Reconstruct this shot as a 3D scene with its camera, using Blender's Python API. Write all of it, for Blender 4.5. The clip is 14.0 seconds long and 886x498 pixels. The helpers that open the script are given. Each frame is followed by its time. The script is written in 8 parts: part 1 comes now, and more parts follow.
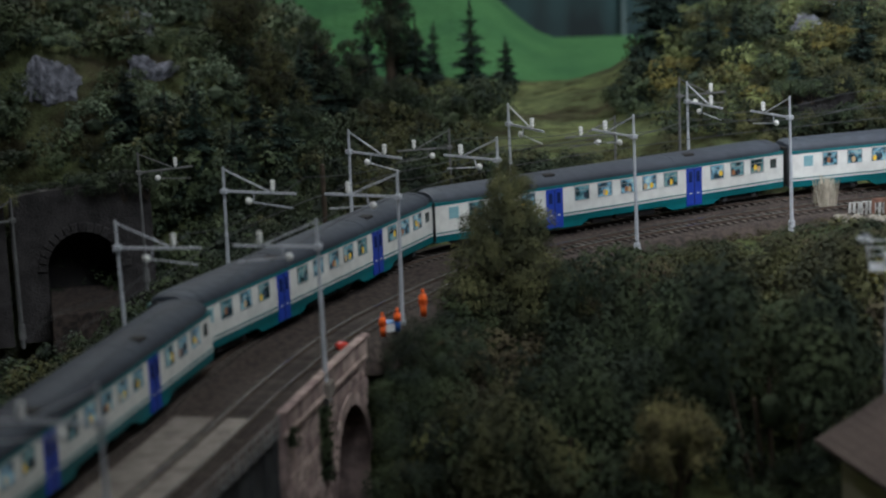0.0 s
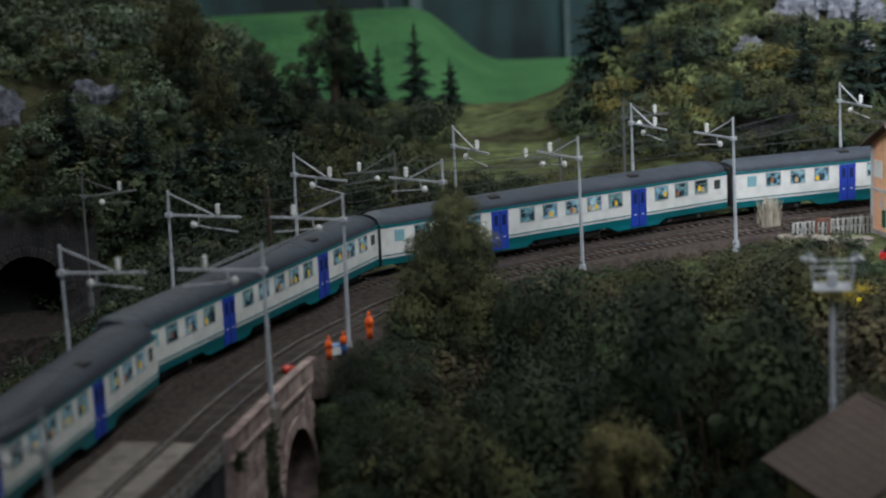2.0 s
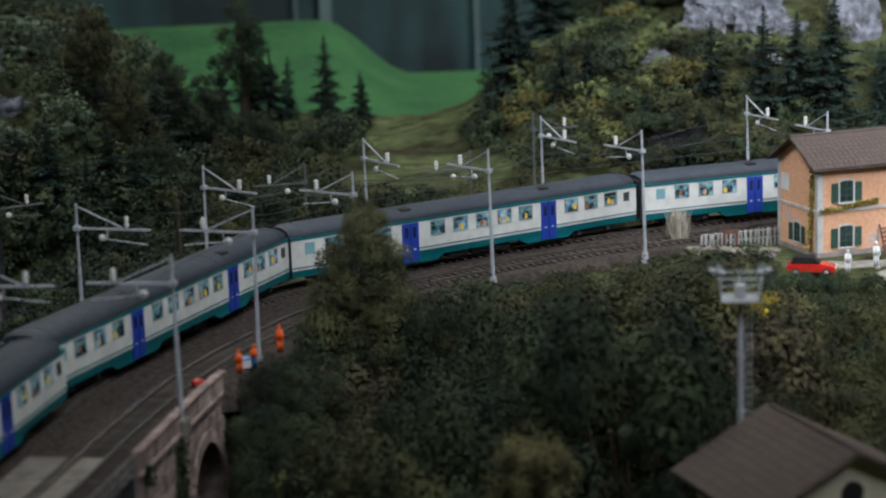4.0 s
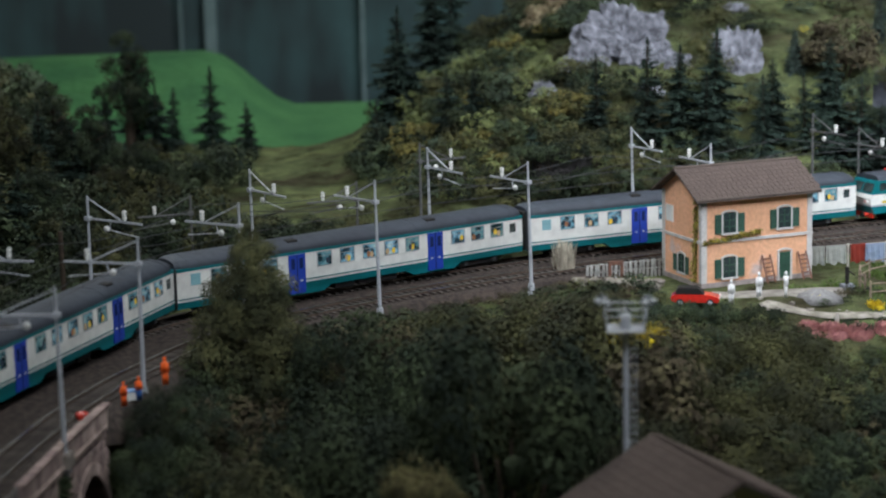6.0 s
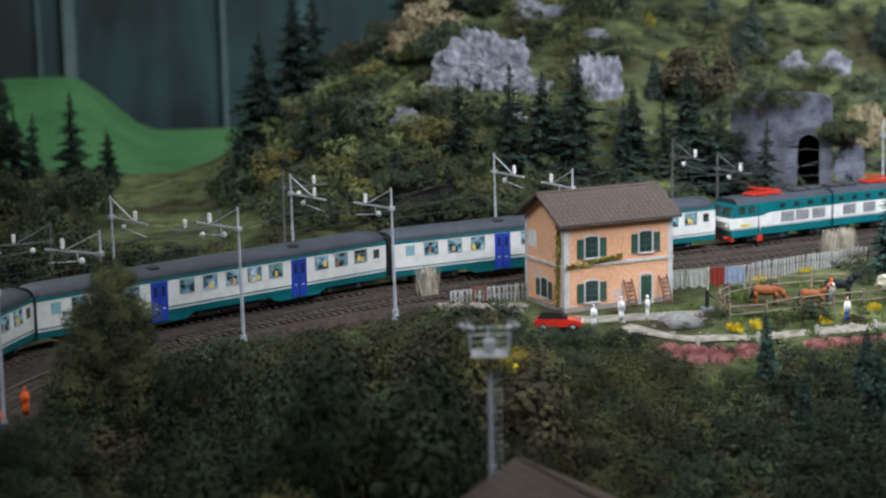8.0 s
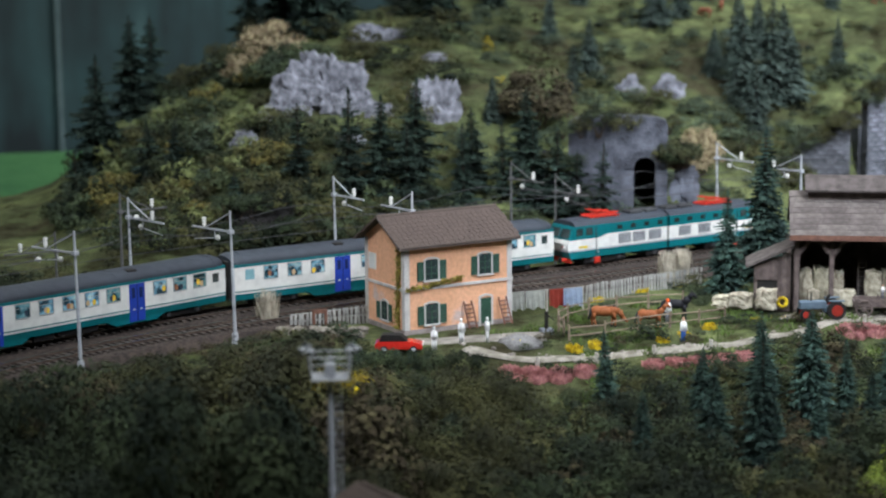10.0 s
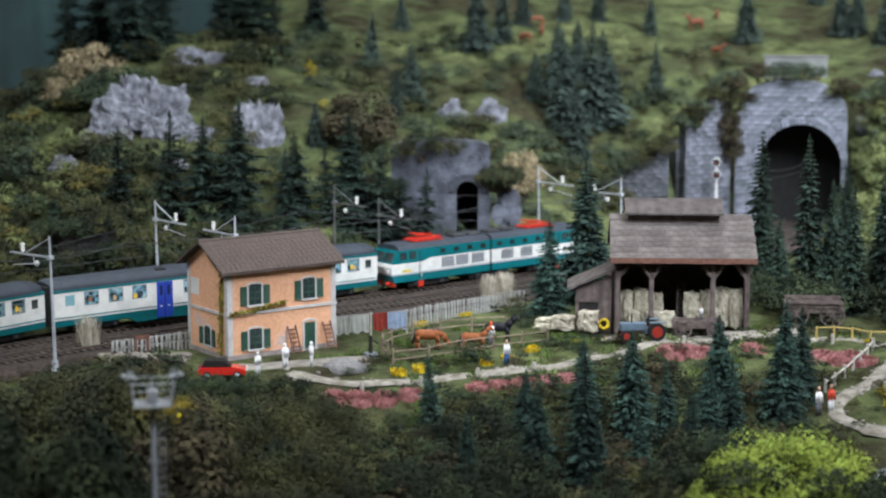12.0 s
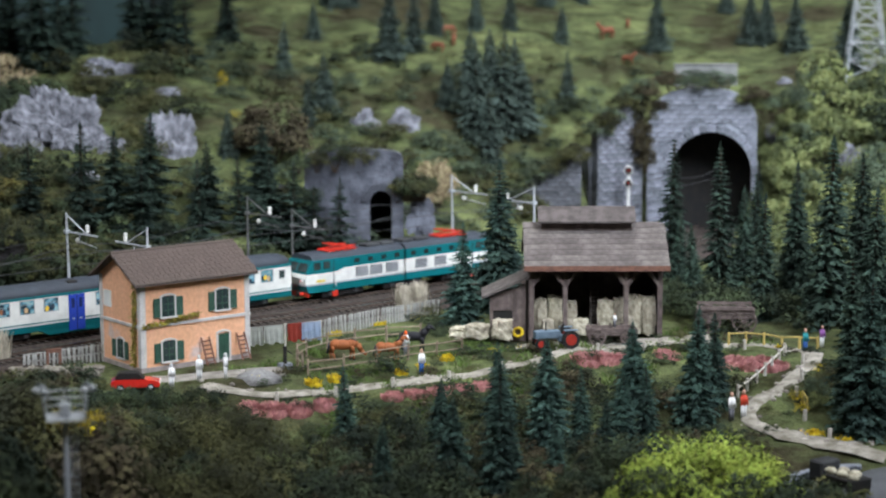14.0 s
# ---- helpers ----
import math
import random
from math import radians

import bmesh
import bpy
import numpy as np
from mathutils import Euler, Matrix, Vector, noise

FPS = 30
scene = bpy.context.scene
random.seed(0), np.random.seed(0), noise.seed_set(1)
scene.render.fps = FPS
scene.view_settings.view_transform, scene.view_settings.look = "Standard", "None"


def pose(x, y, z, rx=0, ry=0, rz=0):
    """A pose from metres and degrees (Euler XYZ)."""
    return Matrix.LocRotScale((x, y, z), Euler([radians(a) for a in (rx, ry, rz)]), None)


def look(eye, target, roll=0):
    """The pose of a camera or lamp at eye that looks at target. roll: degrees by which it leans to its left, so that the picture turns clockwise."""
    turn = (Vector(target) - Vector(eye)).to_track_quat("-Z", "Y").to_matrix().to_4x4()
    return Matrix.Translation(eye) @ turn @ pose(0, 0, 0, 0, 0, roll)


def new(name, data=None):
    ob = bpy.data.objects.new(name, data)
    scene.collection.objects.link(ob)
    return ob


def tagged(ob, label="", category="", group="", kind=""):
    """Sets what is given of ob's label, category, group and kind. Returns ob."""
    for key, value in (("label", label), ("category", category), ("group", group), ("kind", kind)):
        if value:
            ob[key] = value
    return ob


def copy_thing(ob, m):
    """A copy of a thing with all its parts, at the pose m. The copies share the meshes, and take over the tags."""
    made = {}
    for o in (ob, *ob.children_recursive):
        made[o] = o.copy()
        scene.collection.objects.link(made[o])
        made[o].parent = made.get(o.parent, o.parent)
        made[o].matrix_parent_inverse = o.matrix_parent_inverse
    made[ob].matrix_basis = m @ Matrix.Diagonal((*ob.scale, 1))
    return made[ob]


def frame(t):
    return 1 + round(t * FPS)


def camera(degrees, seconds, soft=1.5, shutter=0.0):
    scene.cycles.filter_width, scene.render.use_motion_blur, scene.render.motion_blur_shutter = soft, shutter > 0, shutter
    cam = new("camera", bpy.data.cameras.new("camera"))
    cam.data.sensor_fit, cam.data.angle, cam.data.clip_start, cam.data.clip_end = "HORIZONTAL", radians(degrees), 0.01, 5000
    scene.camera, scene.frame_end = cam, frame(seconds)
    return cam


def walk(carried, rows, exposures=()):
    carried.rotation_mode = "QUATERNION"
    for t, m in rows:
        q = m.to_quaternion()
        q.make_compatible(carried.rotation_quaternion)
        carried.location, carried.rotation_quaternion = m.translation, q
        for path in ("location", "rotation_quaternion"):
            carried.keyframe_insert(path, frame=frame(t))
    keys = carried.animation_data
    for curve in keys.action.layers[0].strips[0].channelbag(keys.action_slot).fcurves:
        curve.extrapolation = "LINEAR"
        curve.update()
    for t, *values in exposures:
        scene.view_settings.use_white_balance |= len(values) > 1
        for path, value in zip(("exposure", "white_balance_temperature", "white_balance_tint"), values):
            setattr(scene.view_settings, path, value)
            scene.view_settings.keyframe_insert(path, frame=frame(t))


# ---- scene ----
# Lengths below are centimetres of a 1:87 model railway; part() and thing() turn them into metres.
cam = camera(25.52, 14.0, soft=2.2)
cam.data.dof.use_dof, cam.data.dof.focus_distance, cam.data.dof.aperture_fstop = True, 1.5, 9.5
EYE = 31.0
# seconds, turn to the left, tilt upwards, lean to the right (degrees): a head on a stand that only turns
PATH = [
    (0.0, 0.00, -12.40, 2.37),
    (0.5, -0.42, -12.30, 2.41),
    (1.0, -0.86, -12.28, 2.41),
    (1.5, -1.17, -12.13, 2.36),
    (2.0, -1.65, -11.81, 2.39),
    (2.5, -2.20, -11.65, 2.33),
    (5.0, -5.69, -11.38, 1.73),
    (5.5, -6.40, -11.15, 1.58),
    (6.0, -7.74, -10.73, 1.37),
    (6.5, -8.85, -10.31, 1.30),
    (7.0, -9.79, -10.16, 1.34),
    (7.5, -10.70, -10.10, 1.16),
    (8.0, -11.81, -10.05, 1.04),
    (10.5, -18.01, -9.24, 0.43),
    (11.0, -19.51, -9.06, 0.29),
    (11.5, -20.67, -8.94, 0.18),
    (12.0, -21.80, -8.77, 0.07),
    (12.5, -22.96, -8.52, 0.09),
    (13.0, -24.01, -8.26, 0.01),
    (13.5, -24.12, -8.28, 0.15),
    (14.0, -24.35, -8.50, 0.18),
]
walk(cam, [(t, pose(0, 0, EYE * 0.01, 90, 0, yaw) @ pose(0, 0, 0, pitch, 0, 0) @ pose(0, 0, 0, 0, 0, -lean)) for t, yaw, pitch, lean in PATH],
     [(0.0, -0.13), (2.5, -0.11), (8.0, -0.08), (11.0, -0.05), (14.0, -0.01)])

# ---- world and lamps ----
world = bpy.data.worlds.new("exhibition_room")
scene.world = world
world.use_nodes = True
world.node_tree.nodes["Background"].inputs[0].default_value = (0.55, 0.65, 0.8, 1)
world.node_tree.nodes["Background"].inputs[1].default_value = 0.12


def unseen_lamp(x, y, z, power, size, aim, colour, spread):
    data = bpy.data.lights.new("unseen_lamp", "AREA")
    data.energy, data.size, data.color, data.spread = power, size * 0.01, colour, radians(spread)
    ob = new("unseen_lamp", data)
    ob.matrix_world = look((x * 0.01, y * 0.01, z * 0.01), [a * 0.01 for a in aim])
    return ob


# lamps added out of view, each aimed to brighten one part of the layout
unseen_lamp(125, 15, 175, 25.2, 130, (118, 222, 16), (0.84, 0.9, 1), 69)
unseen_lamp(-58, 60, 165, 1.35, 60, (62, 152, 4), (0.87, 0.92, 1), 26)
unseen_lamp(25, 5, 170, 0.98, 50, (-33, 120, 0), (0.87, 0.94, 1), 38)
unseen_lamp(66, 122, 185, 2.2, 40, (51, 117.5, -4), (0.95, 0.96, 0.92), 58)
unseen_lamp(165, 190, 222, 8.0, 130, (154, 204, 0), (0.9, 0.94, 1), 64)
unseen_lamp(34, 330, 165, 4.6, 60, (20, 335, 0), (0.9, 1, 0.92), 110)
unseen_lamp(-48, 262, 140, 3.0, 40, (-30, 200, 16), (0.92, 0.95, 0.95), 62)

# ---- materials ----
MATS = {}


def surface(name, c1, c2=None, size=0.5, rough=0.85, bump=0.3, metal=0.0, vary=0.0, island=0.0, c3=None, glow=0.0, coat=0.0):
    """A two-scale mottled surface. size: the coarse patches, in cm. vary and island: brightness drift per object and per loose piece."""
    if name in MATS:
        return MATS[name]
    m = bpy.data.materials.new(name)
    m.use_nodes = True
    nt, n = m.node_tree, m.node_tree.nodes
    b = n["Principled BSDF"]
    c2 = c2 or tuple(0.7 * v for v in c1)
    co = n.new("ShaderNodeTexCoord")
    big = n.new("ShaderNodeTexNoise")
    big.inputs["Scale"].default_value, big.inputs["Detail"].default_value = 100.0 / size, 6
    fine = n.new("ShaderNodeTexNoise")
    fine.inputs["Scale"].default_value, fine.inputs["Detail"].default_value = 900.0 / size, 3
    for q in (big, fine):
        nt.links.new(co.outputs["Object"], q.inputs["Vector"])
    ramp = n.new("ShaderNodeValToRGB")
    e = ramp.color_ramp.elements
    e[0].position, e[0].color = 0.36, (*c2, 1)
    e[1].position, e[1].color = 0.62, (*c1, 1)
    if c3:
        x = e.new(0.72)
        x.color = (*c3, 1)
    nt.links.new(big.outputs["Fac"], ramp.inputs[0])
    hsv = n.new("ShaderNodeHueSaturation")
    nt.links.new(ramp.outputs[0], hsv.inputs["Color"])
    val = n.new("ShaderNodeMath")
    val.operation = "MULTIPLY_ADD"
    nt.links.new(fine.outputs["Fac"], val.inputs[0])
    val.inputs[1].default_value, val.inputs[2].default_value = 0.5, 0.75
    last = val
    for amount, node, out in ((vary, "ShaderNodeObjectInfo", "Random"), (island, "ShaderNodeNewGeometry", "Random Per Island")):
        if amount:
            src = n.new(node)
            mul = n.new("ShaderNodeMath")
            mul.operation = "MULTIPLY_ADD"
            nt.links.new(src.outputs[out], mul.inputs[0])
            mul.inputs[1].default_value, mul.inputs[2].default_value = 2 * amount, 1 - amount
            both = n.new("ShaderNodeMath")
            both.operation = "MULTIPLY"
            nt.links.new(last.outputs[0], both.inputs[0])
            nt.links.new(mul.outputs[0], both.inputs[1])
            last = both
            hue = n.new("ShaderNodeMath")
            hue.operation = "MULTIPLY_ADD"
            nt.links.new(src.outputs[out], hue.inputs[0])
            hue.inputs[1].default_value, hue.inputs[2].default_value = 0.09 * amount, 0.5 - 0.045 * amount
            nt.links.new(hue.outputs[0], hsv.inputs["Hue"])
    nt.links.new(last.outputs[0], hsv.inputs["Value"])
    nt.links.new(hsv.outputs[0], b.inputs["Base Color"])
    b.inputs["Roughness"].default_value, b.inputs["Metallic"].default_value = rough, metal
    b.inputs["Coat Weight"].default_value = coat
    b.inputs["Specular IOR Level"].default_value = 0.5 if rough < 0.6 else 0.25
    if bump:
        bp = n.new("ShaderNodeBump")
        bp.inputs["Strength"].default_value, bp.inputs["Distance"].default_value = bump, size * 0.0012
        nt.links.new(fine.outputs["Fac"], bp.inputs["Height"])
        nt.links.new(bp.outputs[0], b.inputs["Normal"])
    if glow:
        nt.links.new(hsv.outputs[0], b.inputs["Emission Color"])
        b.inputs["Emission Strength"].default_value = glow
    MATS[name] = m
    return m


# ---- helpers for things and parts ----
def thing(name, x, y, z, turn=0.0, label="", category="", group="", scale=1.0):
    ob = new(name)
    ob.empty_display_size = 0.01
    ob.location, ob.rotation_euler, ob.scale = (x * 0.01, y * 0.01, z * 0.01), (0, 0, radians(turn)), (scale,) * 3
    return tagged(ob, label, category, group)


def mesh_of(name, bm, material, smooth=False):
    bmesh.ops.scale(bm, vec=(0.01,) * 3, verts=bm.verts)
    me = bpy.data.meshes.new(name)
    bm.to_mesh(me)
    bm.free()
    for q in (material if isinstance(material, (list, tuple)) else [material]):
        me.materials.append(q)
    if smooth:
        me.shade_smooth()
    return me


def part(name, bm, material, parent=None, label="", smooth=False, at=None):
    me = bm if isinstance(bm, bpy.types.Mesh) else mesh_of(name, bm, material, smooth)
    ob = new(name, me)
    ob.parent = parent
    if at is not None:
        x, y, z, *r = at
        ob.matrix_local = pose(x * 0.01, y * 0.01, z * 0.01, *r)
    return tagged(ob, label)


def box(bm, x0, x1, y0, y1, z0, z1, bevel=0.0, m=None, mat=0):
    g = bmesh.ops.create_cube(bm, size=1)
    vs = g["verts"]
    t = Matrix.LocRotScale(((x0 + x1) / 2, (y0 + y1) / 2, (z0 + z1) / 2), None, (x1 - x0, y1 - y0, z1 - z0))
    bmesh.ops.transform(bm, matrix=(m @ t if m else t), verts=vs)
    fs = list({f for v in vs for f in v.link_faces})
    if mat:
        for f in fs:
            f.material_index = mat
    if bevel:
        bmesh.ops.bevel(bm, geom=list({e for v in vs for e in v.link_edges}), offset=bevel, segments=1, affect="EDGES")
    return bm


def boxed(*a, **k):
    return box(bmesh.new(), *a, **k)


def rod(bm, a, b, r0, r1=None, n=8, mat=0):
    a, b = Vector(a), Vector(b)
    d = b - a
    g = bmesh.ops.create_cone(bm, cap_ends=True, segments=n, radius1=r0, radius2=r0 if r1 is None else r1, depth=d.length)
    m = Matrix.Translation((a + b) / 2) @ d.to_track_quat("Z", "Y").to_matrix().to_4x4()
    bmesh.ops.transform(bm, matrix=m, verts=g["verts"])
    if mat:
        for f in {f for v in g["verts"] for f in v.link_faces}:
            f.material_index = mat
    return bm


def ball(bm, c, r, sub=2, squash=(1, 1, 1), mat=0):
    g = bmesh.ops.create_icosphere(bm, subdivisions=sub, radius=1)
    bmesh.ops.transform(bm, matrix=Matrix.LocRotScale(c, None, [r * q for q in squash]), verts=g["verts"])
    if mat:
        for f in {f for v in g["verts"] for f in v.link_faces}:
            f.material_index = mat
    return bm


def poly(bm, pts, mat=0):
    f = bm.faces.new([bm.verts.new(p) for p in pts])
    f.material_index = mat
    return f


def prism(bm, outline, a, b, axis="y", mat=0):
    """Extrudes a flat outline of (u, v) between a and b along an axis."""
    put = {"y": lambda u, v, w: (u, w, v), "x": lambda u, v, w: (w, u, v), "z": lambda u, v, w: (u, v, w)}[axis]
    lo = [bm.verts.new(put(u, v, a)) for u, v in outline]
    hi = [bm.verts.new(put(u, v, b)) for u, v in outline]
    fs = [bm.faces.new(lo), bm.faces.new(hi)]
    k = len(outline)
    fs += [bm.faces.new((lo[i], lo[(i + 1) % k], hi[(i + 1) % k], hi[i])) for i in range(k)]
    for f in fs:
        f.material_index = mat
    bmesh.ops.recalc_face_normals(bm, faces=fs)
    return bm


# ---- the line of the railway ----
def spline(pts, per=24, ease=15):
    p = np.array(pts, float)
    out = []
    for i in range(1, len(p) - 2):
        t = np.linspace(0, 1, per, endpoint=False)[:, None]
        a, b, c, d = p[i - 1:i + 3]
        out.append(0.5 * (2 * b + (c - a) * t + (2 * a - 5 * b + 4 * c - d) * t ** 2 + (3 * b - a - 3 * c + d) * t ** 3))
    q = np.concatenate(out + [p[-2:-1]])
    s = np.concatenate([[0], np.cumsum(np.linalg.norm(np.diff(q, axis=0), axis=1))])
    u = np.arange(0, s[-1], 0.5)
    q = np.stack([np.interp(u, s, q[:, k]) for k in range(2)], 1)
    k = np.ones(2 * ease + 1) / (2 * ease + 1)
    pad = np.concatenate([q[0] + (q[0] - q[1:ease + 1][::-1]), q, q[-1] + (q[-1] - q[-ease - 1:-1][::-1])])
    return np.stack([np.convolve(pad[:, i], k, "valid") for i in range(2)], 1)


LINE = spline([(-36, 20), (-31, 40), (-26.5, 62), (-22.4, 80), (-18.4, 95), (-12, 120), (-3.4, 136.4), (8, 145.2), (18.5, 151), (36, 157.6), (54, 162.6),
               (69, 166.6), (86, 172.5), (100, 179), (113, 187.5), (125, 199), (135, 213), (143, 228)])
HEAD = np.gradient(LINE, axis=0)
HEAD /= np.linalg.norm(HEAD, axis=1)[:, None]
LEFT = np.stack([-HEAD[:, 1], HEAD[:, 0]], 1)
SPACING = 5.1
FRONT_ARC, FRONT_SHIFT = (0, 65, 80, 93, 105, 115, 125, 150), (0.6, 0.6, 0.95, 1.5, 1.1, 0.5, 0.1, 0.0)


def front_shift(i):
    """How much farther than SPACING the front track lies from the back one, at that point of the line."""
    return float(np.interp(0.5 * i, FRONT_ARC, FRONT_SHIFT))


def offset(d):
    return LINE + LEFT * d


def place(phi, d=0.0):
    """Where the line shifted by d to its left crosses the bearing phi (degrees to the right of ahead): x, y, heading in degrees."""
    q = offset(d)
    i = int(np.argmin(np.abs(np.degrees(np.arctan2(q[:, 0], q[:, 1])) - phi)))
    return q[i, 0], q[i, 1], math.degrees(math.atan2(HEAD[i, 1], HEAD[i, 0]))


# ---- the land ----
PROFILES = {}


def profile(phi, *rz):
    PROFILES[phi] = rz


profile(-40, (40, -22), (95, -22), (130, -12), (165, -6), (175, 4), (190, 14), (220, 20), (320, 26), (460, 28))
profile(-20, (40, -22), (95, -22), (130, -12), (160, -8), (172, -4), (185, 12), (215, 19), (320, 25), (460, 28))
profile(-12, (40, -22), (100, -20), (125, -13), (148, -9), (164, -9), (173, 1), (190, 13), (230, 20), (320, 25), (460, 28))
profile(-6, (40, -22), (100, -20), (124, -12), (148, -5), (163, -5), (172, 2), (190, 10), (230, 12), (260, 12), (290, -8), (460, -45))
profile(-3, (40, -22), (95, -19), (106, -14), (120, -6), (128, -1.2), (150, -1), (165, 0), (180, 1), (200, 2), (240, 1), (275, -9), (460, -45))
profile(1, (40, -18), (90, -12), (108, -9), (122, -5), (132, -1), (150, -1), (170, -0.5), (200, 0), (240, -0.5), (275, -9), (460, -45))
profile(5, (40, -10), (90, -9), (110, -8), (126, -4.5), (138, -0.8), (155, -0.8), (180, 0), (235, 0), (275, -9), (460, -45))
profile(8, (40, -9), (95, -8.5), (112, -7), (128, -4), (143, -0.8), (160, -0.5), (178, 2), (200, 7), (232, 11), (250, 8), (275, -9), (460, -45))
profile(12, (40, -9), (95, -8), (114, -7), (130, -4.5), (143, -0.8), (150, -0.2), (165, -0.5), (176, 3), (190, 11), (210, 16), (245, 20), (300, 2), (460, -45))
profile(18, (40, -9), (100, -7), (120, -5.5), (134, -3), (142, -0.8), (147, 0), (170, -0.5), (184, 3), (198, 11), (220, 17), (260, 24), (340, 33), (460, 40))
profile(25, (40, -9), (100, -6), (120, -4.5), (136, -2.5), (143, -0.8), (150, 0), (190, -0.5), (199, 3), (212, 9), (236, 18), (270, 26), (340, 35), (460, 42))
profile(30, (40, -9), (100, -5.5), (124, -4), (138, -2), (150, -0.5), (160, 0), (214, -0.5), (224, 9), (236, 16.5), (270, 24), (340, 34), (460, 42))
profile(34, (40, -9), (100, -5.5), (124, -4), (138, -2), (150, -0.5), (165, 0), (205, 0), (215, 7), (232, 16), (270, 23), (340, 33), (460, 42))
profile(40, (40, -9), (100, -6), (120, -4), (140, -2), (152, 0), (175, 1), (190, 9), (225, 18), (270, 25), (340, 34), (460, 42))
profile(70, (40, -9), (100, -6), (120, -4), (140, -2), (152, 0), (175, 1), (190, 9), (225, 18), (270, 25), (340, 34), (460, 42))
PHIS = np.linspace(-30, 50, 181)
RS = np.concatenate([np.arange(40, 90, 5), np.arange(90, 260, 1.5), np.arange(260, 441, 5)])


def land_grid():
    keys = sorted(PROFILES)
    cols = np.array([np.interp(RS, *zip(*PROFILES[k])) for k in keys])
    z = np.array([np.interp(PHIS, keys, cols[:, j]) for j in range(len(RS))])  # r, phi
    for _ in range(4):
        z[1:-1] = (z[:-2] + 2 * z[1:-1] + z[2:]) / 4
        z[:, 1:-1] = (z[:, :-2] + 2 * z[:, 1:-1] + z[:, 2:]) / 4
    p = np.radians(PHIS)
    x, y = RS[:, None] * np.sin(p), RS[:, None] * np.cos(p)
    for i in range(len(RS)):
        for j in range(len(PHIS)):
            v = Vector((x[i, j], y[i, j], 0))
            z[i, j] += 0.9 * noise.noise(v / 11) + 0.4 * noise.noise(v / 3.5)
    mid = LINE - LEFT * SPACING / 2
    sub, hd = mid[::6], LEFT[::6]
    flat = np.full(z.shape, 1e9)
    tunnel = np.zeros(z.shape, bool)
    for k, (q, l) in enumerate(zip(sub, hd)):
        d = np.hypot(x - q[0], y - q[1])
        if q[1] > 124 or q[0] > 0:
            if q[0] < 117:
                flat = np.minimum(flat, d)
    for cx, cy, sx, sy, dz in ((-9, 111, 6, 8, 12), (-31, 160, 7, 10, 13), (-42, 156, 7, 10, 13)):
        z -= dz * np.exp(-(((x - cx) / sx) ** 2 + ((y - cy) / sy) ** 2))
    w = np.clip((flat - 7.0) / 4.0, 0, 1)
    z = -0.7 + (z + 0.7) * w
    # the yard of the house and the barn
    yard = np.clip((np.maximum(np.abs(x - 62) - 26, np.abs(y - 144 + (x - 62) * 0.02) - 6)) / 3, 0, 1)
    z = z * yard + (-0.05 - 0.5 * np.clip((y - 137.2) / 2.5, 0, 1)) * (1 - yard)
    return x, y, z


LAND = land_grid()


def ground_z(x, y):
    r, p = math.hypot(x, y), math.degrees(math.atan2(x, y))
    fi = np.interp(r, RS, np.arange(len(RS)))
    fj = np.interp(p, PHIS, np.arange(len(PHIS)))
    i, j = min(int(fi), len(RS) - 2), min(int(fj), len(PHIS) - 2)
    a, b = fi - i, fj - j
    z = LAND[2]
    return float((1 - a) * ((1 - b) * z[i, j] + b * z[i, j + 1]) + a * ((1 - b) * z[i + 1, j] + b * z[i + 1, j + 1]))


def polar(phi, r):
    x, y = r * math.sin(radians(phi)), r * math.cos(radians(phi))
    return x, y, ground_z(x, y)


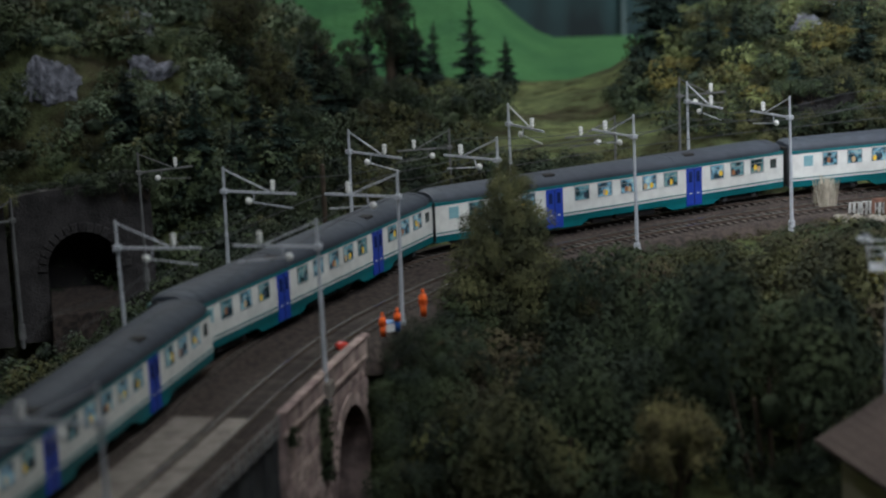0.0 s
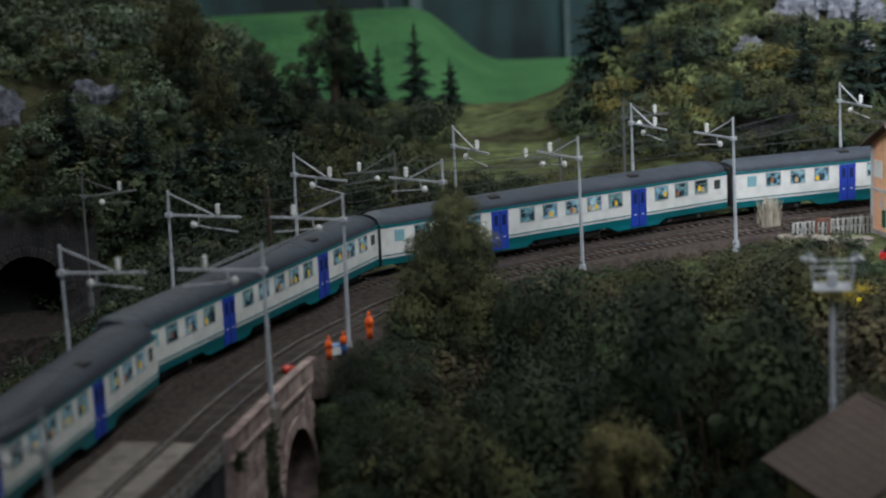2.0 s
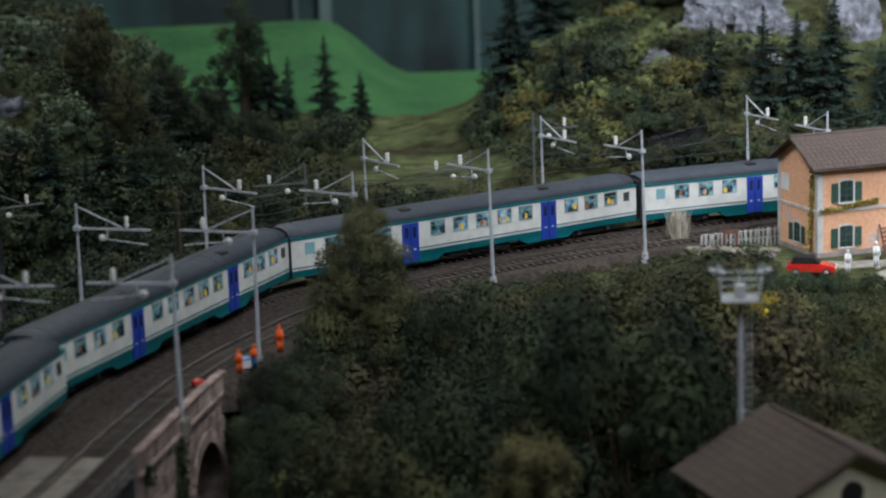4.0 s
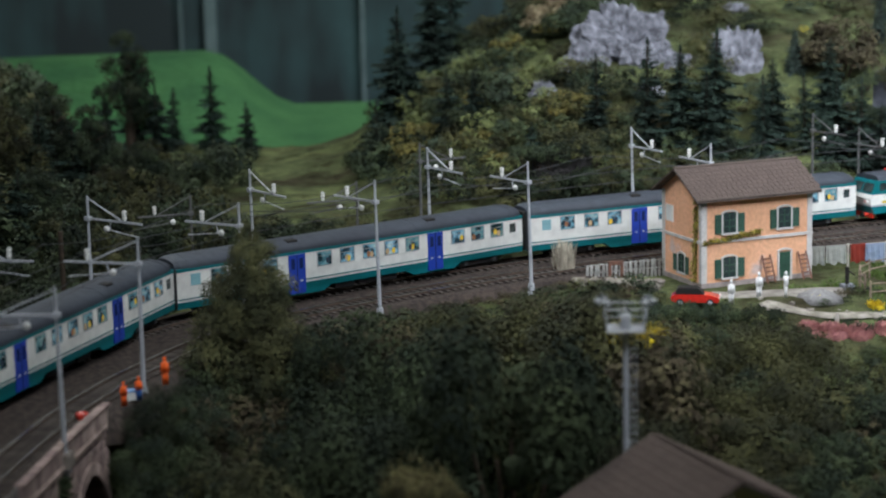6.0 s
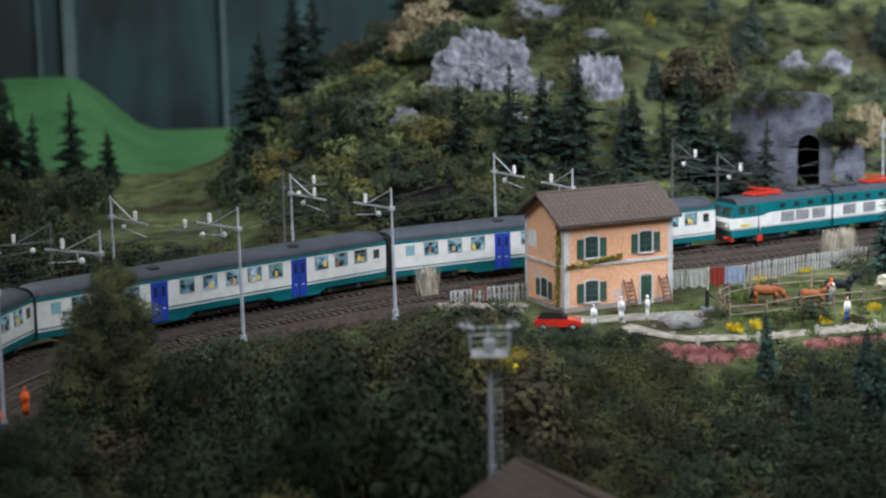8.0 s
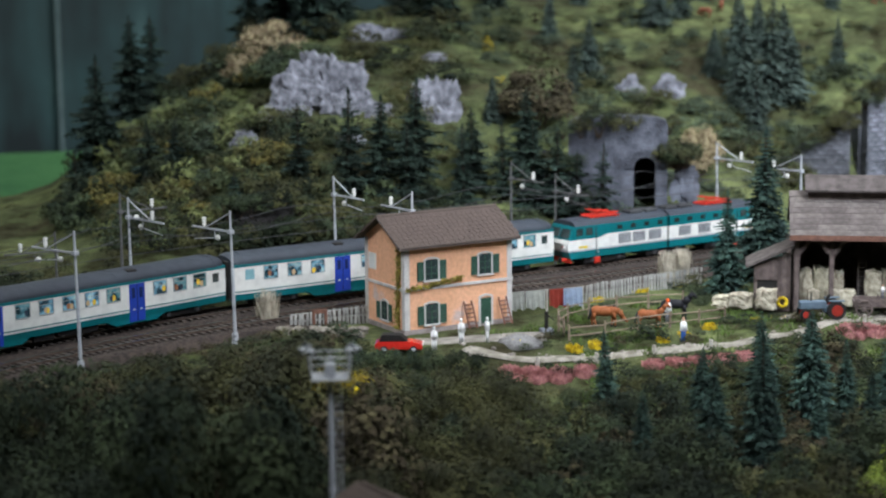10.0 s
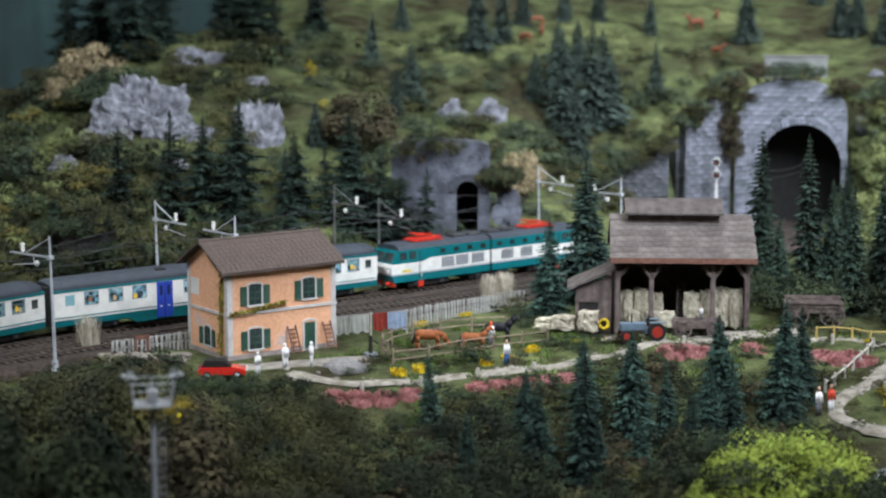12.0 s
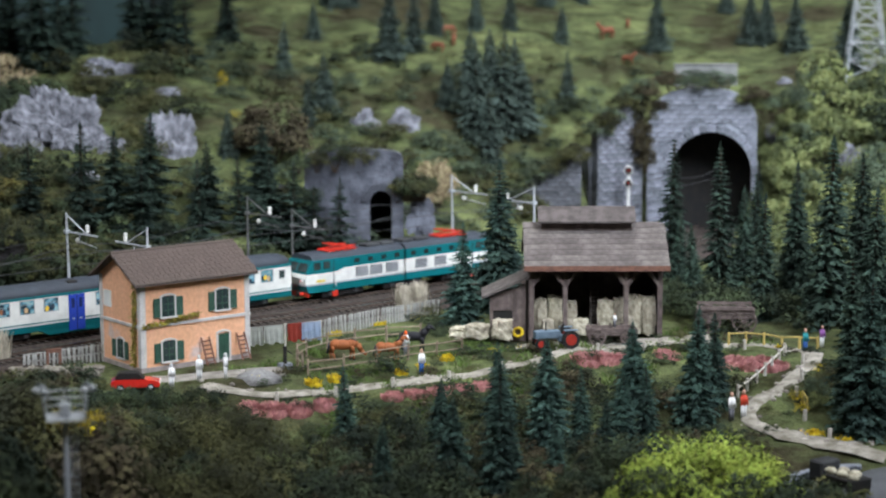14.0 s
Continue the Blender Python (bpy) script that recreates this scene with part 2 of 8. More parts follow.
def turf():
    """Flocked grass: broad patches of green, brown and straw, broken up by fine tufts."""
    m = bpy.data.materials.new("turf")
    m.use_nodes = True
    nt, n = m.node_tree, m.node_tree.nodes
    b = n["Principled BSDF"]
    co = n.new("ShaderNodeTexCoord")
    out = []
    for scale, detail in ((6, 8), (38, 6), (420, 3)):
        q = n.new("ShaderNodeTexNoise")
        q.inputs["Scale"].default_value, q.inputs["Detail"].default_value, q.inputs["Roughness"].default_value = scale, detail, 0.65
        nt.links.new(co.outputs["Object"], q.inputs["Vector"])
        out.append(q.outputs["Fac"])
    ramps = []
    for src, cols in ((out[0], ((0.38, (0.052, 0.048, 0.028)), (0.5, (0.088, 0.108, 0.05)), (0.64, (0.155, 0.175, 0.08)))), (out[1], ((0.34, (0.3, 0.26, 0.2)), (0.52, (0.9, 0.9, 0.85)), (0.68, (1.3, 1.3, 1.1))))):
        r = n.new("ShaderNodeValToRGB")
        r.color_ramp.elements[0].position, r.color_ramp.elements[0].color = cols[0][0], (*cols[0][1], 1)
        r.color_ramp.elements[1].position, r.color_ramp.elements[1].color = cols[2][0], (*cols[2][1], 1)
        x = r.color_ramp.elements.new(cols[1][0])
        x.color = (*cols[1][1], 1)
        nt.links.new(src, r.inputs[0])
        ramps.append(r.outputs[0])
    mix = n.new("ShaderNodeMix")
    mix.data_type, mix.blend_type = "RGBA", "MULTIPLY"
    mix.inputs[0].default_value = 1.0
    nt.links.new(ramps[0], mix.inputs[6])
    nt.links.new(ramps[1], mix.inputs[7])
    hsv = n.new("ShaderNodeHueSaturation")
    nt.links.new(mix.outputs[2], hsv.inputs["Color"])
    val = n.new("ShaderNodeMath")
    val.operation = "MULTIPLY_ADD"
    nt.links.new(out[2], val.inputs[0])
    val.inputs[1].default_value, val.inputs[2].default_value = 1.3, 0.35
    nt.links.new(val.outputs[0], hsv.inputs["Value"])
    nt.links.new(hsv.outputs[0], b.inputs["Base Color"])
    b.inputs["Roughness"].default_value, b.inputs["Specular IOR Level"].default_value = 1.0, 0.1
    bp = n.new("ShaderNodeBump")
    bp.inputs["Strength"].default_value, bp.inputs["Distance"].default_value = 1.0, 0.003
    nt.links.new(out[2], bp.inputs["Height"])
    nt.links.new(bp.outputs[0], b.inputs["Normal"])
    return m


def build_ground():
    x, y, z = LAND
    n, m = z.shape
    verts = np.stack([x, y, z], -1).reshape(-1, 3) * 0.01
    faces = [(i * m + j, i * m + j + 1, (i + 1) * m + j + 1, (i + 1) * m + j) for i in range(n - 1) for j in range(m - 1)]
    me = bpy.data.meshes.new("ground")
    me.from_pydata(verts.tolist(), [], [f[::-1] for f in faces])
    me.materials.append(turf())
    me.shade_smooth()
    return tagged(new("ground", me), "model landscape of earth and flocked grass", "ground", kind="structure")


build_ground()

# ---- colours ----
WHITE = surface("cream_paint", (0.72, 0.72, 0.68), (0.62, 0.63, 0.6), 6, 0.45, 0.05)
TEAL = surface("teal_paint", (0.0, 0.14, 0.16), (0.0, 0.11, 0.12), 5, 0.4, 0.05)
BLUE = surface("blue_paint", (0.015, 0.05, 0.36), (0.012, 0.04, 0.28), 3, 0.4, 0.05)
ROOFGREY = surface("slate_roof_paint", (0.05, 0.06, 0.075), (0.035, 0.04, 0.052), 6, 0.6, 0.1)
BLACK = surface("matt_black", (0.012, 0.012, 0.013), (0.02, 0.018, 0.016), 1, 0.7, 0.1)
STEEL = surface("mast_steel", (0.5, 0.52, 0.56), (0.4, 0.42, 0.45), 1.5, 0.5, 0.1, metal=0.1)
DARKSTEEL = surface("weathered_steel", (0.06, 0.063, 0.066), (0.035, 0.035, 0.038), 1.5, 0.6, 0.1, metal=0.2)
PORCELAIN = surface("porcelain", (0.75, 0.75, 0.72), (0.65, 0.65, 0.62), 1, 0.3, 0.0)
RED = surface("signal_red", (0.5, 0.03, 0.015), (0.38, 0.02, 0.012), 2, 0.4, 0.05)
ORANGE = surface("stucco_orange", (0.8, 0.44, 0.27), (0.72, 0.385, 0.225), 3.0, 0.9, 0.12, c3=(0.6, 0.46, 0.42))
TRIM = surface("pale_plaster", (0.6, 0.58, 0.56), (0.48, 0.46, 0.45), 1, 0.9, 0.3)
SHUTTER = surface("shutter_green", (0.035, 0.09, 0.06), (0.025, 0.065, 0.045), 0.8, 0.6, 0.2)
GLASS = surface("window_glass", (0.05, 0.07, 0.07), (0.02, 0.03, 0.03), 1.5, 0.08, 0.0)
TILE = surface("brown_roof_tiles", (0.1, 0.078, 0.067), (0.08, 0.06, 0.053), 1.5, 0.85, 0.4, vary=0.07)
TIMBER = surface("grey_timber", (0.16, 0.125, 0.115), (0.09, 0.07, 0.066), 0.7, 0.9, 0.5, vary=0.2)
PLANK = surface("weathered_boards", (0.13, 0.112, 0.106), (0.075, 0.064, 0.06), 0.8, 0.9, 0.5, vary=0.22)
STRAW = surface("pale_straw", (0.5, 0.46, 0.36), (0.26, 0.23, 0.17), 0.5, 1, 0.9, vary=0.2)
STONE = surface("grey_stone", (0.36, 0.385, 0.45), (0.13, 0.138, 0.165), 2.2, 0.95, 1.0, vary=0.3)
STAINED = surface("stained_stone", (0.17, 0.178, 0.205), (0.065, 0.067, 0.076), 2.8, 0.95, 1.0, vary=0.3)
DIMSTONE = surface("dark_stone", (0.05, 0.046, 0.046), (0.025, 0.023, 0.023), 1.6, 0.95, 0.8, vary=0.3)
BRICK = surface("pink_stone", (0.37, 0.275, 0.25), (0.2, 0.15, 0.138), 0.9, 0.95, 0.7, vary=0.3)
ROCK = surface("pale_rock", (0.25, 0.255, 0.29), (0.09, 0.092, 0.106), 0.9, 0.95, 1.0, c3=(0.34, 0.345, 0.385))
RENDERED = surface("grey_render", (0.13, 0.14, 0.17), (0.05, 0.053, 0.066), 2.2, 0.95, 0.5)
BALLAST = surface("ballast", (0.066, 0.05, 0.042), (0.022, 0.018, 0.017), 0.4, 0.95, 1.0)
SLEEPER = surface("sleeper", (0.082, 0.068, 0.06), (0.046, 0.039, 0.034), 0.4, 0.9, 0.4, vary=0.25)
RAILSIDE = surface("rusty_rail", (0.085, 0.06, 0.045), (0.05, 0.036, 0.03), 0.6, 0.7, 0.2)
RAILTOP = surface("polished_rail", (0.55, 0.53, 0.5), (0.4, 0.38, 0.36), 1, 0.25, 0.05, metal=0.9)
SLAB = surface("concrete_slab", (0.22, 0.195, 0.17), (0.14, 0.12, 0.105), 1.2, 0.9, 0.4)
PATHMAT = surface("pale_gravel", (0.33, 0.305, 0.265), (0.16, 0.145, 0.115), 0.9, 1, 0.8)
LEAF = surface("shrub_leaf", (0.046, 0.062, 0.028), (0.011, 0.019, 0.012), 3.2, 0.85, 0, vary=0.45, island=0.12)
LEAF2 = surface("olive_leaf", (0.082, 0.082, 0.03), (0.022, 0.025, 0.013), 3.2, 0.85, 0, vary=0.4, island=0.12)
IVY = surface("ivy_leaf", (0.112, 0.114, 0.048), (0.028, 0.033, 0.017), 2.6, 0.85, 0, vary=0.25, island=0.15)
TAN = surface("tan_leaf", (0.175, 0.155, 0.068), (0.05, 0.047, 0.024), 1.2, 0.9, 0, vary=0.2, island=0.3)
NEEDLE = surface("spruce_needle", (0.045, 0.085, 0.066), (0.02, 0.04, 0.034), 2, 0.85, 0, vary=0.3, island=0.3)
BARK = surface("bark", (0.07, 0.05, 0.035), (0.04, 0.03, 0.022), 0.5, 0.95, 0.6)
LIME = surface("lime_leaf", (0.34, 0.42, 0.07), (0.19, 0.25, 0.045), 2, 0.8, 0, island=0.35)
YELLOW = surface("yellow_bloom", (0.65, 0.48, 0.02), (0.45, 0.32, 0.02), 0.4, 0.9, 0.5, island=0.25)
DRY = surface("dry_leaf", (0.4, 0.33, 0.2), (0.2, 0.15, 0.09), 1, 0.9, 0, island=0.35)
RUST = surface("russet_leaf", (0.068, 0.056, 0.03), (0.03, 0.025, 0.015), 1.5, 0.9, 0, island=0.4)
PINK = surface("heather_pink", (0.54, 0.25, 0.24), (0.34, 0.14, 0.135), 0.5, 0.95, 0.8, island=0.2)


# ---- rails, sleepers, ballast ----
def ribbon(bm, d0, d1, z0, z1, i0=0, i1=None, step=3, mat=0, follow=False):
    """A box section along the line between the side offsets d0 and d1."""
    idx = list(range(i0, len(LINE) if i1 is None else i1, step))
    rings = []
    for i in idx:
        w = front_shift(i) if follow else 0.0
        a, b = LINE[i] + LEFT[i] * (d0 - w), LINE[i] + LEFT[i] * (d1 - w)
        rings.append([bm.verts.new((*a, z0)), bm.verts.new((*b, z0)), bm.verts.new((*b, z1)), bm.verts.new((*a, z1))])
    for r, s in zip(rings, rings[1:]):
        for k in range(4):
            f = bm.faces.new((r[k], r[(k + 1) % 4], s[(k + 1) % 4], s[k]))
            f.material_index = mat
    bm.faces.new(rings[0]), bm.faces.new(rings[-1])
    bmesh.ops.recalc_face_normals(bm, faces=bm.faces)
    return bm


def ballast_bed():
    bm = bmesh.new()
    idx = range(0, len(LINE), 2)
    section = ((4.4, -1.6), (2.6, -0.05), (1.9, 0.0), (-1.9, 0.0), (-2.5, -0.12), (-3.2, 0.0), (-7.0, 0.0), (-7.6, -0.05), (-9.0, -1.6))
    rows = []
    for i in idx:
        row = []
        for d, z in section:
            p = LINE[i] + LEFT[i] * (max(d - (front_shift(i) if d < -4 else 0.5 * front_shift(i) if d < -2 else 0), -8.2 if i < 158 else -99))
            row.append(bm.verts.new((*p, z + (0.07 * noise.noise(Vector((*p, 0)) / 0.6) if z > -1 else 0))))
        rows.append(row)
    for r, s in zip(rows, rows[1:]):
        for k in range(len(section) - 1):
            bm.faces.new((r[k], s[k], s[k + 1], r[k + 1]))
    bmesh.ops.recalc_face_normals(bm, faces=bm.faces)
    ob = part("ballast", bm, BALLAST, None, smooth=True)
    return tagged(ob, "brown stone ballast bed of a double track", "track bed", kind="structure")


ballast_bed()


def track(d, label):
    ob = thing("railway_track", 0, 0, 0, label=label, category="track", group="railway tracks")
    for side in (-0.83, 0.83):
        rail = part("rail", ribbon(bmesh.new(), d + side - 0.06, d + side + 0.06, 0.12, 0.3, follow=d < 0), RAILSIDE, ob)
        part("railhead", ribbon(bmesh.new(), d + side - 0.045, d + side + 0.045, 0.3, 0.325, follow=d < 0), RAILTOP, rail, "worn bright running surface")
    return ob


track_back = track(0, "rusty rails on dark sleepers under the train")
track_front = track(-SPACING, "rusty rails on weathered sleepers beside the parapet")


# ---- train ----
DOORGLASS = surface("blue_door_glass", (0.02, 0.035, 0.12), (0.015, 0.025, 0.09), 1, 0.1, 0.0)
WINFRAME = surface("pale_window_frame", (0.3, 0.33, 0.33), (0.22, 0.25, 0.25), 1, 0.5, 0.0)
SILVER = surface("silver_grey_paint", (0.42, 0.44, 0.46), (0.34, 0.36, 0.38), 2, 0.5, 0.05)
COACH_L = 32.0
WINDOWS = (0.108, 0.177, 0.245, 0.396, 0.461, 0.527, 0.59, 0.653, 0.793, 0.855, 0.917)


def lit_glass():
    """The glow of a lit coach interior, put into the glass: mottled pale blue and dark, each window its own."""
    m = surface("lit_coach_window", (0.13, 0.3, 0.37), (0.015, 0.035, 0.045), 0.6, 0.1, 0.0, vary=0.5, c3=(0.3, 0.42, 0.4), glow=0.16)
    nt, n = m.node_tree, m.node_tree.nodes
    e = [q for q in n if q.bl_idname == "ShaderNodeValToRGB"][0].color_ramp.elements
    e[0].position, e[1].position, e[2].position = 0.43, 0.55, 0.66
    info, mul, add = n.new("ShaderNodeObjectInfo"), n.new("ShaderNodeMath"), n.new("ShaderNodeVectorMath")
    mul.operation, mul.inputs[1].default_value = "MULTIPLY", 40.0
    nt.links.new(info.outputs["Random"], mul.inputs[0])
    nt.links.new(mul.outputs[0], add.inputs[1])
    for q in [q for q in n if q.bl_idname == "ShaderNodeTexNoise"]:
        nt.links.new(q.inputs["Vector"].links[0].from_socket, add.inputs[0])
        nt.links.new(add.outputs[0], q.inputs["Vector"])
    return m


LIT = lit_glass()
# frosted panes and most seats glow a little in place of the coach lighting
PALEBLUE = surface("frosted_window", (0.2, 0.38, 0.42), (0.16, 0.32, 0.36), 0.8, 0.3, 0.0, glow=0.12)
SEATS = (surface("yellow_seat", (0.75, 0.5, 0.05), (0.55, 0.36, 0.04), 0.5, 0.7, 0.0, glow=0.12), surface("brown_seat", (0.3, 0.13, 0.06), (0.2, 0.09, 0.05), 0.5, 0.7, 0.0, glow=0.1),
         surface("dark_seat", (0.03, 0.045, 0.07), (0.02, 0.03, 0.05), 0.5, 0.7, 0.0), surface("tan_seat", (0.5, 0.36, 0.2), (0.38, 0.27, 0.15), 0.5, 0.7, 0.0, glow=0.1))


def build_coach():
    ob = thing("passenger_coach", 0, 0, 0, label="cream and teal passenger coach with blue doors and lit windows", category="train coach", group="coaches of the train")
    h = COACH_L / 2
    part("body", prism(bmesh.new(), [(-1.6, 1.62), (1.6, 1.62), (1.62, 2.4), (1.6, 3.84), (-1.6, 3.84), (-1.62, 2.4)], -h, h, "x"), WHITE, ob, "cream body side")
    part("skirt", prism(bmesh.new(), [(-1.56, 1.12), (1.56, 1.12), (1.63, 1.6), (-1.63, 1.6)], -h, h, "x"), TEAL, ob, "teal lower band")
    for a, b in ((-0.29, -0.08), (0.13, 0.31)):
        part("step_skirt", prism(bmesh.new(), [(a * COACH_L, 1.2), (b * COACH_L, 1.2), (b * COACH_L - 0.9, 0.72), (a * COACH_L + 0.9, 0.72)], -1.55, 1.55, "y"), TEAL, ob, "deep teal skirt under the doors")
    for x0, x1, z0 in ((-2.2, -0.4, 0.62), (-0.1, 1.6, 0.7), (2.0, 3.6, 0.58)):
        part("equipment_box", boxed(x0, x1, -1.3, 1.3, z0, 1.15, 0.06), BLACK, ob)
    for z0, z1, mt, nm in ((1.78, 1.86, TEAL, "stripe"), (3.84, 4.06, TEAL, "cornice")):
        part(nm, boxed(-h, h, -1.635, 1.635, z0, z1), mt, ob)
    bm = bmesh.new()
    ring = []
    for x, k, dz in ((-h, 0.82, -0.2), (-h + 0.35, 0.95, -0.06), (-h + 1.0, 1, 0), (h - 1.0, 1, 0), (h - 0.35, 0.95, -0.06), (h, 0.82, -0.2)):
        ring.append([bm.verts.new((x, 1.64 * k * math.cos(a), 4.04 + (0.8 + dz) * math.sin(a) ** 0.75)) for a in np.linspace(0, math.pi, 17)])
    for a, b in zip(ring, ring[1:]):
        for k in range(16):
            bm.faces.new((a[k], a[k + 1], b[k + 1], b[k]))
        bm.faces.new((a[0], b[0], b[16], a[16]))
    bm.faces.new(ring[0]), bm.faces.new(ring[-1])
    bmesh.ops.recalc_face_normals(bm, faces=bm.faces)
    roof = part("roof", bm, ROOFGREY, ob, "slate-grey arched roof with rounded ends")
    for x in (-h + 1.05, -h / 3, h / 3, h - 1.05):
        seam = [(1.655 * math.cos(a), 4.05 + 0.815 * math.sin(a) ** 0.75) for a in np.linspace(0, math.pi, 13)]
        part("roof_seam", prism(bmesh.new(), seam, x - 0.03, x + 0.03, "x"), ROOFGREY, roof)
    for fx in (0.319, 0.723):
        x = -h + fx * COACH_L
        for s in (-1, 1):
            d = part("door", boxed(x - 0.75, x + 0.75, s * 1.6 - 0.05, s * 1.6 + 0.05, 0.85, 3.8, 0.02), BLUE, ob, "blue folding door")
            part("door_gap", boxed(x - 0.025, x + 0.025, s * 1.655 - 0.01, s * 1.655 + 0.01, 0.9, 3.75), BLACK, d)
            for k in (-0.36, 0.36):
                part("door_window", boxed(x + k - 0.15, x + k + 0.15, s * 1.65 - 0.02, s * 1.65 + 0.02, 2.7, 3.5), DOORGLASS, d)
                part("door_plate", boxed(x + k - 0.1, x + k + 0.1, s * 1.65 - 0.015, s * 1.65 + 0.015, 1.75, 1.85), PORCELAIN, d)
        part("roof_vent", boxed(x - 0.45, x + 0.45, -1.15, -0.35, 4.55, 4.82, 0.06), BLACK, ob)
    pane = mesh_of("window", boxed(-0.62, 0.62, -0.02, 0.02, -0.52, 0.52, 0.01), LIT)
    rim = mesh_of("window_frame", frame_bar(0.66, 0.56, 0.05, 0.035), WINFRAME)
    bar = mesh_of("sash", boxed(-0.62, 0.62, -0.028, 0.028, -0.02, 0.02), WINFRAME)
    g = random.Random(12)
    backs = [mesh_of("seat_back", ball(bmesh.new(), (0, 0, 0), 0.27, 2, (0.85, 0.1, 1.1)), q) for q in SEATS]
    for fx in WINDOWS:
        x = -h + fx * COACH_L
        for s in (-1, 1):
            p = part("window", pane, None, ob, at=(x, s * 1.62, 3.2))
            part("window_frame", rim, None, p)
            part("sash", bar, None, p, at=(0, 0, 0.2))
            for k in range(g.choice((1, 2, 2))):
                part("seat_back", g.choice(backs), None, p, at=(g.uniform(-0.4, 0.4), s * 0.005, -0.26 + g.uniform(-0.04, 0.14)))
    small = mesh_of("end_window", boxed(-0.3, 0.3, -0.03, 0.03, -0.36, 0.36), GLASS)
    frost = mesh_of("frosted_window", boxed(-0.4, 0.4, -0.03, 0.03, -0.42, 0.42), PALEBLUE)
    for fx, me in ((0.048, frost), (0.968, small)):
        for s in (-1, 1):
            part("end_window", me, None, ob, at=(-h + fx * COACH_L, s * 1.61, 3.18))
    for s in (-1, 1):
        part("gangway", boxed(s * h - 0.28, s * h + 0.28, -0.95, 0.95, 1.2, 4.3, 0.05), BLACK, ob, "black rubber gangway")
        part("end_wall", boxed(s * (h + 0.02) - 0.02, s * (h + 0.02) + 0.02, -1.58, 1.58, 1.2, 4.05), DARKSTEEL, ob)
        bogie = part("bogie", boxed(s * (h - 4.2) - 2.0, s * (h - 4.2) + 2.0, -1.2, 1.2, 0.55, 1.1, 0.08), BLACK, ob)
        for dx in (-1.45, 1.45):
            bm = bmesh.new()
            for y in (-0.83, 0.83):
                rod(bm, (s * (h - 4.2) + dx, y - 0.12, 0.84), (s * (h - 4.2) + dx, y + 0.12, 0.84), 0.52, n=14)
            rod(bm, (s * (h - 4.2) + dx, -0.9, 0.84), (s * (h - 4.2) + dx, 0.9, 0.84), 0.1)
            part("wheelset", bm, BLACK, bogie)
            for y in (-1.28, 1.28):
                part("axle_box", boxed(s * (h - 4.2) + dx - 0.2, s * (h - 4.2) + dx + 0.2, y - 0.1, y + 0.1, 0.65, 1.0, 0.04), DARKSTEEL, bogie)
    return ob


def frame_bar(w, h, t, d):
    bm = bmesh.new()
    box(bm, -w, w, -d, d, h - t, h)
    box(bm, -w, w, -d, d, -h, -h + t)
    box(bm, -w, -w + t, -d, d, -h + t, h - t)
    box(bm, w - t, w, -d, d, -h + t, h - t)
    return bm


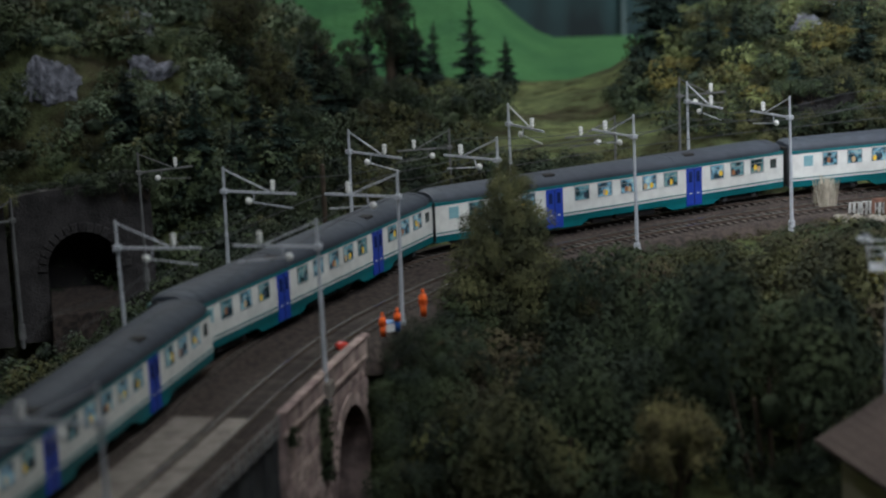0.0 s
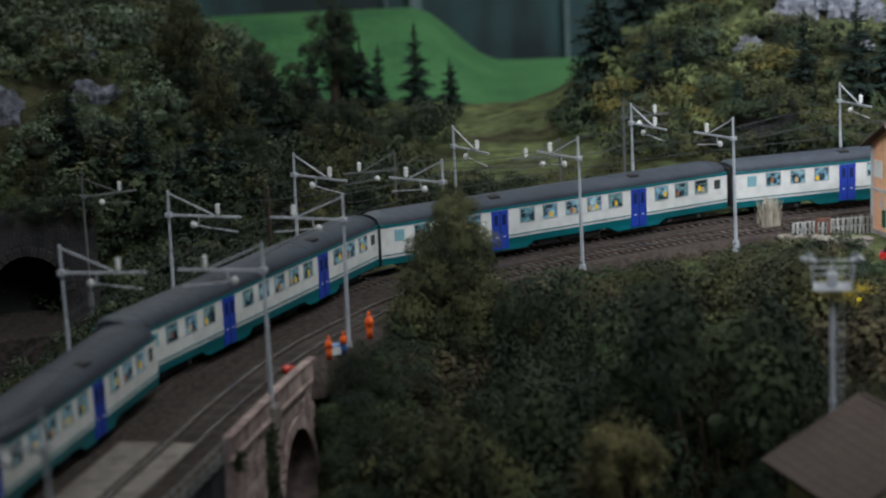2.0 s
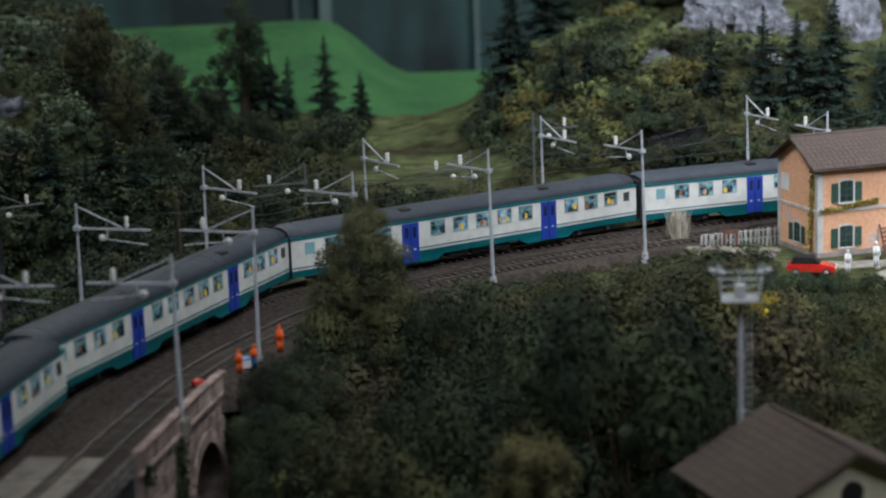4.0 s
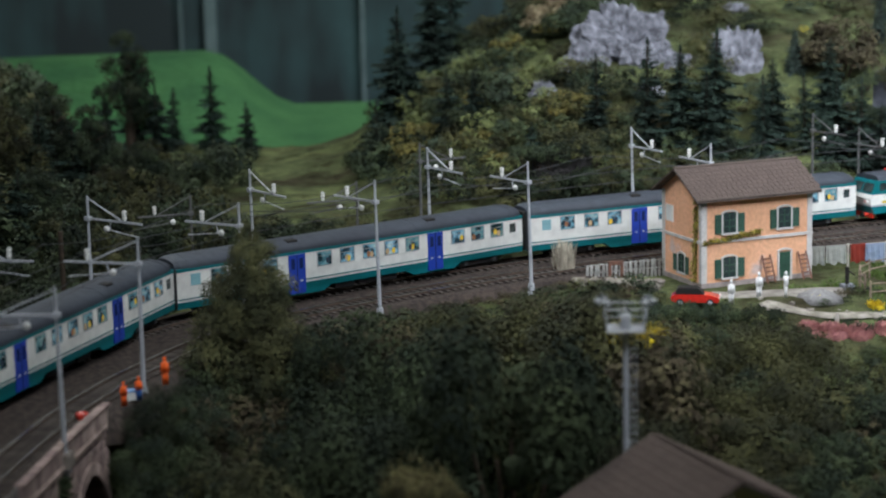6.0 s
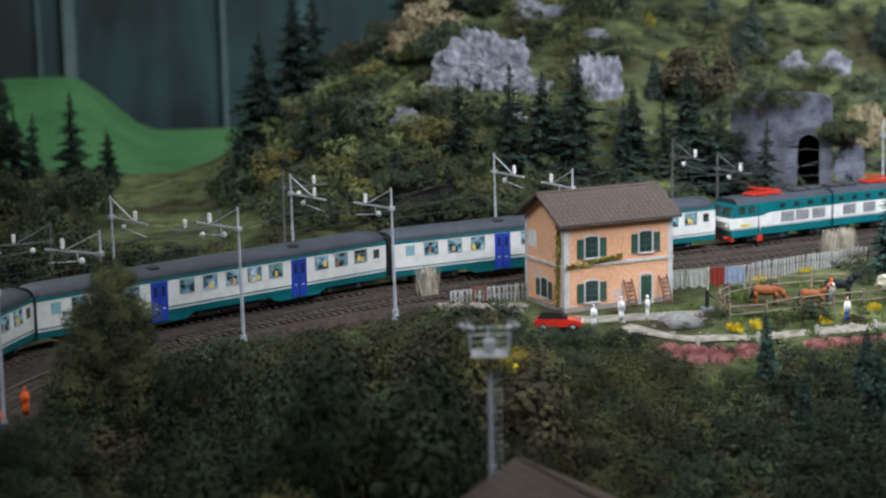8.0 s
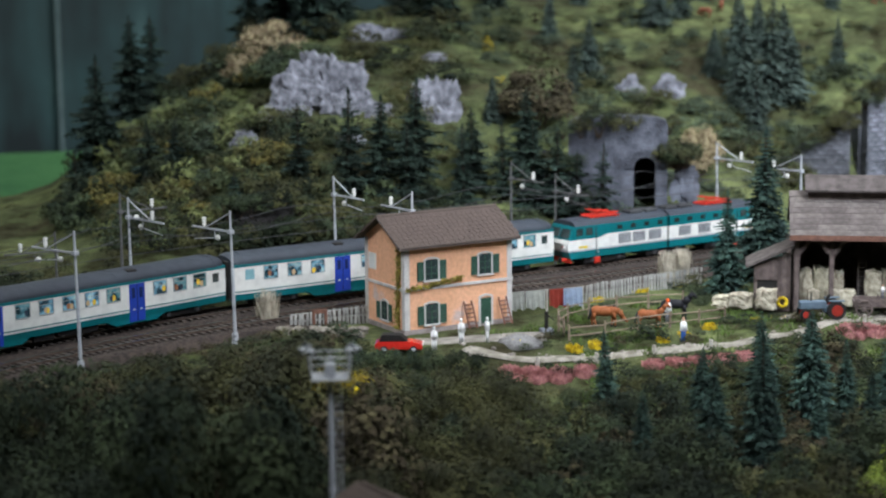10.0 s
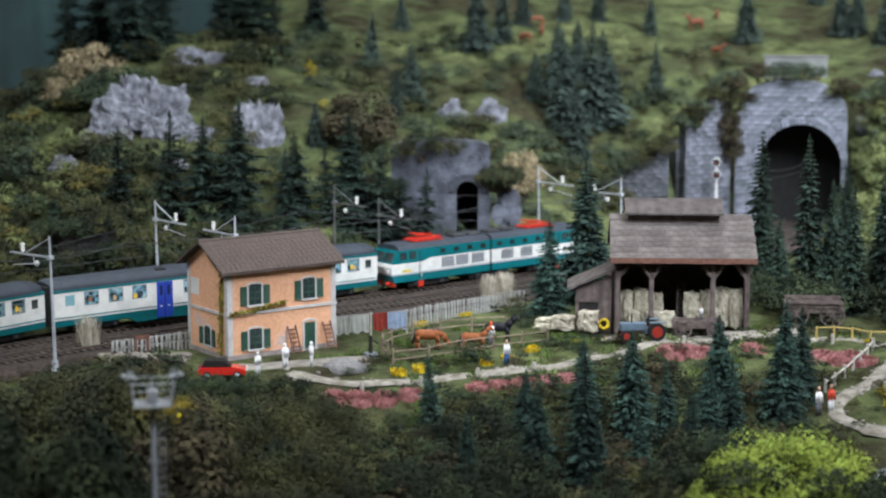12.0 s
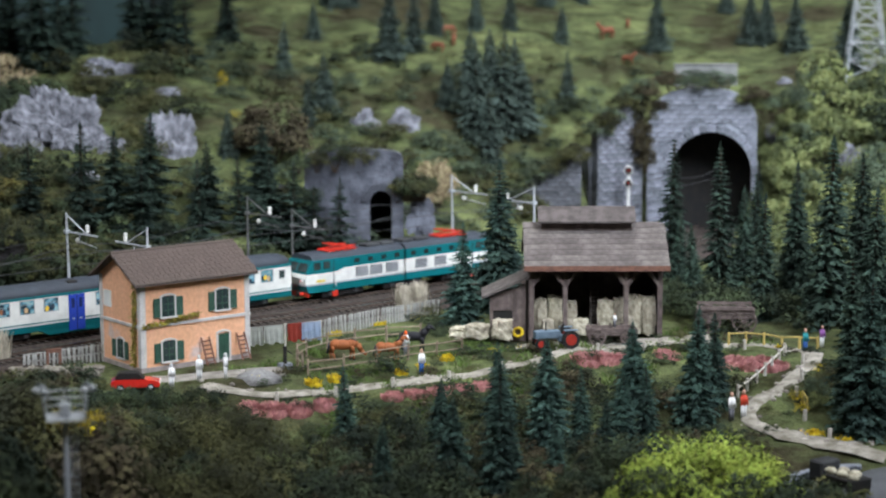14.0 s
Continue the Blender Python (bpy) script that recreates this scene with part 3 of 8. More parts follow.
def build_loco():
    """An articulated electric locomotive in two half bodies, each with its cab, louvres and pantograph."""
    ob = thing("electric_locomotive", 0, 0, 0, label="teal and white articulated electric locomotive with red pantographs", category="locomotive")
    L = 11.4
    for s in (-1, 1):
        def half(pts, w, nm, mt, lab=""):
            return part(nm, prism(bmesh.new(), [(s * u, v) for u, v in pts], -w, w, "y"), mt, ob, lab)
        half([(0.14, 1.15), (L, 1.15), (L + 0.25, 1.8), (0.14, 1.8)], 1.6, "lower_band", TEAL, "teal lower band")
        half([(0.14, 1.8), (L + 0.25, 1.8), (L + 0.27, 1.95), (0.14, 1.95)], 1.615, "stripe", SILVER, "pale grey stripe")
        half([(0.14, 1.95), (L + 0.27, 1.95), (L + 0.3, 2.5), (L + 0.12, 2.85), (L - 3.2, 2.85), (L - 4.2, 3.12), (0.14, 3.12)], 1.6, "body", WHITE, "white middle band")
        half([(0.14, 3.12), (L - 4.2, 3.12), (L - 3.2, 2.85), (L + 0.12, 2.85), (L - 0.4, 4.05), (0.14, 4.05)], 1.605, "upper_band", TEAL, "teal upper band and cab")
        part("roof", prism(bmesh.new(), [(-1.58, 4.05), (1.58, 4.05), (1.35, 4.35), (0.9, 4.5), (-0.9, 4.5), (-1.35, 4.35)], min(s * 0.14, s * (L - 0.5)), max(s * 0.14, s * (L - 0.5)), "x"), ROOFGREY, ob, "grey roof with equipment")
        for x in ((1.6, 3.5, 5.2) if s < 0 else (2.0, 4.4)):
            for y in (-1, 1):
                gr = part("louvre", boxed(s * x - 0.72, s * x + 0.72, y * 1.6 - 0.025, y * 1.6 + 0.025, 2.1, 2.98), DARKSTEEL, ob, "dark ventilation louvre")
                for k in range(5):
                    part("louvre_slat", boxed(s * x - 0.68, s * x + 0.68, y * 1.63 - 0.015, y * 1.63 + 0.015, 2.16 + 0.165 * k, 2.24 + 0.165 * k), SILVER, gr)
        for x in (1.0, 2.6, 4.2, 5.8):
            for y in (-1, 1):
                part("clerestory", boxed(s * x - 0.27, s * x + 0.27, y * 1.61 - 0.02, y * 1.61 + 0.02, 3.42, 3.8), BLACK, ob)
        for x in (L - 1.0, L - 2.1):
            for y in (-1, 1):
                part("cab_side_window", boxed(s * x - 0.36, s * x + 0.36, y * 1.61 - 0.02, y * 1.61 + 0.02, 3.2, 3.85), GLASS, ob)
        for y in (-1, 1):
            part("cab_door_line", boxed(s * (L - 2.9) - 0.04, s * (L - 2.9) + 0.04, y * 1.61 - 0.015, y * 1.61 + 0.015, 1.3, 3.9), DARKSTEEL, ob)
            part("emblem", boxed(s * (L - 1.4) - 0.5, s * (L - 1.4) + 0.5, y * 1.62 - 0.012, y * 1.62 + 0.012, 2.05, 2.25), YELLOW, ob, "small yellow painted bar")
            part("handrail", rod(bmesh.new(), (s * (L - 3.1), y * 1.66, 1.5), (s * (L - 3.1), y * 1.66, 2.9), 0.03, n=5), PORCELAIN, ob)
            part("cab_window", boxed(-0.03, 0.03, -0.6, 0.6, -0.4, 0.4), GLASS, ob, "windscreen", at=(s * (L - 0.08), y * 0.72, 3.42, 0, -s * 23, 0))
            part("headlight", ball(bmesh.new(), (s * (L + 0.27), y * 1.1, 2.2), 0.17, 1), PORCELAIN, ob)
            part("tail_lamp", ball(bmesh.new(), (s * (L + 0.25), y * 0.75, 2.2), 0.11, 1), RED, ob)
            buf = part("buffer", rod(bmesh.new(), (s * (L + 0.1), y * 1.0, 1.1), (s * (L + 0.75), y * 1.0, 1.1), 0.14, n=10), RED, ob, "red buffer")
            part("buffer_plate", rod(bmesh.new(), (s * (L + 0.7), y * 1.0, 1.1), (s * (L + 0.8), y * 1.0, 1.1), 0.27, n=12), BLACK, buf)
            part("cab_step", boxed(s * (L - 3.1) - 0.3, s * (L - 3.1) + 0.3, y * 1.5 - 0.1, y * 1.5 + 0.1, 0.55, 1.12, 0.03), RED, ob, "red step below the cab door")
        part("buffer_beam", boxed(s * (L - 0.1) - 0.12, s * (L - 0.1) + 0.12, -1.5, 1.5, 0.75, 1.3, 0.04), RED, ob, "red buffer beam")
        x0 = s * 6.8
        pan = part("pantograph", boxed(x0 - 1.7, x0 + 1.7, -0.85, 0.85, 4.55, 4.63), RED, ob, "red folding pantograph")
        for y in (-0.8, 0.8):
            part("pantograph_arm", rod(rod(bmesh.new(), (x0 - 1.6, y, 4.65), (x0 + 1.5, y * 0.85, 4.85), 0.06), (x0 + 1.5, y * 0.85, 4.85), (x0 - 0.9, y * 0.7, 5.1), 0.05), RED, pan)
        for x in (x0 - 0.9, x0 - 0.5):
            part("contact_bar", rod(bmesh.new(), (x, -1.05, 5.1), (x, 1.05, 5.1), 0.06), RED, pan)
        for x in (x0 - 1.5, x0 + 1.5):
            for y in (-0.7, 0.7):
                part("insulator", rod(bmesh.new(), (x, y, 4.42), (x, y, 4.56), 0.12, n=8), PORCELAIN, pan)
        for x, w in ((1.2, 0.7), (3.0, 0.8)):
            part("roof_box", boxed(s * x - w, s * x + w, -0.65, 0.65, 4.48, 4.75, 0.06), DARKSTEEL, ob)
    part("articulation", boxed(-0.2, 0.2, -1.35, 1.35, 1.2, 4.2), BLACK, ob, "black bellows between the half bodies")
    part("roof_conduit", rod(bmesh.new(), (-5.0, 0.9, 4.65), (5.0, 0.9, 4.65), 0.05, n=6), DARKSTEEL, ob)
    for bx in (-7.2, 0, 7.2):
        bogie = part("bogie", boxed(bx - 2.4, bx + 2.4, -1.3, 1.3, 0.5, 1.1, 0.08), BLACK, ob)
        for dx in (-1.5, 1.5):
            bm = bmesh.new()
            for y in (-0.83, 0.83):
                rod(bm, (bx + dx, y - 0.12, 0.9), (bx + dx, y + 0.12, 0.9), 0.58, n=14)
            part("wheelset", bm, BLACK, bogie)
            for y in (-1.36, 1.36):
                part("axle_box", boxed(bx + dx - 0.25, bx + dx + 0.25, y - 0.08, y + 0.08, 0.65, 1.05, 0.04), DARKSTEEL, bogie)
    return ob


ARC = 0.5 * np.arange(len(LINE))


def on_line(s0, s1):
    """The pose of a vehicle whose ends stand at the arc lengths s0 and s1 of the back track."""
    p = [np.array([np.interp(s, ARC, LINE[:, k]) for k in range(2)]) for s in (s0, s1)]
    q = [np.array([np.interp(s, ARC, LINE[:, k]) for k in range(2)]) for s in (s0 + (s1 - s0) * 0.15, s1 - (s1 - s0) * 0.15)]
    c, d = (q[0] + q[1]) / 2, p[1] - p[0]
    return pose(c[0] * 0.01, c[1] * 0.01, 0, 0, 0, math.degrees(math.atan2(d[1], d[0])))


def joint_arc(phi):
    i = int(np.argmin(np.abs(np.degrees(np.arctan2(LINE[:, 0], LINE[:, 1])) - phi)))
    return ARC[i]


JOINT = joint_arc(19.75)
coach = build_coach()
coach.matrix_basis = on_line(JOINT - 32.4, JOINT - 0.4)
for k in (-2, -3, -4, -5):
    copy_thing(coach, on_line(JOINT + 32.7 * k + 0.3, JOINT + 32.7 * k + 32.3))
loco = build_loco()
loco.matrix_basis = on_line(JOINT + 0.7, JOINT + 24.5)


# ---- catenary masts ----
def build_mast(tall=9.7, arm=5.0, STEEL=STEEL, lab="grey steel catenary mast with bracket arm and insulators"):
    ob = thing("catenary_mast", 0, 0, 0, label=lab, category="catenary mast", group="catenary masts along the line")
    bm = rod(bmesh.new(), (0, 0, -1.5), (0, 0, tall * 0.55), 0.145, 0.12, 10)
    rod(bm, (0, 0, tall * 0.55), (0, 0, tall), 0.1, 0.08, 10)
    rod(bm, (0, 0, -0.8), (0, 0, 0.25), 0.3, 0.24, 8)
    part("pole", bm, STEEL, ob)
    za = tall - 1.6
    bm = boxed(-0.25, arm, -0.06, 0.06, za - 0.065, za + 0.065)
    box(bm, -0.2, 0.2, -0.2, 0.2, za - 0.15, za + 0.15)
    part("arm", bm, STEEL, ob)
    part("stay", rod(bmesh.new(), (0, 0, tall - 0.15), (arm * 0.62, 0, za + 0.1), 0.05), STEEL, ob)
    for x, z in ((arm * 0.68, za + 0.1),):
        bm = rod(bmesh.new(), (x, 0, z), (x, 0, z + 0.75), 0.09, n=8)
        for k in (0.2, 0.42, 0.64):
            rod(bm, (x, 0, z + k - 0.06), (x, 0, z + k + 0.06), 0.19, 0.15, 8)
        part("insulator", bm, PORCELAIN, ob, "white porcelain insulator")
    bm = rod(bmesh.new(), (arm * 0.4, 0, za - 0.65), (arm * 0.95, 0, za - 0.95), 0.04)
    rod(bm, (arm * 0.42, 0, za - 0.1), (arm * 0.4, 0, za - 0.65), 0.04)
    part("steady_arm", bm, STEEL, ob)
    bm = ball(bmesh.new(), (arm * 0.34, 0, za - 0.6), 0.24, 2, (1, 0.7, 1))
    part("insulator", bm, PORCELAIN, ob)
    return ob


mast = build_mast()
FRONT_MASTS = ((-10.6, -9.6), (-3.75, -8.6), (-1.3, -8.6), (1.75, -8.4), (5.75, -8.4), (10.35, -8.6), (15.7, -8.5), (27.1, -8.4))
BACK_MASTS = ((-9.54, 2.8), (-6.5, 3.6), (-2.75, 3.6), (2.15, 3.4), (7.45, 3.4), (13.35, 3.8), (24.7, 4.0))
first = True
for rows, turn in ((FRONT_MASTS, 90), (BACK_MASTS, -90)):
    for phi, d in rows:
        x, y, h = place(phi, d)
        m = pose(x * 0.01, y * 0.01, 0, random.uniform(-1, 1), random.uniform(-1, 1), h + turn + random.uniform(-4, 4))
        if first:
            mast.matrix_basis = m
            first = False
        else:
            copy_thing(mast, m)

OLDSTEEL = surface("dull_mast_steel", (0.13, 0.13, 0.13), (0.085, 0.085, 0.085), 1.5, 0.7, 0.1)
old_mast = build_mast(9.4, 4.4, OLDSTEEL, "dull weathered catenary mast of the rear line")
for k, (x, y, z, turn) in enumerate(((-30.1, 134.7, -3.1, 215), (-23.1, 148.2, -2.4, 28), (0.9, 160.0, -3.4, 190), (15.1, 165.3, -3.7, 190), (20.4, 163.4, -0.4, 20), (57.0, 169.4, 0.0, -66), (61.3, 169.3, -1.4, -66))):
    m = pose(x * 0.01, y * 0.01, z * 0.01, 0, 0, turn)
    if k == 0:
        old_mast.matrix_basis = m
    else:
        copy_thing(old_mast, m)
stump = thing("wooden_pole", -8.6, 141.5, -1.2, 0, "thick dark brown wooden pole behind the train", "pole")
part("pole", rod(bmesh.new(), (0, 0, -1), (0, 0, 7.8), 0.2, 0.17, 8), BARK, stump)


# ---- room, backdrop, far meadow ----
ROOMWALL = surface("grey_room_paint", (0.3, 0.31, 0.33), (0.26, 0.27, 0.29), 60, 0.9, 0.05)
for nm, b in (("wall_north", (-250, 370, 465, 475, -95, 230)), ("wall_south", (-250, 370, -110, -100, -95, 230)), ("wall_west", (-260, -250, -100, 465, -95, 230)),
              ("wall_east", (370, 380, -100, 465, -95, 230)), ("ceiling", (-250, 370, -100, 465, 230, 240)), ("floor", (-250, 370, -100, 465, -105, -95))):
    tagged(part(nm, boxed(*b), ROOMWALL), "plain grey exhibition room " + nm.split("_")[0], nm.split("_")[0], kind="structure")


def forest_paint():
    m = bpy.data.materials.new("painted_forest")
    m.use_nodes = True
    nt, n = m.node_tree, m.node_tree.nodes
    co = n.new("ShaderNodeTexCoord")
    mp = n.new("ShaderNodeMapping")
    mp.inputs["Scale"].default_value = (7, 7, 1.1)
    a = n.new("ShaderNodeTexNoise")
    a.inputs["Scale"].default_value, a.inputs["Detail"].default_value = 1.6, 7
    b = n.new("ShaderNodeTexNoise")
    b.inputs["Scale"].default_value, b.inputs["Detail"].default_value = 4.5, 6
    nt.links.new(co.outputs["Object"], mp.inputs[0])
    nt.links.new(mp.outputs[0], a.inputs["Vector"])
    nt.links.new(co.outputs["Object"], b.inputs["Vector"])
    mix = n.new("ShaderNodeMath")
    mix.operation = "MULTIPLY_ADD"
    nt.links.new(a.outputs["Fac"], mix.inputs[0])
    mix.inputs[1].default_value = 0.55
    half = n.new("ShaderNodeMath")
    half.operation = "MULTIPLY"
    half.inputs[1].default_value = 0.45
    nt.links.new(b.outputs["Fac"], half.inputs[0])
    nt.links.new(half.outputs[0], mix.inputs[2])
    r = n.new("ShaderNodeValToRGB")
    e = r.color_ramp.elements
    e[0].position, e[0].color = 0.43, (0.006, 0.017, 0.019, 1)
    e[1].position, e[1].color = 0.6, (0.026, 0.072, 0.074, 1)
    x = e.new(0.7)
    x.color = (0.07, 0.145, 0.145, 1)
    nt.links.new(mix.outputs[0], r.inputs[0])
    nt.links.new(r.outputs[0], n["Principled BSDF"].inputs["Base Color"])
    n["Principled BSDF"].inputs["Roughness"].default_value = 0.5
    return m


FOREST = forest_paint()
bm = bmesh.new()
ring = [(438 * math.sin(radians(a)), 438 * math.cos(radians(a))) for a in range(-30, 51, 2)]
for (x0, y0), (x1, y1) in zip(ring, ring[1:]):
    poly(bm, [(x0, y0, -40), (x1, y1, -40), (x1, y1, 120), (x0, y0, 120)])
bmesh.ops.remove_doubles(bm, verts=bm.verts, dist=0.01)
tagged(part("backdrop", bm, FOREST), "dark painted forest backdrop behind the layout", "backdrop", kind="structure")
SEAM_STREAK = surface("pale_seam_streak", (0.16, 0.22, 0.22), (0.12, 0.17, 0.17), 8, 0.6, 0.05)
# two thin panel seams; the wide strip paints a streak of reflected light
for a, w in ((5.55, 0.9), (0.3, 0.5), (1.15, 2.6)):
    x, y = 434 * math.sin(radians(a)), 434 * math.cos(radians(a))
    tagged(part("trim", boxed(-w / 2, w / 2, -0.3, 0.3, -30, 128), SEAM_STREAK, at=(x, y, 0, 0, 0, -a)), "pale vertical backdrop strip: thin panel seams, wide painted light streak", "trim", kind="structure")

MEADOW = surface("bright_meadow", (0.06, 0.17, 0.06), (0.035, 0.115, 0.045), 14, 0.95, 0.3)
bm = bmesh.new()
grid = []
for r in np.arange(262, 420, 6):
    row = []
    for a in np.arange(-14, 12.1, 0.5):
        f = min(1, max(0, (3.6 - a) / 2.6))
        z = -4.9 + 9.6 * f * f * (3 - 2 * f) * math.exp(-((r - 316) / 30) ** 2)
        z -= 0.05 * max(0, 285 - r) ** 1.3 * 0.5
        row.append(bm.verts.new((r * math.sin(radians(a)), r * math.cos(radians(a)), z if r < 322 else z - 0.15 * (r - 322))))
    grid.append(row)
for g, k in zip(grid, grid[1:]):
    for i in range(len(g) - 1):
        bm.faces.new((g[i], g[i + 1], k[i + 1], k[i]))
bmesh.ops.recalc_face_normals(bm, faces=bm.faces)
tagged(part("meadow_hill", bm, MEADOW, smooth=True), "smooth bright green far meadow hill", "hill", kind="structure")


# ---- stone viaduct, girder bridge ----
def along(s, d, z):
    p = [np.interp(s, ARC, LINE[:, k]) + d * np.interp(s, ARC, LEFT[:, k]) for k in range(2)]
    return Vector((p[0], p[1], z))


def arc_of_y(y):
    return float(np.interp(y, LINE[:400, 1], ARC[:400]))


def bend(bm):
    """Takes (arc length, side offset, height) to the ground plan."""
    for v in bm.verts:
        v.co = along(v.co.x, v.co.y, v.co.z)
    bmesh.ops.recalc_face_normals(bm, faces=bm.faces)
    return bm


SA, SB = 62.2, 78.6
viaduct = thing("stone_viaduct", 0, 0, 0, label="weathered pinkish stone viaduct with arch and parapet", category="viaduct")
sc, ar, zs, af = 75.0, 3.3, -6.4, 1.15
outline = [(s, -0.25) for s in np.linspace(SA, SB, 14)] + [(SB, -23), (sc + ar, -23), (sc + ar, zs)]
outline += [(sc + ar * math.cos(a), zs + ar * af * math.sin(a)) for a in np.linspace(0, math.pi, 15)[1:-1]]
outline += [(sc - ar, zs), (sc - ar, -23), (SA, -23)]
bm = prism(bmesh.new(), outline, -8.45, 4.2, "y")
bmesh.ops.triangulate(bm, faces=bm.faces)
part("wall", bend(bm), BRICK, viaduct)
for s in np.arange(SA, SB - 0.5, 0.82):
    part("parapet_stone", bend(boxed(s, s + 0.79, -8.6, -8.25, -0.3, 0.72, 0.05)), BRICK, viaduct)
for s in np.arange(SA, SB - 0.5, 1.05):
    part("coping_stone", bend(boxed(s, s + 1.02, -8.7, -8.15, 0.72, 0.88, 0.04)), BRICK, viaduct)
part("string_course", bend(boxed(SA, SB, -8.62, -8.45, -0.55, -0.3, 0.03)), BRICK, viaduct)
# thin black blocks paint the shade of small square holes
for s in (SA + 4.6, SA + 8.9):
    part("drain_hole", bend(boxed(s, s + 0.4, -8.5, -8.44, -1.6, -1.15)), BLACK, viaduct)
part("pilaster", bend(boxed(69.4, 70.6, -8.95, -8.45, -0.6, 0.3, 0.05)), SLAB, viaduct, "small stone mast bracket")
rng = random.Random(5)
stones = 0
for i in range(14):
    z, s = -0.85 - 0.6 * i, SA + rng.uniform(0, 0.5)
    while s < SB - 0.4:
        w = rng.uniform(0.55, 1.0)
        inside = math.hypot((s + w / 2 - sc) / (ar + 0.95), (z - zs) / (ar * af + 0.85)) < 1 if z > zs else abs(s + w / 2 - sc) < ar + 0.95
        if not inside and stones < 290:
            part("facing_stone", bend(boxed(s + 0.015, s + w - 0.015, -8.48 - rng.uniform(0, 0.06), -8.3, z - 0.27, z + 0.28, 0.04)), BRICK, viaduct)
            stones += 1
        s += w
for a0 in np.linspace(0, math.pi, 18)[:-1]:
    a1 = a0 + math.pi / 17 - 0.02
    pts = [(sc + r * math.cos(a), zs + r * af * math.sin(a)) for r, a in ((ar, a0), (ar + 0.65, a0), (ar + 0.65, a1), (ar, a1))]
    part("arch_stone", bend(prism(bmesh.new(), pts, -8.58, -8.4, "y")), BRICK, viaduct)
for s0, z1, z0, w, n in ((69.2, -0.9, -5.2, 0.8, 900), (66.9, -5.6, -9.0, 0.5, 420), (63.0, -0.2, -1.2, 0.3, 120)):
    bm = bmesh.new()
    for k in range(n):
        f = rng.random()
        p = Vector((s0 + rng.gauss(0, w * (0.55 - 0.25 * abs(f - 0.6))), -8.55 - abs(rng.gauss(0, 0.22)), z1 + (z0 - z1) * f))
        q = Euler((rng.uniform(0, 6), rng.uniform(0, 6), rng.uniform(0, 6))).to_matrix()
        h = rng.uniform(0.1, 0.2)
        poly(bm, [p + q @ Vector(c) * h for c in ((-1, 0, 0), (0.2, -0.7, 0), (0.8, 0.5, 0))])
    for v in bm.verts:
        v.co = along(v.co.x, v.co.y, v.co.z)
    tagged(part("hanging_ivy", bm, LEAF), "dark green ivy hanging on the viaduct stone", "ivy", "ivy on the viaduct")

OLDRAIL = surface("grey_railing", (0.2, 0.19, 0.185), (0.12, 0.115, 0.11), 1.5, 0.7, 0.1)
bridge = thing("girder_bridge", 0, 0, 0, label="dark steel girder bridge carrying both tracks", category="bridge")
S0 = arc_of_y(46)
part("deck", ribbon(bmesh.new(), -8.0, 3.4, -1.7, -0.75, int(S0 * 2), int(SA * 2)), DARKSTEEL, bridge)
for d in (-8.3, 3.6):
    i0, i1 = int(S0 * 2), int(SA * 2)
    gd = part("girder", ribbon(bmesh.new(), d - 0.08, d + 0.08, -3.6, -0.25, i0, i1), DARKSTEEL, bridge)
    part("flange", ribbon(bmesh.new(), d - 0.25, d + 0.25, -0.25, -0.12, i0, i1), DARKSTEEL, gd)
    for s in np.arange(S0 + 0.9, SA, 2.0):
        part("stiffener", bend(boxed(s, s + 0.1, d - 0.22, d + 0.22, -3.6, -0.25)), DARKSTEEL, gd)
for d in (-8.6,):
    for s in np.arange(S0, SA, 1.25):
        part("railing_post", bend(boxed(s - 0.05, s + 0.05, d - 0.05, d + 0.05, -0.2, 1.0)), OLDRAIL, bridge)
    for z in (0.45, 0.95):
        part("handrail", ribbon(bmesh.new(), d - 0.035, d + 0.035, z - 0.035, z + 0.035, int(S0 * 2), int(SA * 2)), OLDRAIL, bridge)
walkway = tagged(part("walkway", ribbon(bmesh.new(), -4.3, -2.2, -0.1, 0.1, int(S0 * 2), int(SA * 2)), SLAB), "pale concrete slabs laid beside the rails", "pavement", kind="structure")
for s in np.arange(S0, SA - 0.4, 3.8):
    part("slab", bend(boxed(s, s + 3.76, -4.35, -2.15, 0.1, 0.22, 0.03)), SLAB, walkway)
    part("slab", bend(boxed(s, s + 3.76, -6.35, -5.05, 0.0, 0.2, 0.03)), SLAB, walkway)


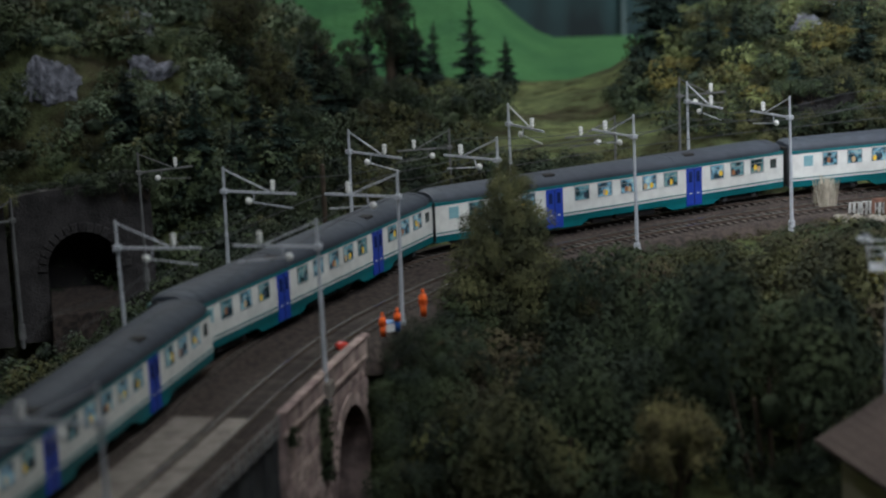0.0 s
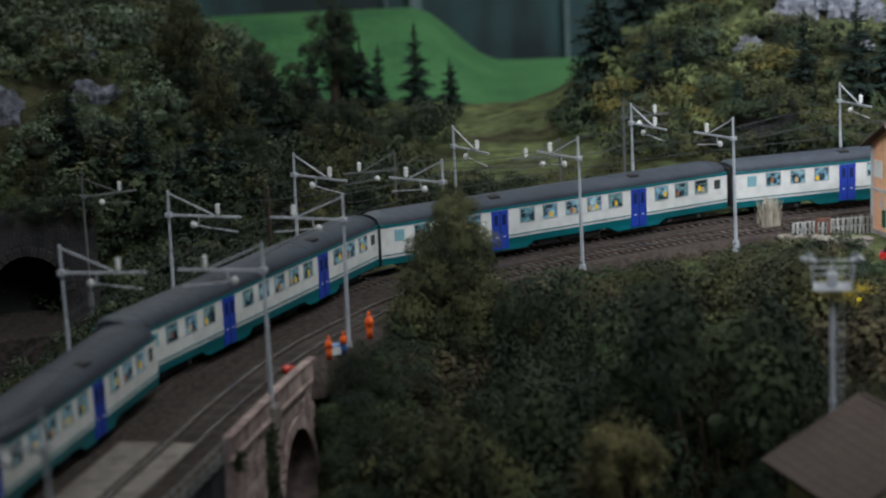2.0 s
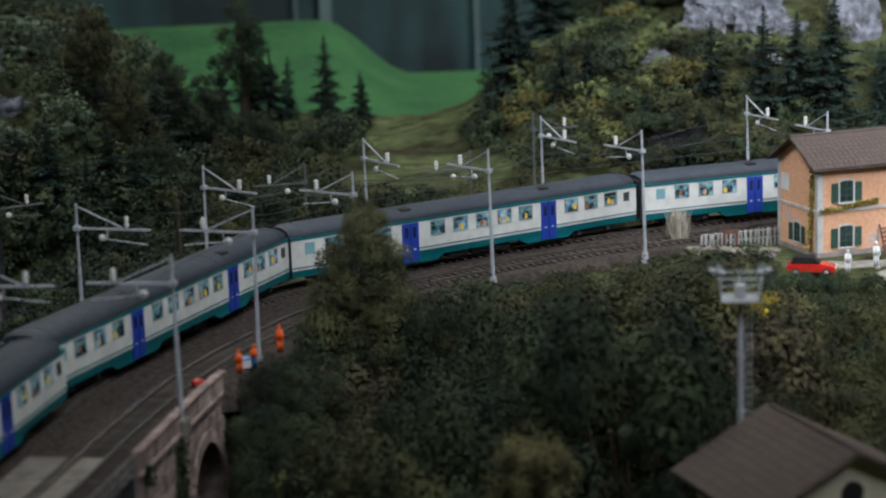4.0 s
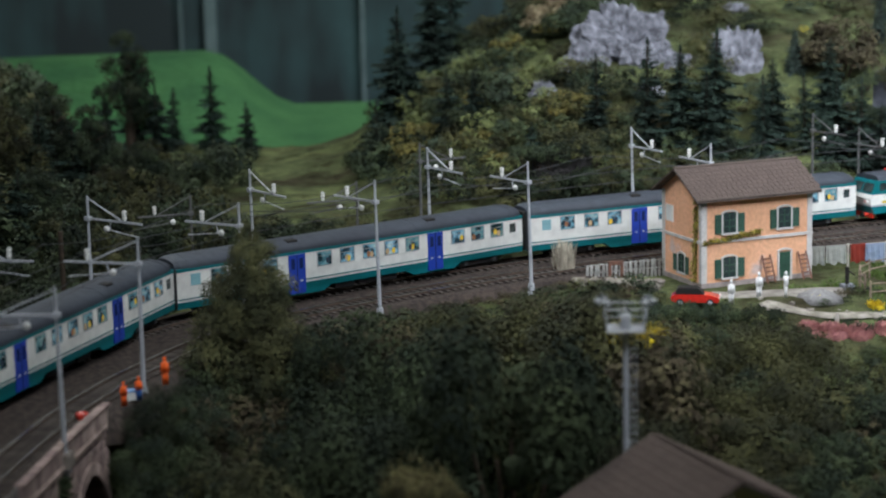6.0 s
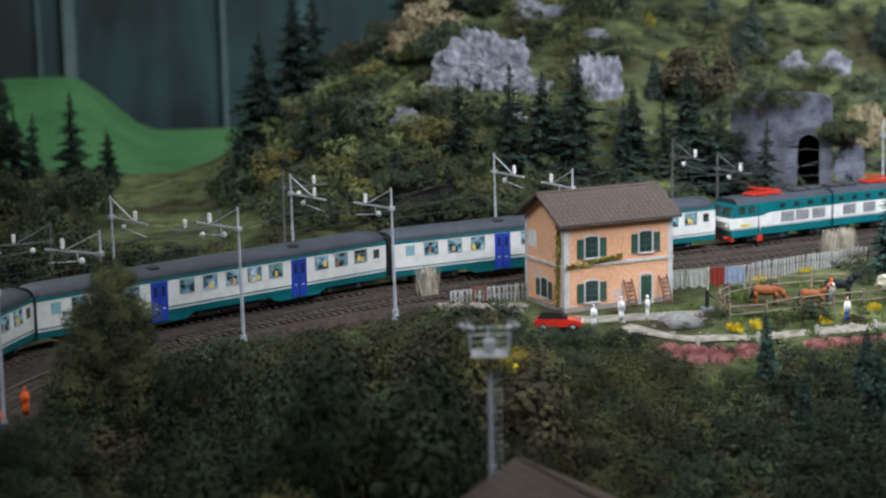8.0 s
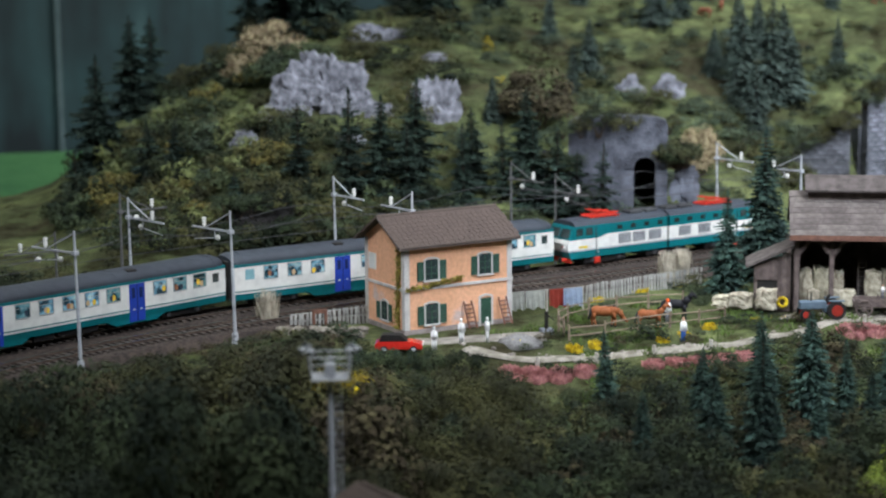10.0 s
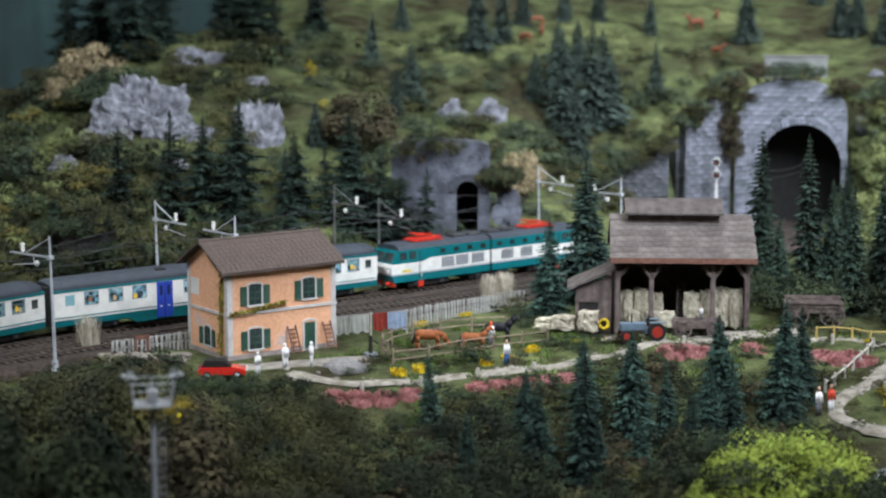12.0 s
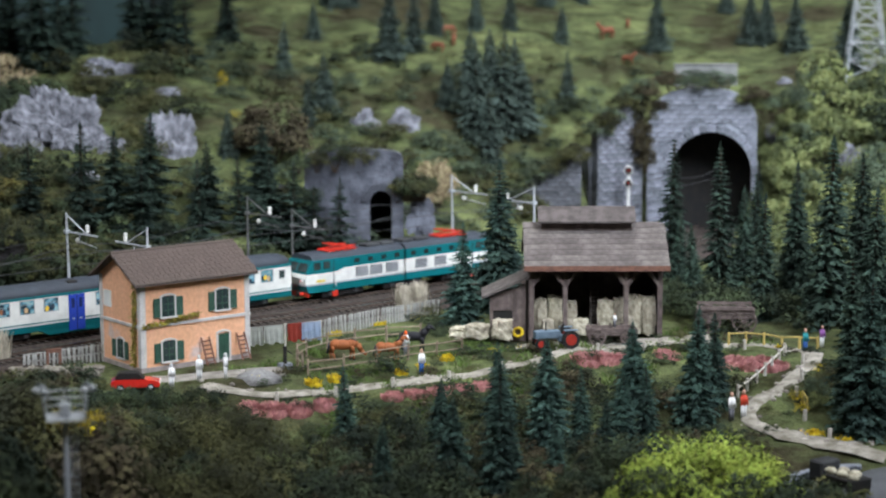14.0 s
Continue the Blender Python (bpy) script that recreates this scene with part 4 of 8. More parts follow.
# ---- foliage ----
def leaf_arrays(seed, rx, rz, clumps, leaves, size, up=0.3, sub=3, core=0.5):
    """A crown of many small leaves in clumps round an uneven core, its foot at z = 0."""
    g = np.random.default_rng(seed)
    th = g.uniform(0, 2 * math.pi, clumps)
    cz = g.uniform(-0.45, 1, clumps)
    cr = np.sqrt(np.clip(1 - cz ** 2, 0, 1))
    rad = g.uniform(0.6, 0.95, clumps)
    cen = np.stack([cr * np.cos(th) * rad * rx, cr * np.sin(th) * rad * rx, cz * rad * rz], 1)
    own = g.uniform(0.26, 0.5, clumps)[:, None] * min(rx, rz)
    n = clumps * leaves
    d = g.normal(size=(n, 3))
    d /= np.linalg.norm(d, axis=1)[:, None]
    d[:, 2] = np.where(d[:, 2] < -0.3, -d[:, 2], d[:, 2])
    pos = np.repeat(cen, leaves, 0) + d * np.repeat(own, leaves, 0) * g.uniform(0.75, 1.12, (n, 1))
    nrm = d + g.normal(size=(n, 3)) * 0.26 + np.array([0, 0, up])
    nrm /= np.linalg.norm(nrm, axis=1)[:, None]
    t = np.cross(nrm, g.normal(size=(n, 3)))
    t /= np.linalg.norm(t, axis=1)[:, None]
    b = np.cross(nrm, t)
    sz = g.uniform(0.6, 1.3, (n, 1)) * size
    quad = np.stack([pos - t * sz, pos + b * sz * 0.7 + t * sz * 0.3, pos + t * sz * 0.8 - b * sz * 0.6], 1).reshape(-1, 3)
    quad[:, 2] += rz * 0.8
    quad[:, 2] = np.maximum(quad[:, 2], -0.3 * rz)
    bm = bmesh.new()
    bmesh.ops.create_icosphere(bm, subdivisions=sub, radius=1)
    base = [(v.co * (core + 0.3 * core * noise.noise(v.co * 2.2 + Vector((seed, 0, 0))))) for v in bm.verts]
    cv = np.array([(p.x * rx, p.y * rx, p.z * rz + rz * 0.8) for p in base])
    cf = [[v.index for v in f.verts] for f in bm.faces]
    bm.free()
    k = len(cv)
    return np.concatenate([cv, quad]), cf + [(k + 3 * i, k + 3 * i + 1, k + 3 * i + 2) for i in range(n)]


def leaf_mesh(name, seed, rx, rz, clumps, leaves, size, material):
    verts, faces = leaf_arrays(seed, rx, rz, clumps, leaves, size, sub=2, core=0.13)
    me = bpy.data.meshes.new(name)
    me.from_pydata((verts * 0.01).tolist(), [], faces)
    me.materials.append(material)
    return me


def conifer_meshes(seed, h, r, material, levels=24, droop=0.35, ragged=0.0):
    """Trunk and crown of a spruce: whorls of drooping boughs with side twigs."""
    g = random.Random(seed)
    trunk = mesh_of("trunk", rod(bmesh.new(), (0, 0, -0.6), (0, 0, h * 0.97), 0.035 * h, 0.006 * h, 7), BARK)
    V, F = [], []

    def blade(a, b, w, tri=False):
        d = b - a
        s = d.cross(Vector((0, 0, 1)))
        s = s.normalized() * w if s.length > 1e-6 else Vector((w, 0, 0))
        an = g.uniform(-1.2, 1.2)
        s = s * math.cos(an) + Vector((0, 0, w * math.sin(an)))
        k = len(V)
        m = a + d * 0.45
        if tri:
            V.extend([a - s * 0.5, m + s, b])
            F.append((k, k + 1, k + 2))
        else:
            V.extend([a, m + s + Vector((0, 0, -0.2 * w)), b, m - s + Vector((0, 0, -0.2 * w))])
            F.append((k, k + 1, k + 2, k + 3))

    levels = int(levels * 1.55)
    for i in range(levels):
        f = i / (levels - 1)
        z = h * (0.07 + 0.92 * f)
        rad = r * (1 - f) ** 0.8 * g.uniform(0.82, 1.15) + 0.02 * h
        rad *= 1 + ragged * (0.75 * math.sin(i * 1.15 + seed) + g.uniform(-0.5, 0.35)) * (1 - f) ** 0.3
        nb = max(6, int(12 - 5 * f))
        for k in range(nb):
            an = 2 * math.pi * (k + g.random()) / nb
            L = rad * g.uniform(0.7 - 0.5 * ragged, 1.15) * (1 + ragged * 0.8 * noise.noise(Vector((math.cos(an), math.sin(an), 9 * f)) * 1.4 + Vector((seed, 0, 0))))
            dr = Vector((math.cos(an), math.sin(an), 0))
            a = Vector((0, 0, z))
            b = a + dr * L + Vector((0, 0, -droop * L * g.uniform(0.6, 1.3) + 0.25 * L * f))
            blade(a, b, 0.05 * L + 0.009 * h)
            sd = Vector((-dr.y, dr.x, 0))
            for u in (0.2, 0.4, 0.6, 0.8):
                p = a.lerp(b, u)
                for s in (-1, 1):
                    q = p + (dr * 0.55 + sd * s * 0.75) * L * 0.44 * (1.15 - u) + Vector((0, 0, -0.07 * L))
                    blade(p, q, 0.06 * L + 0.008 * h, True)
    blade(Vector((0, 0, h * 0.94)), Vector((0.02, 0, h * 1.04)), 0.02 * h)
    me = bpy.data.meshes.new("crown")
    me.from_pydata([tuple(v * 0.01) for v in V], [], F)
    me.materials.append(material)
    return trunk, me


NEEDLE3 = surface("grey_needle", (0.075, 0.105, 0.085), (0.03, 0.048, 0.04), 1.2, 0.9, 0, vary=0.25, island=0.4)
NEEDLE2 = surface("dark_needle", (0.024, 0.042, 0.03), (0.011, 0.021, 0.016), 2, 0.9, 0, vary=0.3, island=0.35)
NEEDLE4 = surface("deep_green_needle", (0.036, 0.062, 0.044), (0.015, 0.027, 0.02), 2, 0.9, 0, vary=0.35, island=0.4)
CONIFERS = {}


def conifer(x, y, h, kind="green", z=None):
    """A spruce h tall with its foot on the ground."""
    var = random.randrange(3)
    key = (kind, var)
    z = ground_z(x, y) - 0.15 if z is None else z
    m = pose(x * 0.01, y * 0.01, z * 0.01, random.uniform(-2, 2), random.uniform(-2, 2), random.uniform(0, 360)) @ Matrix.Scale(h / 10.0, 4)
    if key not in CONIFERS:
        lab, mt, r, dr = {"green": ("blue-green spruce tree with drooping boughs", NEEDLE, 2.35, 0.3), "dark": ("tall dark pine tree on the slope", NEEDLE2, 2.6, 0.2),
                          "slim": ("slender grey-green spruce on the grassy hillside", NEEDLE3, 2.6, 0.4),
                          "narrow": ("narrow dark green spruce beside the barn", NEEDLE4, 1.75, 0.45)}[kind]
        ob = thing("spruce_tree", 0, 0, 0, label=lab, category="tree", group="spruces of the layout")
        t, c = conifer_meshes(11 * var + len(kind), 10, r * (1 + 0.12 * (var - 1)), mt, 22 + 3 * var, dr, 0.5 if kind == "dark" else 0.0)
        part("trunk", t, None, ob)
        part("crown", c, None, ob)
        CONIFERS[key] = ob
        ob.matrix_basis = m
        return ob
    src = CONIFERS[key]
    keep = src.matrix_basis.copy()
    src.matrix_basis = Matrix()
    new_one = copy_thing(src, m)
    src.matrix_basis = keep
    return new_one


SHRUBS, SHRUB_STEMS = {}, {}
SHRUB_KINDS = {
    "green": ("dense dark green leafy shrub", LEAF, 0.108, 32, 180), "olive": ("leafy olive green autumn shrub", LEAF2, 0.108, 32, 180),
    "ivy": ("shaggy pale olive leafy shrub", IVY, 0.108, 32, 180), "sage": ("small olive green leafy shrub", LEAF2, 0.17, 26, 75), "tan": ("round tan and olive autumn bush", TAN, 0.13, 60, 130),
    "low": ("low dark green undergrowth shrub", LEAF, 0.17, 26, 75), "rust": ("russet brown rounded leafy bush", RUST, 0.18, 40, 90),
    "dry": ("pale dry straw-coloured leafy bush", DRY, 0.18, 50, 60), "grey": ("dense grey-green hillside shrub", None, 0.17, 26, 90), "creeper": ("pale yellow-green leafy creeper", surface("creeper_leaf", (0.19, 0.215, 0.08), (0.07, 0.088, 0.038), 2.2, 0.85, 0, vary=0.2, island=0.3), 0.14, 30, 110), "lime": ("bright lime green leafy bush", LIME, 0.095, 44, 240),
    "ochre": ("ochre and yellow-green autumn shrub", surface("ochre_leaf", (0.2, 0.165, 0.045), (0.085, 0.085, 0.03), 1.6, 0.9, 0, vary=0.2, island=0.3), 0.14, 30, 110), "gorse": ("bright yellow flowering gorse bush", YELLOW, 0.11, 22, 30)}
GREY = surface("grey_leaf", (0.088, 0.118, 0.07), (0.038, 0.054, 0.035), 3, 0.85, 0, vary=0.25, island=0.4)


def shrub(x, y, r, kind="green", z=None, tall=1.0, group="shrubs of the layout"):
    var = random.randrange(3)
    lab, mt, sz, cl, lv = SHRUB_KINDS[kind]
    key = (kind, var)
    if key not in SHRUB_STEMS:
        bm = bmesh.new()
        for k in range(5):
            rod(bm, (0.2 * math.cos(k * 1.3), 0.2 * math.sin(k * 1.3), -0.4), (1.2 * math.cos(k * 1.3), 1.2 * math.sin(k * 1.3), 2.4), 0.12, 0.05, 5)
        stems = mesh_of("stem", bm, BARK)
        if key not in SHRUBS:
            SHRUBS[key] = leaf_mesh("foliage", 7 * var + 31 * len(SHRUBS), 3.0, 2.5, cl, lv, sz, mt or GREY)
        SHRUB_STEMS[key] = stems
    ob = new("shrub")
    ob.empty_display_size = 0.01
    part("foliage", SHRUBS[key], None, ob)
    part("stem", SHRUB_STEMS[key], None, ob)
    z = ground_z(x, y) - 0.25 * r if z is None else z
    ob.location, ob.rotation_euler = (x * 0.01, y * 0.01, z * 0.01), (0, 0, random.uniform(0, 6.28))
    k = r / 3.0
    ob.scale = (k * random.uniform(0.9, 1.1), k * random.uniform(0.9, 1.1), k * tall)
    return tagged(ob, lab, "shrub", group)


FAR_BASE = {}


def thicket(label, spots):
    """Many small or far shrubs joined into one mesh for each colour. spots: (x, y, radius, kind, height factor)."""
    kinds = {}
    for s in spots:
        kinds.setdefault(s[3], []).append(s)
    for kind, group in kinds.items():
        mt = SHRUB_KINDS[kind][1] or GREY
        vs, fs, k = [], [], 0
        for x, y, r, _, tall in group:
            var = random.randrange(4) + (10 if r < 1.7 else 0)
            if var not in FAR_BASE:
                v, f = leaf_arrays(900 + var, 3.0, 2.5, 17, 23, 0.285, sub=1, core=0.26) if var > 9 else leaf_arrays(900 + var, 3.0, 2.5, 20, 42, 0.22, sub=1, core=0.28)
                FAR_BASE[var] = (v, f)
            v, f = FAR_BASE[var]
            a, q = random.uniform(0, 6.28), r / 3.0
            c, s = math.cos(a) * q, math.sin(a) * q
            vs.append(np.stack([x + v[:, 0] * c - v[:, 1] * s, y + v[:, 0] * s + v[:, 1] * c, ground_z(x, y) - 0.25 * r + v[:, 2] * q * tall], 1))
            fs.extend([tuple(j + k for j in g) for g in f])
            k += len(v)
        me = bpy.data.meshes.new("undergrowth")
        me.from_pydata((np.concatenate(vs) * 0.01).tolist(), [], fs)
        me.materials.append(mt)
        tagged(new("undergrowth", me), label, "undergrowth", kind="stuff")


def clear_of_line(x, y, front, back):
    """Whether a point keeps its distance from the double track, on the near and on the far side."""
    d = np.hypot(LINE[:, 0] - x, LINE[:, 1] - y)
    i = int(np.argmin(d))
    s = float(np.dot((x - LINE[i, 0], y - LINE[i, 1]), LEFT[i]))
    return s < -front if s < 0 else s > back


def scatter(count, p0, p1, r0, r1, size, kinds, tall=(0.8, 1.2), front=11, back=5.5, gap=0.8, seed=1, keep=None, joined="", sight=None):
    g = random.Random(seed)
    done, spots = [], []
    tries = 0
    while len(done) < count and tries < count * 30:
        tries += 1
        a, r = g.uniform(p0, p1), g.uniform(r0, r1)
        x, y = r * math.sin(radians(a)), r * math.cos(radians(a))
        s = g.uniform(*size)
        if not clear_of_line(x, y, front + s * 0.6, back + s * 0.6) or any(math.hypot(x - u, y - v) < gap * (s + w) / 2 for u, v, w in done):
            continue
        if keep and not keep(x, y):
            continue
        h = g.uniform(*tall)
        if sight and s * (1.45 * h - 0.25) + ground_z(x, y) > sight(a, r):
            continue
        done.append((x, y, s))
        spots.append((x, y, s, g.choice(kinds), h))
    if joined:
        thicket(joined, spots)
    else:
        for x, y, s, kind, t in spots:
            shrub(x, y, s, kind, tall=t)


PATHPTS = [(42.3, 136.4), (44.2, 134.4), (47.5, 133.6), (53.3, 132.7), (58.8, 132.5), (64.0, 132.4), (70.8, 133.6), (76.6, 134.9), (81.1, 134.8), (85.4, 133.0), (89.4, 128.4), (88.2, 124.4), (83.6, 121.2), (78.9, 118.1), (76.3, 116.4), (76.6, 114.2), (77.9, 112.4), (78.6, 109.6), (80.5, 107.0)]
HEATHER = ((44.3, 131.8, 0.8), (46.0, 131.4, 0.9), (47.8, 131.0, 0.9), (49.7, 130.8, 0.8), (54.5, 129.4, 0.7), (56.4, 129.4, 0.8), (58.2, 129.3, 0.8), (59.9, 129.2, 0.8), (61.6, 129.2, 0.7), (71.4, 131.0, 1.0), (73.3, 131.1, 1.0), (75.0, 131.3, 0.8), (79.2, 131.7, 0.9), (82.6, 127.8, 1.2), (83.8, 126.2, 1.3), (84.3, 124.4, 1.1))
PATHAXIS = spline([PATHPTS[0]] + PATHPTS + [PATHPTS[-1]], ease=4)


def off_path(x, y):
    if any(math.hypot(x - u, y - v) < r + 1.2 for u, v, r in HEATHER) or math.hypot(x - 44.4, y - 126.5) < 3.8 or math.hypot(x - 42.6, y - 121.5) < 3.4:
        return False
    return float(np.min(np.hypot(PATHAXIS[:, 0] - x, PATHAXIS[:, 1] - y))) > 2.0


def before_arch(x, y):
    """Whether a point leaves the small side arch behind the line open to view."""
    return abs(x - 34.0 + 0.19 * (171 - y)) > 3.2 or y > 171


def below_line(a, r):
    """The height up to which growth at that bearing and distance leaves the front track open to view from the aisle."""
    x, y, _ = place(a, -9.0)
    e = min(math.hypot(x, y), 138 if a > 12 else 999)
    x, y = r * math.sin(radians(a)), r * math.cos(radians(a))
    return 31 - 31.2 * r / e + 0.9 * noise.noise(Vector((a * 0.8, 3, 0))) - 2.6 * max(0.0, noise.noise(Vector((x, y, 7)) / 6.5) + 0.15)


# embankment below the line
scatter(62, 0.2, 14.5, 101, 139, (2.8, 6.4), ("green", "green", "olive", "green", "ivy", "green", "rust", "green"), gap=0.95, front=9.8, seed=3, tall=(0.9, 1.7), sight=below_line, keep=lambda x, y: math.hypot(x - 11.8, y - 98.3) > 8)
scatter(110, -1.6, 15, 102, 138, (1.2, 2.2), ("green", "low", "olive"), gap=0.8, front=9.5, seed=33, tall=(0.9, 1.4), joined="dark undergrowth on the embankment")
scatter(34, 14.5, 18.6, 108, 137, (1.6, 3.8), ("olive", "sage", "olive", "green"), gap=0.75, seed=4, sight=below_line)
scatter(300, 17.5, 37, 103, 131.5, (0.9, 2.2), ("low", "green", "olive", "rust"), gap=0.75, seed=55, tall=(0.6, 1.0), keep=lambda x, y: off_path(x, y) and math.hypot(x - 76, y - 108) > 7, joined="low brown and green undergrowth below the garden")
scatter(80, 17.5, 37, 103, 130, (1.4, 3.0), ("low", "low", "low", "sage"), gap=0.8, seed=5, keep=lambda x, y: off_path(x, y) and math.hypot(x - 76, y - 108) > 7)
for x, y, r in ((-0.6, 118.2, 1.9), (0.8, 121, 2.0)):
    shrub(x, y, r, "green", tall=1.2)
for x, y, r, top in ((-2.5, 114.5, 1.7, 0.3), (-2.7, 112, 2.0, -1.0), (-2.3, 109.5, 2.3, -2.6), (-2.2, 106.5, 2.6, -4.6), (-2.6, 103, 2.8, -7.0), (-0.8, 112, 2.6, -0.6), (0.6, 115.5, 2.4, 0.2), (0.4, 108, 3.0, -2.6), (-1.6, 116.6, 1.6, 0.8)):
    shrub(x, y, r, "green", z=top - 1.6 * r, tall=1.1)
scatter(190, 22, 34, 130, 147, (0.6, 1.7), ("low", "green", "olive", "rust", "low"), gap=0.75, seed=66, tall=(0.6, 0.95), keep=off_path, joined="low brown and green growth between the spruces")
scatter(60, 10, 15.6, 137.5, 149, (0.5, 1.2), ("low", "olive", "green", "low"), gap=0.8, seed=71, tall=(0.6, 0.9), front=9.6, keep=lambda x, y: math.hypot(x - 37.4, y - 137.4) > 3.2 and math.hypot(x - 43, y - 146) > 7.5, joined="small shrubs on the bank beside the house")
scatter(70, 1.6, 14.5, 118, 152, (0.7, 1.4), ("low", "olive", "green"), gap=0.7, front=8.5, seed=41, tall=(0.6, 1.0), sight=below_line, joined="low growth along the ballast edge")
scatter(90, -3, 13.5, 138, 166, (0.6, 1.1), ("low", "green", "low"), gap=0.75, back=3.6, seed=42, tall=(0.6, 0.9), keep=lambda x, y: not clear_of_line(x, y, 0, 9), joined="low growth behind the far track")
scatter(120, 5.5, 13.5, 132, 153, (0.6, 1.2), ("low", "green", "low", "rust"), gap=0.6, front=8.3, seed=43, tall=(0.5, 0.8), keep=lambda x, y: not clear_of_line(x, y, 16, 99) and math.hypot(x - 37.4, y - 137.4) > 3.2 and math.hypot(x - 43, y - 146) > 7.5, joined="dark ground cover beside the ballast")
# behind the train on the left and along the back of the line
scatter(60, -15, -3.4, 116, 143, (1.8, 3.2), ("olive", "green", "low"), gap=0.8, back=6.0, seed=6, joined="dense dark undergrowth below the back of the line")
scatter(75, -3, 13, 150, 176, (1.0, 2.2), ("olive", "low", "green", "olive"), gap=0.8, back=5.0, seed=7, keep=before_arch, joined="olive shrubs along the back of the line")
scatter(70, -11, -3.4, 143, 160, (1.6, 2.8), ("green", "low", "green"), gap=0.75, seed=16, keep=lambda x, y: math.hypot(x + 30, y - 158) > 9, joined="dark shrubs in the hollow behind the line")
scatter(60, 10.5, 24, 168, 184, (1.2, 2.4), ("green", "low", "green", "olive"), gap=0.75, back=6.5, seed=17, keep=before_arch, joined="dark shrubs at the foot of the hillside")
scatter(170, 20, 38, 212, 245, (0.5, 1.3), ("grey", "olive", "low"), gap=1.0, seed=18, tall=(0.5, 0.8), joined="low tufts of scrub on the meadow")
scatter(60, -9.9, -5.5, 157, 174, (1.5, 2.6), ("low", "green", "low"), gap=0.6, seed=62, tall=(0.8, 1.2), joined="dark shrubs between the lower tunnel mouths")
scatter(70, -17, -5, 146, 165, (1.8, 3.0), ("green", "low", "green"), gap=0.75, seed=61, keep=lambda x, y: math.hypot(x + 30, y - 156) > 6 and math.hypot(x + 41, y - 153) > 6, joined="dark shrubs round the lower tunnel mouths")
# hillsides, leaving the rock faces bare
ROCKS = ((46.6, 195.5, 6.0, 0.85), (41.2, 193.5, 2.7, 0.95), (50.2, 191.0, 1.7, 1.0), (36.2, 189.1, 1.6, 0.9), (45.8, 185.0, 1.4, 0.8), (56.5, 191.2, 2.8, 1.7), (55.4, 194.6, 1.5, 1.2), (57.0, 218.7, 4.0, 0.45), (60.5, 206, 1.6, 0.6),
         (81.1, 200.2, 1.6, 1.2), (85.5, 199.4, 1.8, 1.2), (126.3, 172.2, 1.6, 1.3), (126.3, 187.4, 1.0, 1.2), (131.8, 193.4, 0.9, 0.8),
         (-35.6, 179.5, 3.2, 0.9), (-29.1, 192.3, 1.9, 1.6), (-26.6, 183.1, 2.7, 0.65), (-21.5, 202.4, 1.3, 1.4), (-26.9, 212.3, 1.5, 1.4), (-19.8, 219.1, 0.9, 1.0))


def off_rocks(x, y):
    """Whether a point lies neither on nor in front of a rock face, seen from the aisle."""
    a, r = math.degrees(math.atan2(x, y)), math.hypot(x, y)
    for u, v, s, t in ROCKS:
        q = math.hypot(u, v)
        if abs(a - math.degrees(math.atan2(u, v))) < math.degrees(1.0 * s / q) and -0.8 * s - 1.5 < r - q < s:
            return False
    return True


scatter(215, -15, -3.8, 168, 240, (1.9, 3.9), ("green", "olive", "low", "olive", "green", "grey"), gap=0.6, seed=8, keep=off_rocks, joined="dense dark green shrubs on the steep hillside")
scatter(110, 8.5, 17, 176, 240, (1.3, 3.0), ("green", "olive", "olive", "low"), tall=(0.6, 1.0), gap=0.7, seed=9, keep=off_rocks, joined="mixed green shrubs round the rock faces")
scatter(95, 17, 29, 186, 240, (0.8, 2.3), ("grey", "olive", "green", "grey"), tall=(0.5, 0.85), gap=0.8, seed=10, keep=off_rocks, joined="grey-green shrubs on the grassy hillside")
scatter(80, 33.4, 39, 184, 236, (1.6, 3.2), ("creeper", "creeper", "grey", "creeper", "grey", "green"), gap=0.7, seed=12, keep=off_rocks, joined="ivy-like green shrubs beside the tunnel")
scatter(44, 28.5, 35, 168, 184, (1.0, 2.2), ("low", "green", "low"), gap=0.7, seed=14, joined="dark undergrowth in the shade behind the barn")
scatter(34, 28.5, 39, 163, 180, (1.0, 2.2), ("low", "green", "grey"), gap=0.8, seed=13, keep=lambda x, y: math.hypot(x - 78, y - 146) > 11, joined="low undergrowth behind the barn")

scatter(85, -5.6, 1.6, 158, 205, (1.4, 3.0), ("green", "low", "olive", "green"), gap=0.75, seed=91, tall=(0.8, 1.4), joined="dark growth in the dip before the meadow")
scatter(40, 4.5, 12.5, 176, 215, (1.4, 3.0), ("green", "olive", "low"), gap=0.85, seed=92, tall=(0.8, 1.3), keep=lambda x, y: off_rocks(x, y) and x > 0.09 * y, joined="olive and green growth on the slope above the line")


scatter(70, 6.8, 12.6, 178, 216, (1.0, 2.6), ("creeper", "ochre", "grey", "creeper", "olive"), gap=0.7, seed=93, tall=(0.7, 1.1), keep=off_rocks, joined="light olive and green shrubs on the slope above the line")


scatter(55, 19.5, 29.5, 187, 214, (1.1, 2.5), ("grey", "creeper", "grey", "olive"), gap=0.75, seed=94, tall=(0.5, 0.85), keep=off_rocks, joined="patches of mid green leafy scrub on the grassy hillside")


